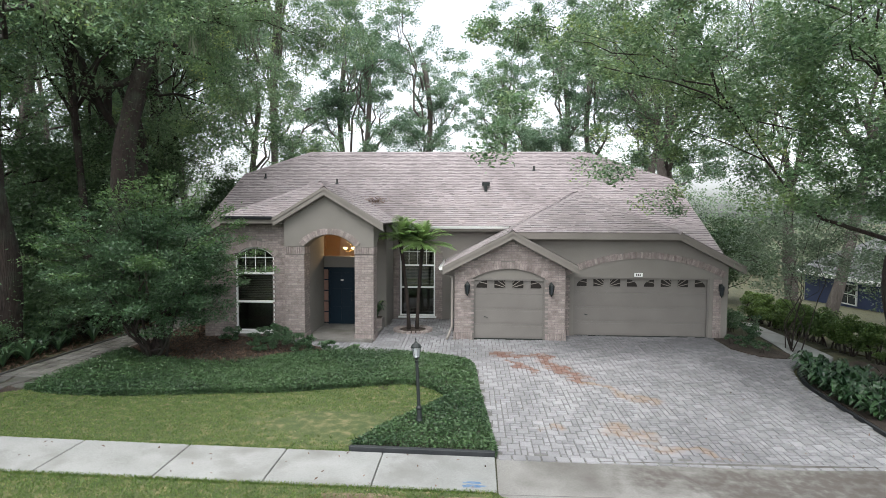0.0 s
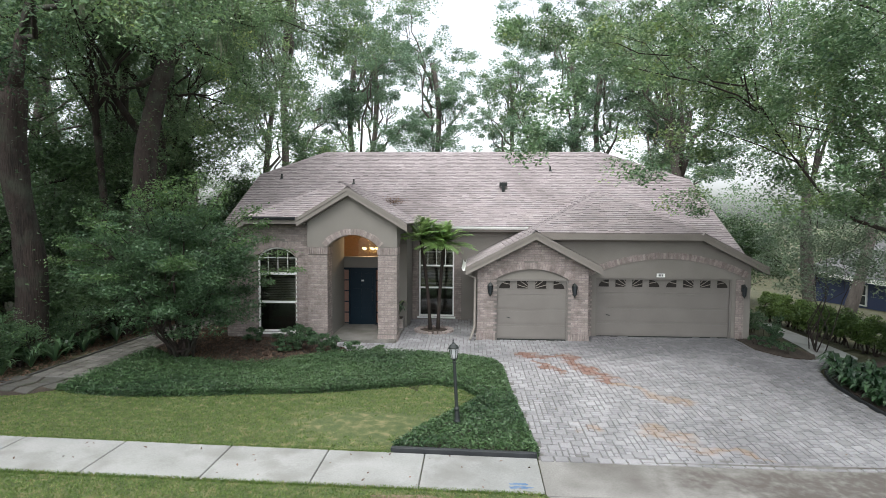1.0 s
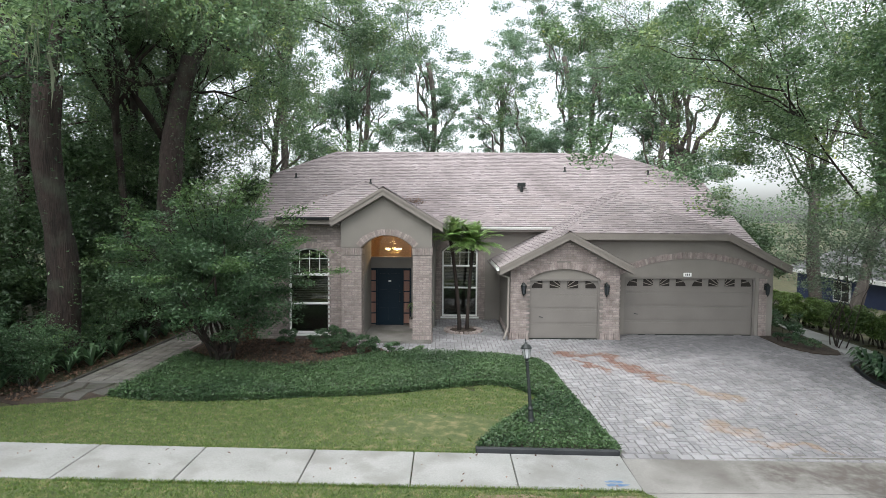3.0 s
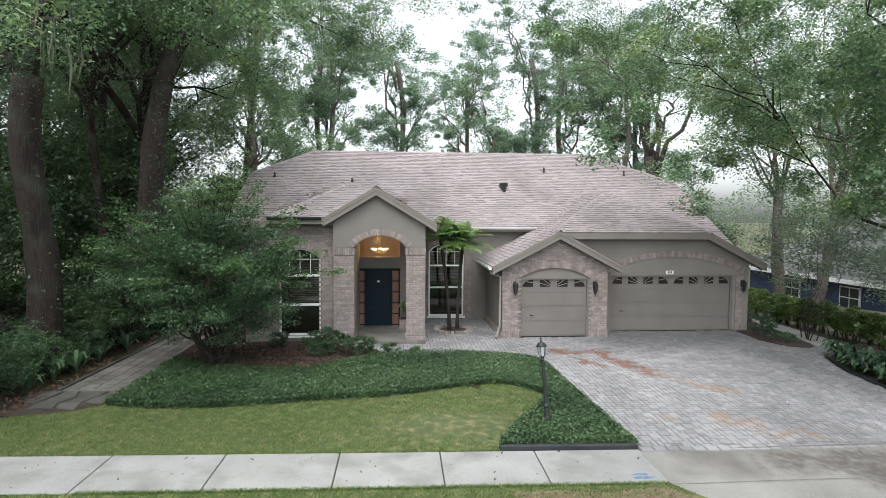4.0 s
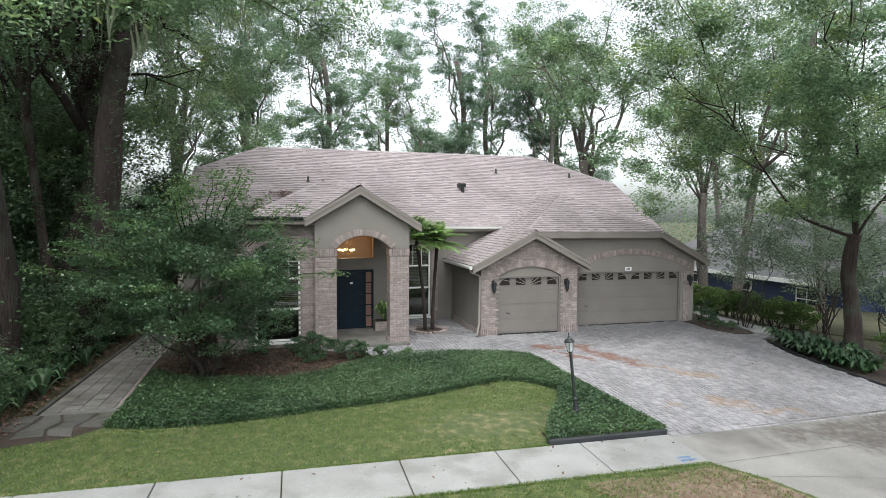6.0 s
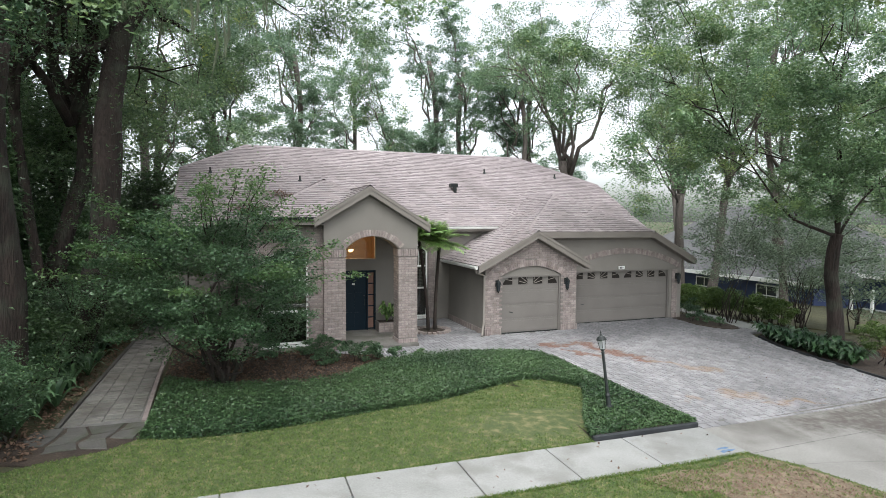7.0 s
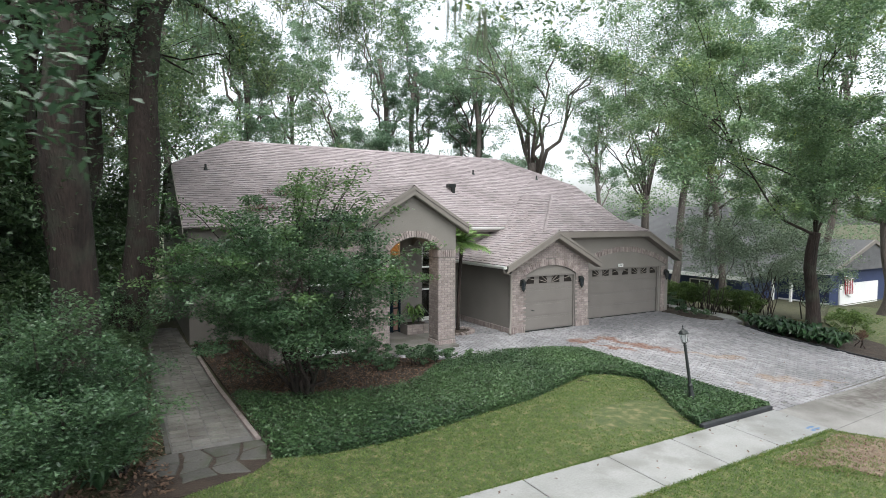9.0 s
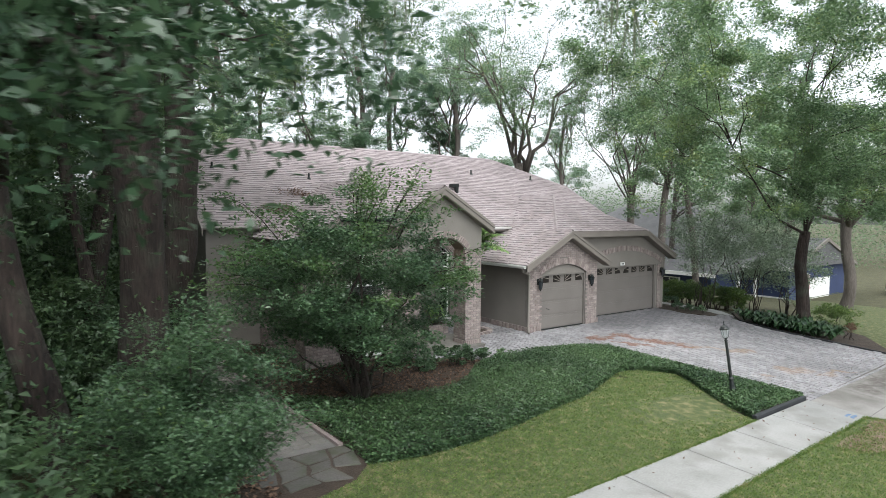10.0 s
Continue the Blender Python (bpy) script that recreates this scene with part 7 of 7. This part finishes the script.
def planter_box(x, y):
    ob = thing("brick_planter", (x, y, 0.09), "low brick planter with green plants beside the front door", "planter")
    bm = bmesh.new()
    box(bm, -0.42, 0.42, -0.3, 0.3, 0.0, 0.34)
    box_ = part("box", chamfer(bm, 0.01), M_MORTAR, ob, world=False)
    for r in range(4):
        for k in range(4):
            bm = bmesh.new()
            box(bm, -0.42 + 0.21 * k + 0.005, -0.42 + 0.21 * k + 0.2, -0.312, -0.29, 0.01 + 0.083 * r, 0.08 + 0.083 * r)
            part("brick", bm, M_BRICK, box_, world=False)
    bm = bmesh.new()
    box(bm, -0.36, 0.36, -0.24, 0.24, 0.3, 0.345)
    part("soil", bm, M_SOIL, ob, world=False)
    return ob


planter_box(-3.78, 20.46)
clump_of_blades("potted_plant", (-3.85, 20.42, 0.42), 30, 0.75, 0.09, M_PALM, 131, "green leafy plant in the brick planter", "plant", 0.8)
clump_of_blades("potted_plant", (-3.6, 20.5, 0.42), 20, 0.6, 0.08, M_BROAD, 132, "dark leafy plant in the brick planter", "plant", 0.9)
for k, (x, y, s) in enumerate(((-5.55, 16.75, 0.5), (-5.0, 16.75, 0.42), (-4.5, 16.9, 0.3), (-6.1, 17.0, 0.5), (-3.75, 16.95, 0.22), (-6.9, 17.7, 0.42), (-8.0, 17.9, 0.4), (-6.6, 16.7, 0.32), (-6.45, 17.9, 0.5))):
    shrub("border_shrub", (x, y, ground_z(x, y)), (s, s * 0.8, s * 1.3), 140 + k, int(2600 * s), 0.07, M_LEAF_SHRUB if k != 4 else M_LEAF_DARK, "small green border shrub by the entry walk", stems=5, clumps=14, trunk=0.012)
for k, (x, y, s) in enumerate(((8.75, 18.4, 0.35), (9.05, 17.9, 0.3), (8.6, 18.9, 0.3))):
    shrub("border_shrub", (x, y, ground_z(x, y)), (s, s, s * 1.2), 160 + k, 700, 0.06, M_LEAF_SHRUB, "small shrub in the bed beside the garage", stems=5, clumps=12, trunk=0.01)
slab([(8.3, 19.75), (8.3, 18.3), (8.75, 17.55), (9.2, 17.4), (9.75, 17.55), (10.05, 18.1), (9.6, 19.0), (9.4, 22.0), (8.8, 22.0)], 0.03, 0.1, "garage_bed", M_SOIL, label="small brown mulch bed beside the garage", category="soil")
slab([(8.78, 10.8), (8.9, 15.0), (9.4, 16.4), (10.2, 16.9), (12.2, 18.2), (13.6, 17.2), (14.5, 15.5), (13.0, 13.0), (9.6, 11.2)], 0.01, 0.1, "driveway_bed", M_SOIL, label="dark soil bed beside the driveway", category="soil")
slab([(-2.4, 8.5), (-1.6, 8.62), (-0.9, 8.55), (0.0, 8.72), (0.35, 8.72), (0.9, 8.1), (1.2, 7.5), (1.5, 6.8), (1.1, 6.9), (0.6, 6.5), (0.1, 7.0), (-0.5, 6.8), (-0.8, 7.4), (-1.3, 7.3), (-1.5, 7.9), (-2.1, 8.0)], 0.022, 0.03, "bare_patch", M_DRYSOIL, label="bare dry soil corner of the verge", category="soil")
# the side lawn takes the dark woodland soil, which paints its shade
slab([(9.6, 19.3), (10.1, 18.25), (12.5, 20.0), (13.1, 19.2), (17, 17.1), (30, 23.1), (30, 34), (12, 36), (9.2, 30)], -0.02, 0.05, "side_ground", M_WOODSFLOOR, label="side lawn between the houses, coloured dark for shade", category="ground")

slab([(10.0, 18.05), (10.9, 24.0), (11.75, 24.0), (11.5, 18.3), (10.4, 17.1)], 0.02, 0.1, "side_walk", M_CONCRETE, label="narrow plain concrete walk beside the garage", category="walk")
for k, (x, y, s) in enumerate(((9.55, 19.6, 0.4), (9.9, 20.5, 0.5), (9.6, 21.3, 0.5), (10.1, 22.2, 0.55), (9.8, 23.3, 0.6), (9.35, 22.4, 0.6))):
    shrub("border_shrub", (x, y, ground_z(x, y)), (s, s, s * 1.5), 180 + k, 1300, 0.07, M_LEAF_SHRUB, "dark green shrub in the bed along the garage", stems=5, clumps=14, trunk=0.012)

# ---------------------------------------------------------------- litter and marks
rng = np.random.default_rng(41)
x = rng.uniform(-12, 0.3, 38)
y = np.array([rng.uniform(WALK_FRONT(a) + 0.05, WALK_BACK(a) - 0.05) for a in x])
z = np.array([ground_z(a, b) + 0.045 for a, b in zip(x, y)])
quads("fallen_leaves", leaf_quads(rng, np.stack([x, y, z], 1), 0.07, slim=0.45, up=3.0), M_DRY, None, "scattered dry leaves on the sidewalk", "leaves")
x, y = scatter(rng, [(0.6, 10.6), (8.5, 10.9), (8.2, 18.5), (-0.5, 18.7), (-2.0, 17.0), (0.2, 15.5)], 90)
z = np.array([ground_z(a, b) + 0.04 for a, b in zip(x, y)])
quads("fallen_leaves", leaf_quads(rng, np.stack([x, y, z], 1), 0.06, slim=0.45, up=3.0), M_DRY, None, "scattered dry leaves on the driveway", "leaves")
mark = thing("paint_mark", (0.05, 9.1, ground_z(0.05, 9.1)), "faded blue utility paint strokes on the sidewalk", "paint mark")
for k in range(7):
    a, b = -0.05 + 0.07 * (k % 4) - 0.1, 9.0 + 0.12 * (k // 4) + 0.03 * (k % 2)
    bm = bmesh.new()
    z0 = ground_z(a, b)
    w = rng.uniform(0.02, 0.05)
    vs = [bm.verts.new((a + u, b + v, ground_z(a + u, b + v) + 0.041)) for u, v in ((0, -w), (rng.uniform(0.1, 0.22), -w + 0.02), (rng.uniform(0.1, 0.2), w), (-0.02, w * 0.8))]
    bm.faces.new(vs)
    part("stroke", bm, M_PAINTMARK, mark)


def ground_line(name, pts, width, label):
    """A crack or joint on the apron: a narrow dark strip that follows it."""
    bm = bmesh.new()
    P = [Vector(p) for p in smooth_line(pts, 0.2)]
    prev = None
    for i, p in enumerate(P):
        d = (P[min(i + 1, len(P) - 1)] - P[max(i - 1, 0)]).normalized()
        s_ = Vector((-d.y, d.x)) * width * (0.5 + 0.25 * math.sin(i * 2.3))
        ring = [bm.verts.new((*(p + s_ * k), ground_z(*p) + 0.009)) for k in (-1, 1)]
        if prev:
            bm.faces.new((prev[0], ring[0], ring[1], prev[1]))
        prev = ring
    return tagged(link_mesh(name, bm, M_JOINT), label, "crack", "", "structure")


ground_line("apron_joint", [(0.43, 8.86), (3.0, 9.05), (6.0, 9.22), (9.25, 9.4)], 0.022, "dark joint across the concrete apron")
ground_line("apron_crack", [(3.55, 10.35), (3.7, 9.9), (3.95, 9.55), (4.02, 9.1), (4.3, 8.6), (4.35, 8.0)], 0.014, "thin dark crack in the concrete apron")
ground_line("apron_crack", [(0.8, 8.3), (2.2, 8.1), (4.0, 7.7), (6.5, 7.5)], 0.012, "thin dark crack in the concrete apron")


def pickup(x, y, z, turn):
    """A parked pickup truck, nose along +x."""
    ob = thing("parked_pickup", (x, y, z), "dark teal pickup truck parked on the far driveway", "truck")
    ob.rotation_euler = (0, 0, radians(turn))
    bm = bmesh.new()
    prism(bm, [(-2.7, 0.5), (2.7, 0.5), (2.75, 0.95), (2.6, 1.15), (1.25, 1.2), (-2.7, 1.2)], "y", -0.95, 0.95)
    body = part("body", chamfer(fix(bm), 0.06, 2), M_CARPAINT, ob, world=False)
    bm = bmesh.new()
    prism(bm, [(1.3, 1.18), (0.7, 1.82), (-1.0, 1.85), (-1.25, 1.18)], "y", -0.82, 0.82)
    part("cab", chamfer(fix(bm), 0.08, 2), M_CARPAINT, ob, world=False)
    for s in (-1, 1):
        bm = bmesh.new()
        prism(bm, [(1.05, 1.24), (0.6, 1.72), (-0.85, 1.75), (-1.05, 1.24)], "y", s * 0.825 - 0.01, s * 0.825 + 0.01)
        part("side_window", fix(bm), M_GLASS, ob, world=False)
        bm = bmesh.new()
        box(bm, -2.76, -2.66, s * 0.82 - 0.09, s * 0.82 + 0.09, 0.8, 1.15)
        part("tail_light", chamfer(bm, 0.02), M_RED, body, "red tail light", world=False)
        for wx in (-1.7, 1.75):
            bm = bmesh.new()
            tube(bm, [(wx, s * 0.98, 0.4), (wx, s * 0.96, 0.4), (wx, s * 0.76, 0.4), (wx, s * 0.74, 0.4)], [0.34, 0.4, 0.4, 0.34], 20)
            wheel = part("wheel", bm, M_TYRE, ob, "black rubber tyre", world=False, smooth=True)
            bm = bmesh.new()
            tube(bm, [(wx, s * 1.0, 0.4), (wx, s * 0.97, 0.4)], [0.2, 0.22], 16)
            part("rim", bm, M_GUTTER, wheel, world=False)
    bm = bmesh.new()
    box(bm, -1.29, -1.2, -0.68, 0.68, 1.28, 1.72)
    part("rear_window", chamfer(bm, 0.01), M_GLASS, ob, world=False)
    bm = bmesh.new()
    box(bm, -2.82, -2.68, -0.9, 0.9, 0.48, 0.66)
    part("bumper", chamfer(bm, 0.03), M_GUTTER, ob, world=False)
    return ob


pickup(48.0, 21.3, -2.5, 8)

# ---------------------------------------------------------------- paving pieces
def side_x(line, y):
    for (x0, y0), (x1, y1) in zip(line, line[1:]):
        if min(y0, y1) <= y <= max(y0, y1) and y0 != y1:
            return x0 + (x1 - x0) * (y - y0) / (y1 - y0)
    return None


DRIVE = DRIVE_LEFT + [(-6.2, 18.4), (-5.9, 20.75), (-3.3, 20.75), (-3.3, 22.55), (-0.66, 22.55), (-0.66, 18.95), (3.05, 18.95), (3.05, 19.8), (8.3, 19.8), (8.3, 18.3), (8.75, 17.55), (9.2, 17.4), (9.75, 17.55), (10.05, 18.1), (10.4, 17.15)] + DRIVE_RIGHT[::-1]
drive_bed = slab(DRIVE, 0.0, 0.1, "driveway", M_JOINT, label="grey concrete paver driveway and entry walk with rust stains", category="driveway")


def paver_mesh(w, l, material, h=0.05):
    bm = bmesh.new()
    c = 0.012
    lo = [bm.verts.new((x, y, 0)) for x, y in ((-w / 2, -l / 2), (w / 2, -l / 2), (w / 2, l / 2), (-w / 2, l / 2))]
    hi = [bm.verts.new((x, y, h)) for x, y in ((-w / 2 + c, -l / 2 + c), (w / 2 - c, -l / 2 + c), (w / 2 - c, l / 2 - c), (-w / 2 + c, l / 2 - c))]
    bm.faces.new(hi)
    for i in range(4):
        bm.faces.new((lo[i], lo[(i + 1) % 4], hi[(i + 1) % 4], hi[i]))
    me = bpy.data.meshes.new("paver")
    bm.to_mesh(me)
    bm.free()
    me.materials.append(material)
    return me


A_, B_ = 0.245, 0.125                            # a large and a small stone, turned round one another
PAVER_ME = {(w, l): paver_mesh(w - 0.006, l - 0.006, M_PAVER) for w, l in ((A_, A_), (B_, B_), (A_, A_ / 2), (A_ / 2, A_), (0.21, 0.26))}
bulk = bmesh.new()


def tilt(x, y):
    e = 0.05
    n = Vector((ground_z(x - e, y) - ground_z(x + e, y), ground_z(x, y - e) - ground_z(x, y + e), 2 * e)).normalized()
    return Vector((0, 0, 1)).rotation_difference(n).to_matrix().to_4x4()


def lay_paver(x, y, size, angle, parent, single):
    m = Matrix.Translation((x, y, ground_z(x, y) - 0.028 + random.uniform(-0.003, 0.003))) @ tilt(x, y) @ pose(0, 0, 0, 0, 0, angle + random.uniform(-1.8, 1.8))
    if single:
        o = new("paver", PAVER_ME[size])
        o.parent = parent
        o.matrix_basis = m
    else:
        bm = bulk
        vs = [bm.verts.new(m @ v.co) for v in PAVER_ME[size].vertices]
        for p in PAVER_ME[size].polygons:
            bm.faces.new([vs[i] for i in p.vertices])


count = 0
spots = []
for i in range(-60, 110):
    for j in range(-60, 110):
        px, py = 2.0 + A_ * i - B_ * j, 14.0 + B_ * i + A_ * j
        if not (-6.5 < px < 13.3 and 9.9 < py < 22.8):
            continue
        split = random.random()
        if split < 0.4:
            spots.append((px + A_ / 2, py + A_ / 2, (A_, A_)))
        elif split < 0.75:
            spots += [(px + A_ / 2, py + A_ / 4, (A_, A_ / 2)), (px + A_ / 2, py + A_ * 0.75, (A_, A_ / 2))]
        else:
            spots += [(px + A_ / 4, py + A_ / 2, (A_ / 2, A_)), (px + A_ * 0.75, py + A_ / 2, (A_ / 2, A_))]
        spots.append((px + A_ + B_ / 2, py + B_ / 2, (B_, B_)))
for x, y, size in spots:
    if inside(DRIVE, [x - 0.06, x + 0.06, x, x], [y, y, y - 0.06, y + 0.06]).all() and y > 10.28 + 0.052 * (x - 0.46):
        one = 0.5 < x < 4.2 and 10.2 < y < 13.6 and count < 300
        count += one
        lay_paver(x, y, size, 0, drive_bed, one)
for i in range(int(8.2 / 0.27)):                      # border course along the apron
    bx = 0.6 + 0.27 * i
    lay_paver(bx, 10.18 + 0.052 * (bx - 0.46), (0.21, 0.26), 90 + 3, drive_bed, False)
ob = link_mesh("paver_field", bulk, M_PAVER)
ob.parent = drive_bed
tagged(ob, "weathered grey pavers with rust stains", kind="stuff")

PATH = [(-10.68, 13.4), (-12.06, 13.4), (-12.1, 18.0), (-12.08, 26.0), (-11.2, 26.0), (-10.92, 22.0), (-10.84, 17.2)]
path_bed = slab(PATH, 0.0, 0.1, "side_path", M_JOINT, label="narrow path of long grey pavers along the woods", category="path")
PLANK = {k: paver_mesh(0.315, k - 0.01, M_PATH) for k in (0.2, 0.24, 0.17)}
for c in range(4):                                    # four lengths side by side, joints out of step
    yy = 13.45 + 0.07 * c
    while yy < 25.5:
        h = random.choice((0.2, 0.24, 0.17))
        yc = yy + h / 2
        left = -12.04 + 0.02 * math.sin(yc * 1.7)
        right = -10.72 - (yc - 13.4) * 0.034 if yc < 18 else -10.88 - (yc - 18) * 0.02
        xx = left + (right - left) * (c + 0.5) / 4 + random.uniform(-0.008, 0.008)
        o = new("paver", PLANK[h])
        o.parent = path_bed
        o.matrix_basis = Matrix.Translation((xx, yc, ground_z(xx, yc) - 0.03 + random.uniform(-0.005, 0.005))) @ tilt(xx, yc) @ pose(0, 0, 0, 0, 0, random.uniform(-1.5, 1.5)) @ Matrix.Diagonal(((right - left) / 4 / 0.325, 1, 1, 1))
        yy += h

flag_bed = slab([(-10.5, 13.35), (-10.4, 12.3), (-10.9, 11.9), (-12.0, 11.6), (-12.9, 11.9), (-12.6, 13.0), (-12.1, 13.35)], 0.012, 0.1, "flagstone_landing", M_SOIL, label="irregular mossy grey flagstones at the path's foot", category="paving")
rng = np.random.default_rng(3)
corner = {}
for i in range(5):
    for j in range(4):
        fx, fy = i / 4, j / 3
        x_ = -12.45 + 1.95 * fx + 0.25 * (1 - fy) * (0.3 - fx)
        y_ = 11.95 + 1.38 * fy + 0.12 * fx * (1 - fy)
        corner[i, j] = Vector((x_ + rng.uniform(-0.13, 0.13), y_ + (rng.uniform(-0.12, 0.12) if j < 3 else 0)))
for i in range(4):
    for j in range(3):
        if (i, j) in ((0, 0), (3, 0)):
            continue
        ring = [corner[i, j], (corner[i, j] + corner[i + 1, j]) / 2 + Vector((0, rng.uniform(-0.04, 0.04))), corner[i + 1, j], corner[i + 1, j + 1], corner[i, j + 1], (corner[i, j] + corner[i, j + 1]) / 2 + Vector((rng.uniform(-0.04, 0.04), 0))]
        mid = sum(ring, Vector((0, 0))) / len(ring)
        pts = [tuple(mid + (p - mid) * (1 - 0.035 / max(0.1, (p - mid).length))) for p in ring]
        bm = bmesh.new()
        z = ground_z(*mid)
        prism(bm, pts, "z", z - 0.03, z + 0.026 + rng.uniform(-0.004, 0.008))
        o = link_mesh("flagstone", chamfer(fix(bm), 0.012), M_FLAG)
        o.parent = flag_bed

# sidewalk panels, each its own slab with an open joint
walk_bed = thing("sidewalk", (-4.0, 9.3, ground_z(-4, 9.3)), "pale concrete sidewalk of square panels", "sidewalk", "", "structure")
joints = [0.42, -1.66, -3.44, -5.25, -7.22, -9.1] + [-9.1 - 1.85 * k for k in range(1, 11)]
for b, a in zip(joints, joints[1:]):
    bm = bmesh.new()
    g = 0.010
    pts = [(a + g, WALK_FRONT(a)), (b - g, WALK_FRONT(b)), (b - g, WALK_BACK(b)), (a + g, WALK_BACK(a))]
    hi = [bm.verts.new((p[0], p[1], ground_z(*p) + 0.035)) for p in pts]
    lo = [bm.verts.new((p[0], p[1], ground_z(*p) - 0.08)) for p in pts]
    bm.faces.new(hi)
    for i in range(4):
        bm.faces.new((hi[(i + 1) % 4], hi[i], lo[i], lo[(i + 1) % 4]))
    part("panel", chamfer(fix(bm), 0.008), M_CONCRETE, walk_bed)

# ---------------------------------------------------------------- bricks
part("arch_bricks", fix(ring_bm), M_BRICK, HOUSE, "upright arch bricks")["kind"] = "stuff"


def brick_corners(c, along, out, hw, hh, proud):
    up = Vector((0, 0, 1))
    f, bk = c + out * proud, c
    s = 0.004
    return ([bk - along * hw - up * hh, bk + along * hw - up * hh, bk + along * hw + up * hh, bk - along * hw + up * hh],
            [f - along * (hw - s) - up * (hh - s), f + along * (hw - s) - up * (hh - s), f + along * (hw - s) + up * (hh - s), f - along * (hw - s) + up * (hh - s)])


singles = single_bricks[:300]
brick_boxes.extend(single_bricks[300:])
verts, faces = [], []
off = HOUSE.location
for b in brick_boxes:
    lo, hi = brick_corners(*b)
    k = len(verts)
    verts.extend(tuple(p - off) for p in lo + hi)
    faces.append((k + 4, k + 5, k + 6, k + 7))
    faces.extend((k + i, k + (i + 1) % 4, k + 4 + (i + 1) % 4, k + 4 + i) for i in range(4))
me = bpy.data.meshes.new("brickwork")
me.from_pydata(verts, [], faces)
me.materials.append(M_BRICK)
ob = new("brickwork", me)
ob.parent = HOUSE
tagged(ob, "pale pinkish-grey bricks", kind="stuff")
pier = next(o for o in HOUSE.children if o.name.startswith("porch_pier.001"))
lo, hi = brick_corners(Vector(), Vector((1, 0, 0)), Vector((0, -1, 0)), BRICK_W / 2, BRICK_H / 2, 0.009)
me = bpy.data.meshes.new("brick")
me.from_pydata([tuple(p) for p in lo + hi], [], [(4, 5, 6, 7)] + [(i, (i + 1) % 4, 4 + (i + 1) % 4, 4 + i) for i in range(4)])
me.materials.append(M_BRICK)
for c, along, out, hw, hh, proud in singles:
    o = new("brick", me)
    o.parent = pier
    o.matrix_basis = Matrix.Translation(c - off) @ Matrix.Rotation(math.atan2(along.y, along.x), 4, "Z")
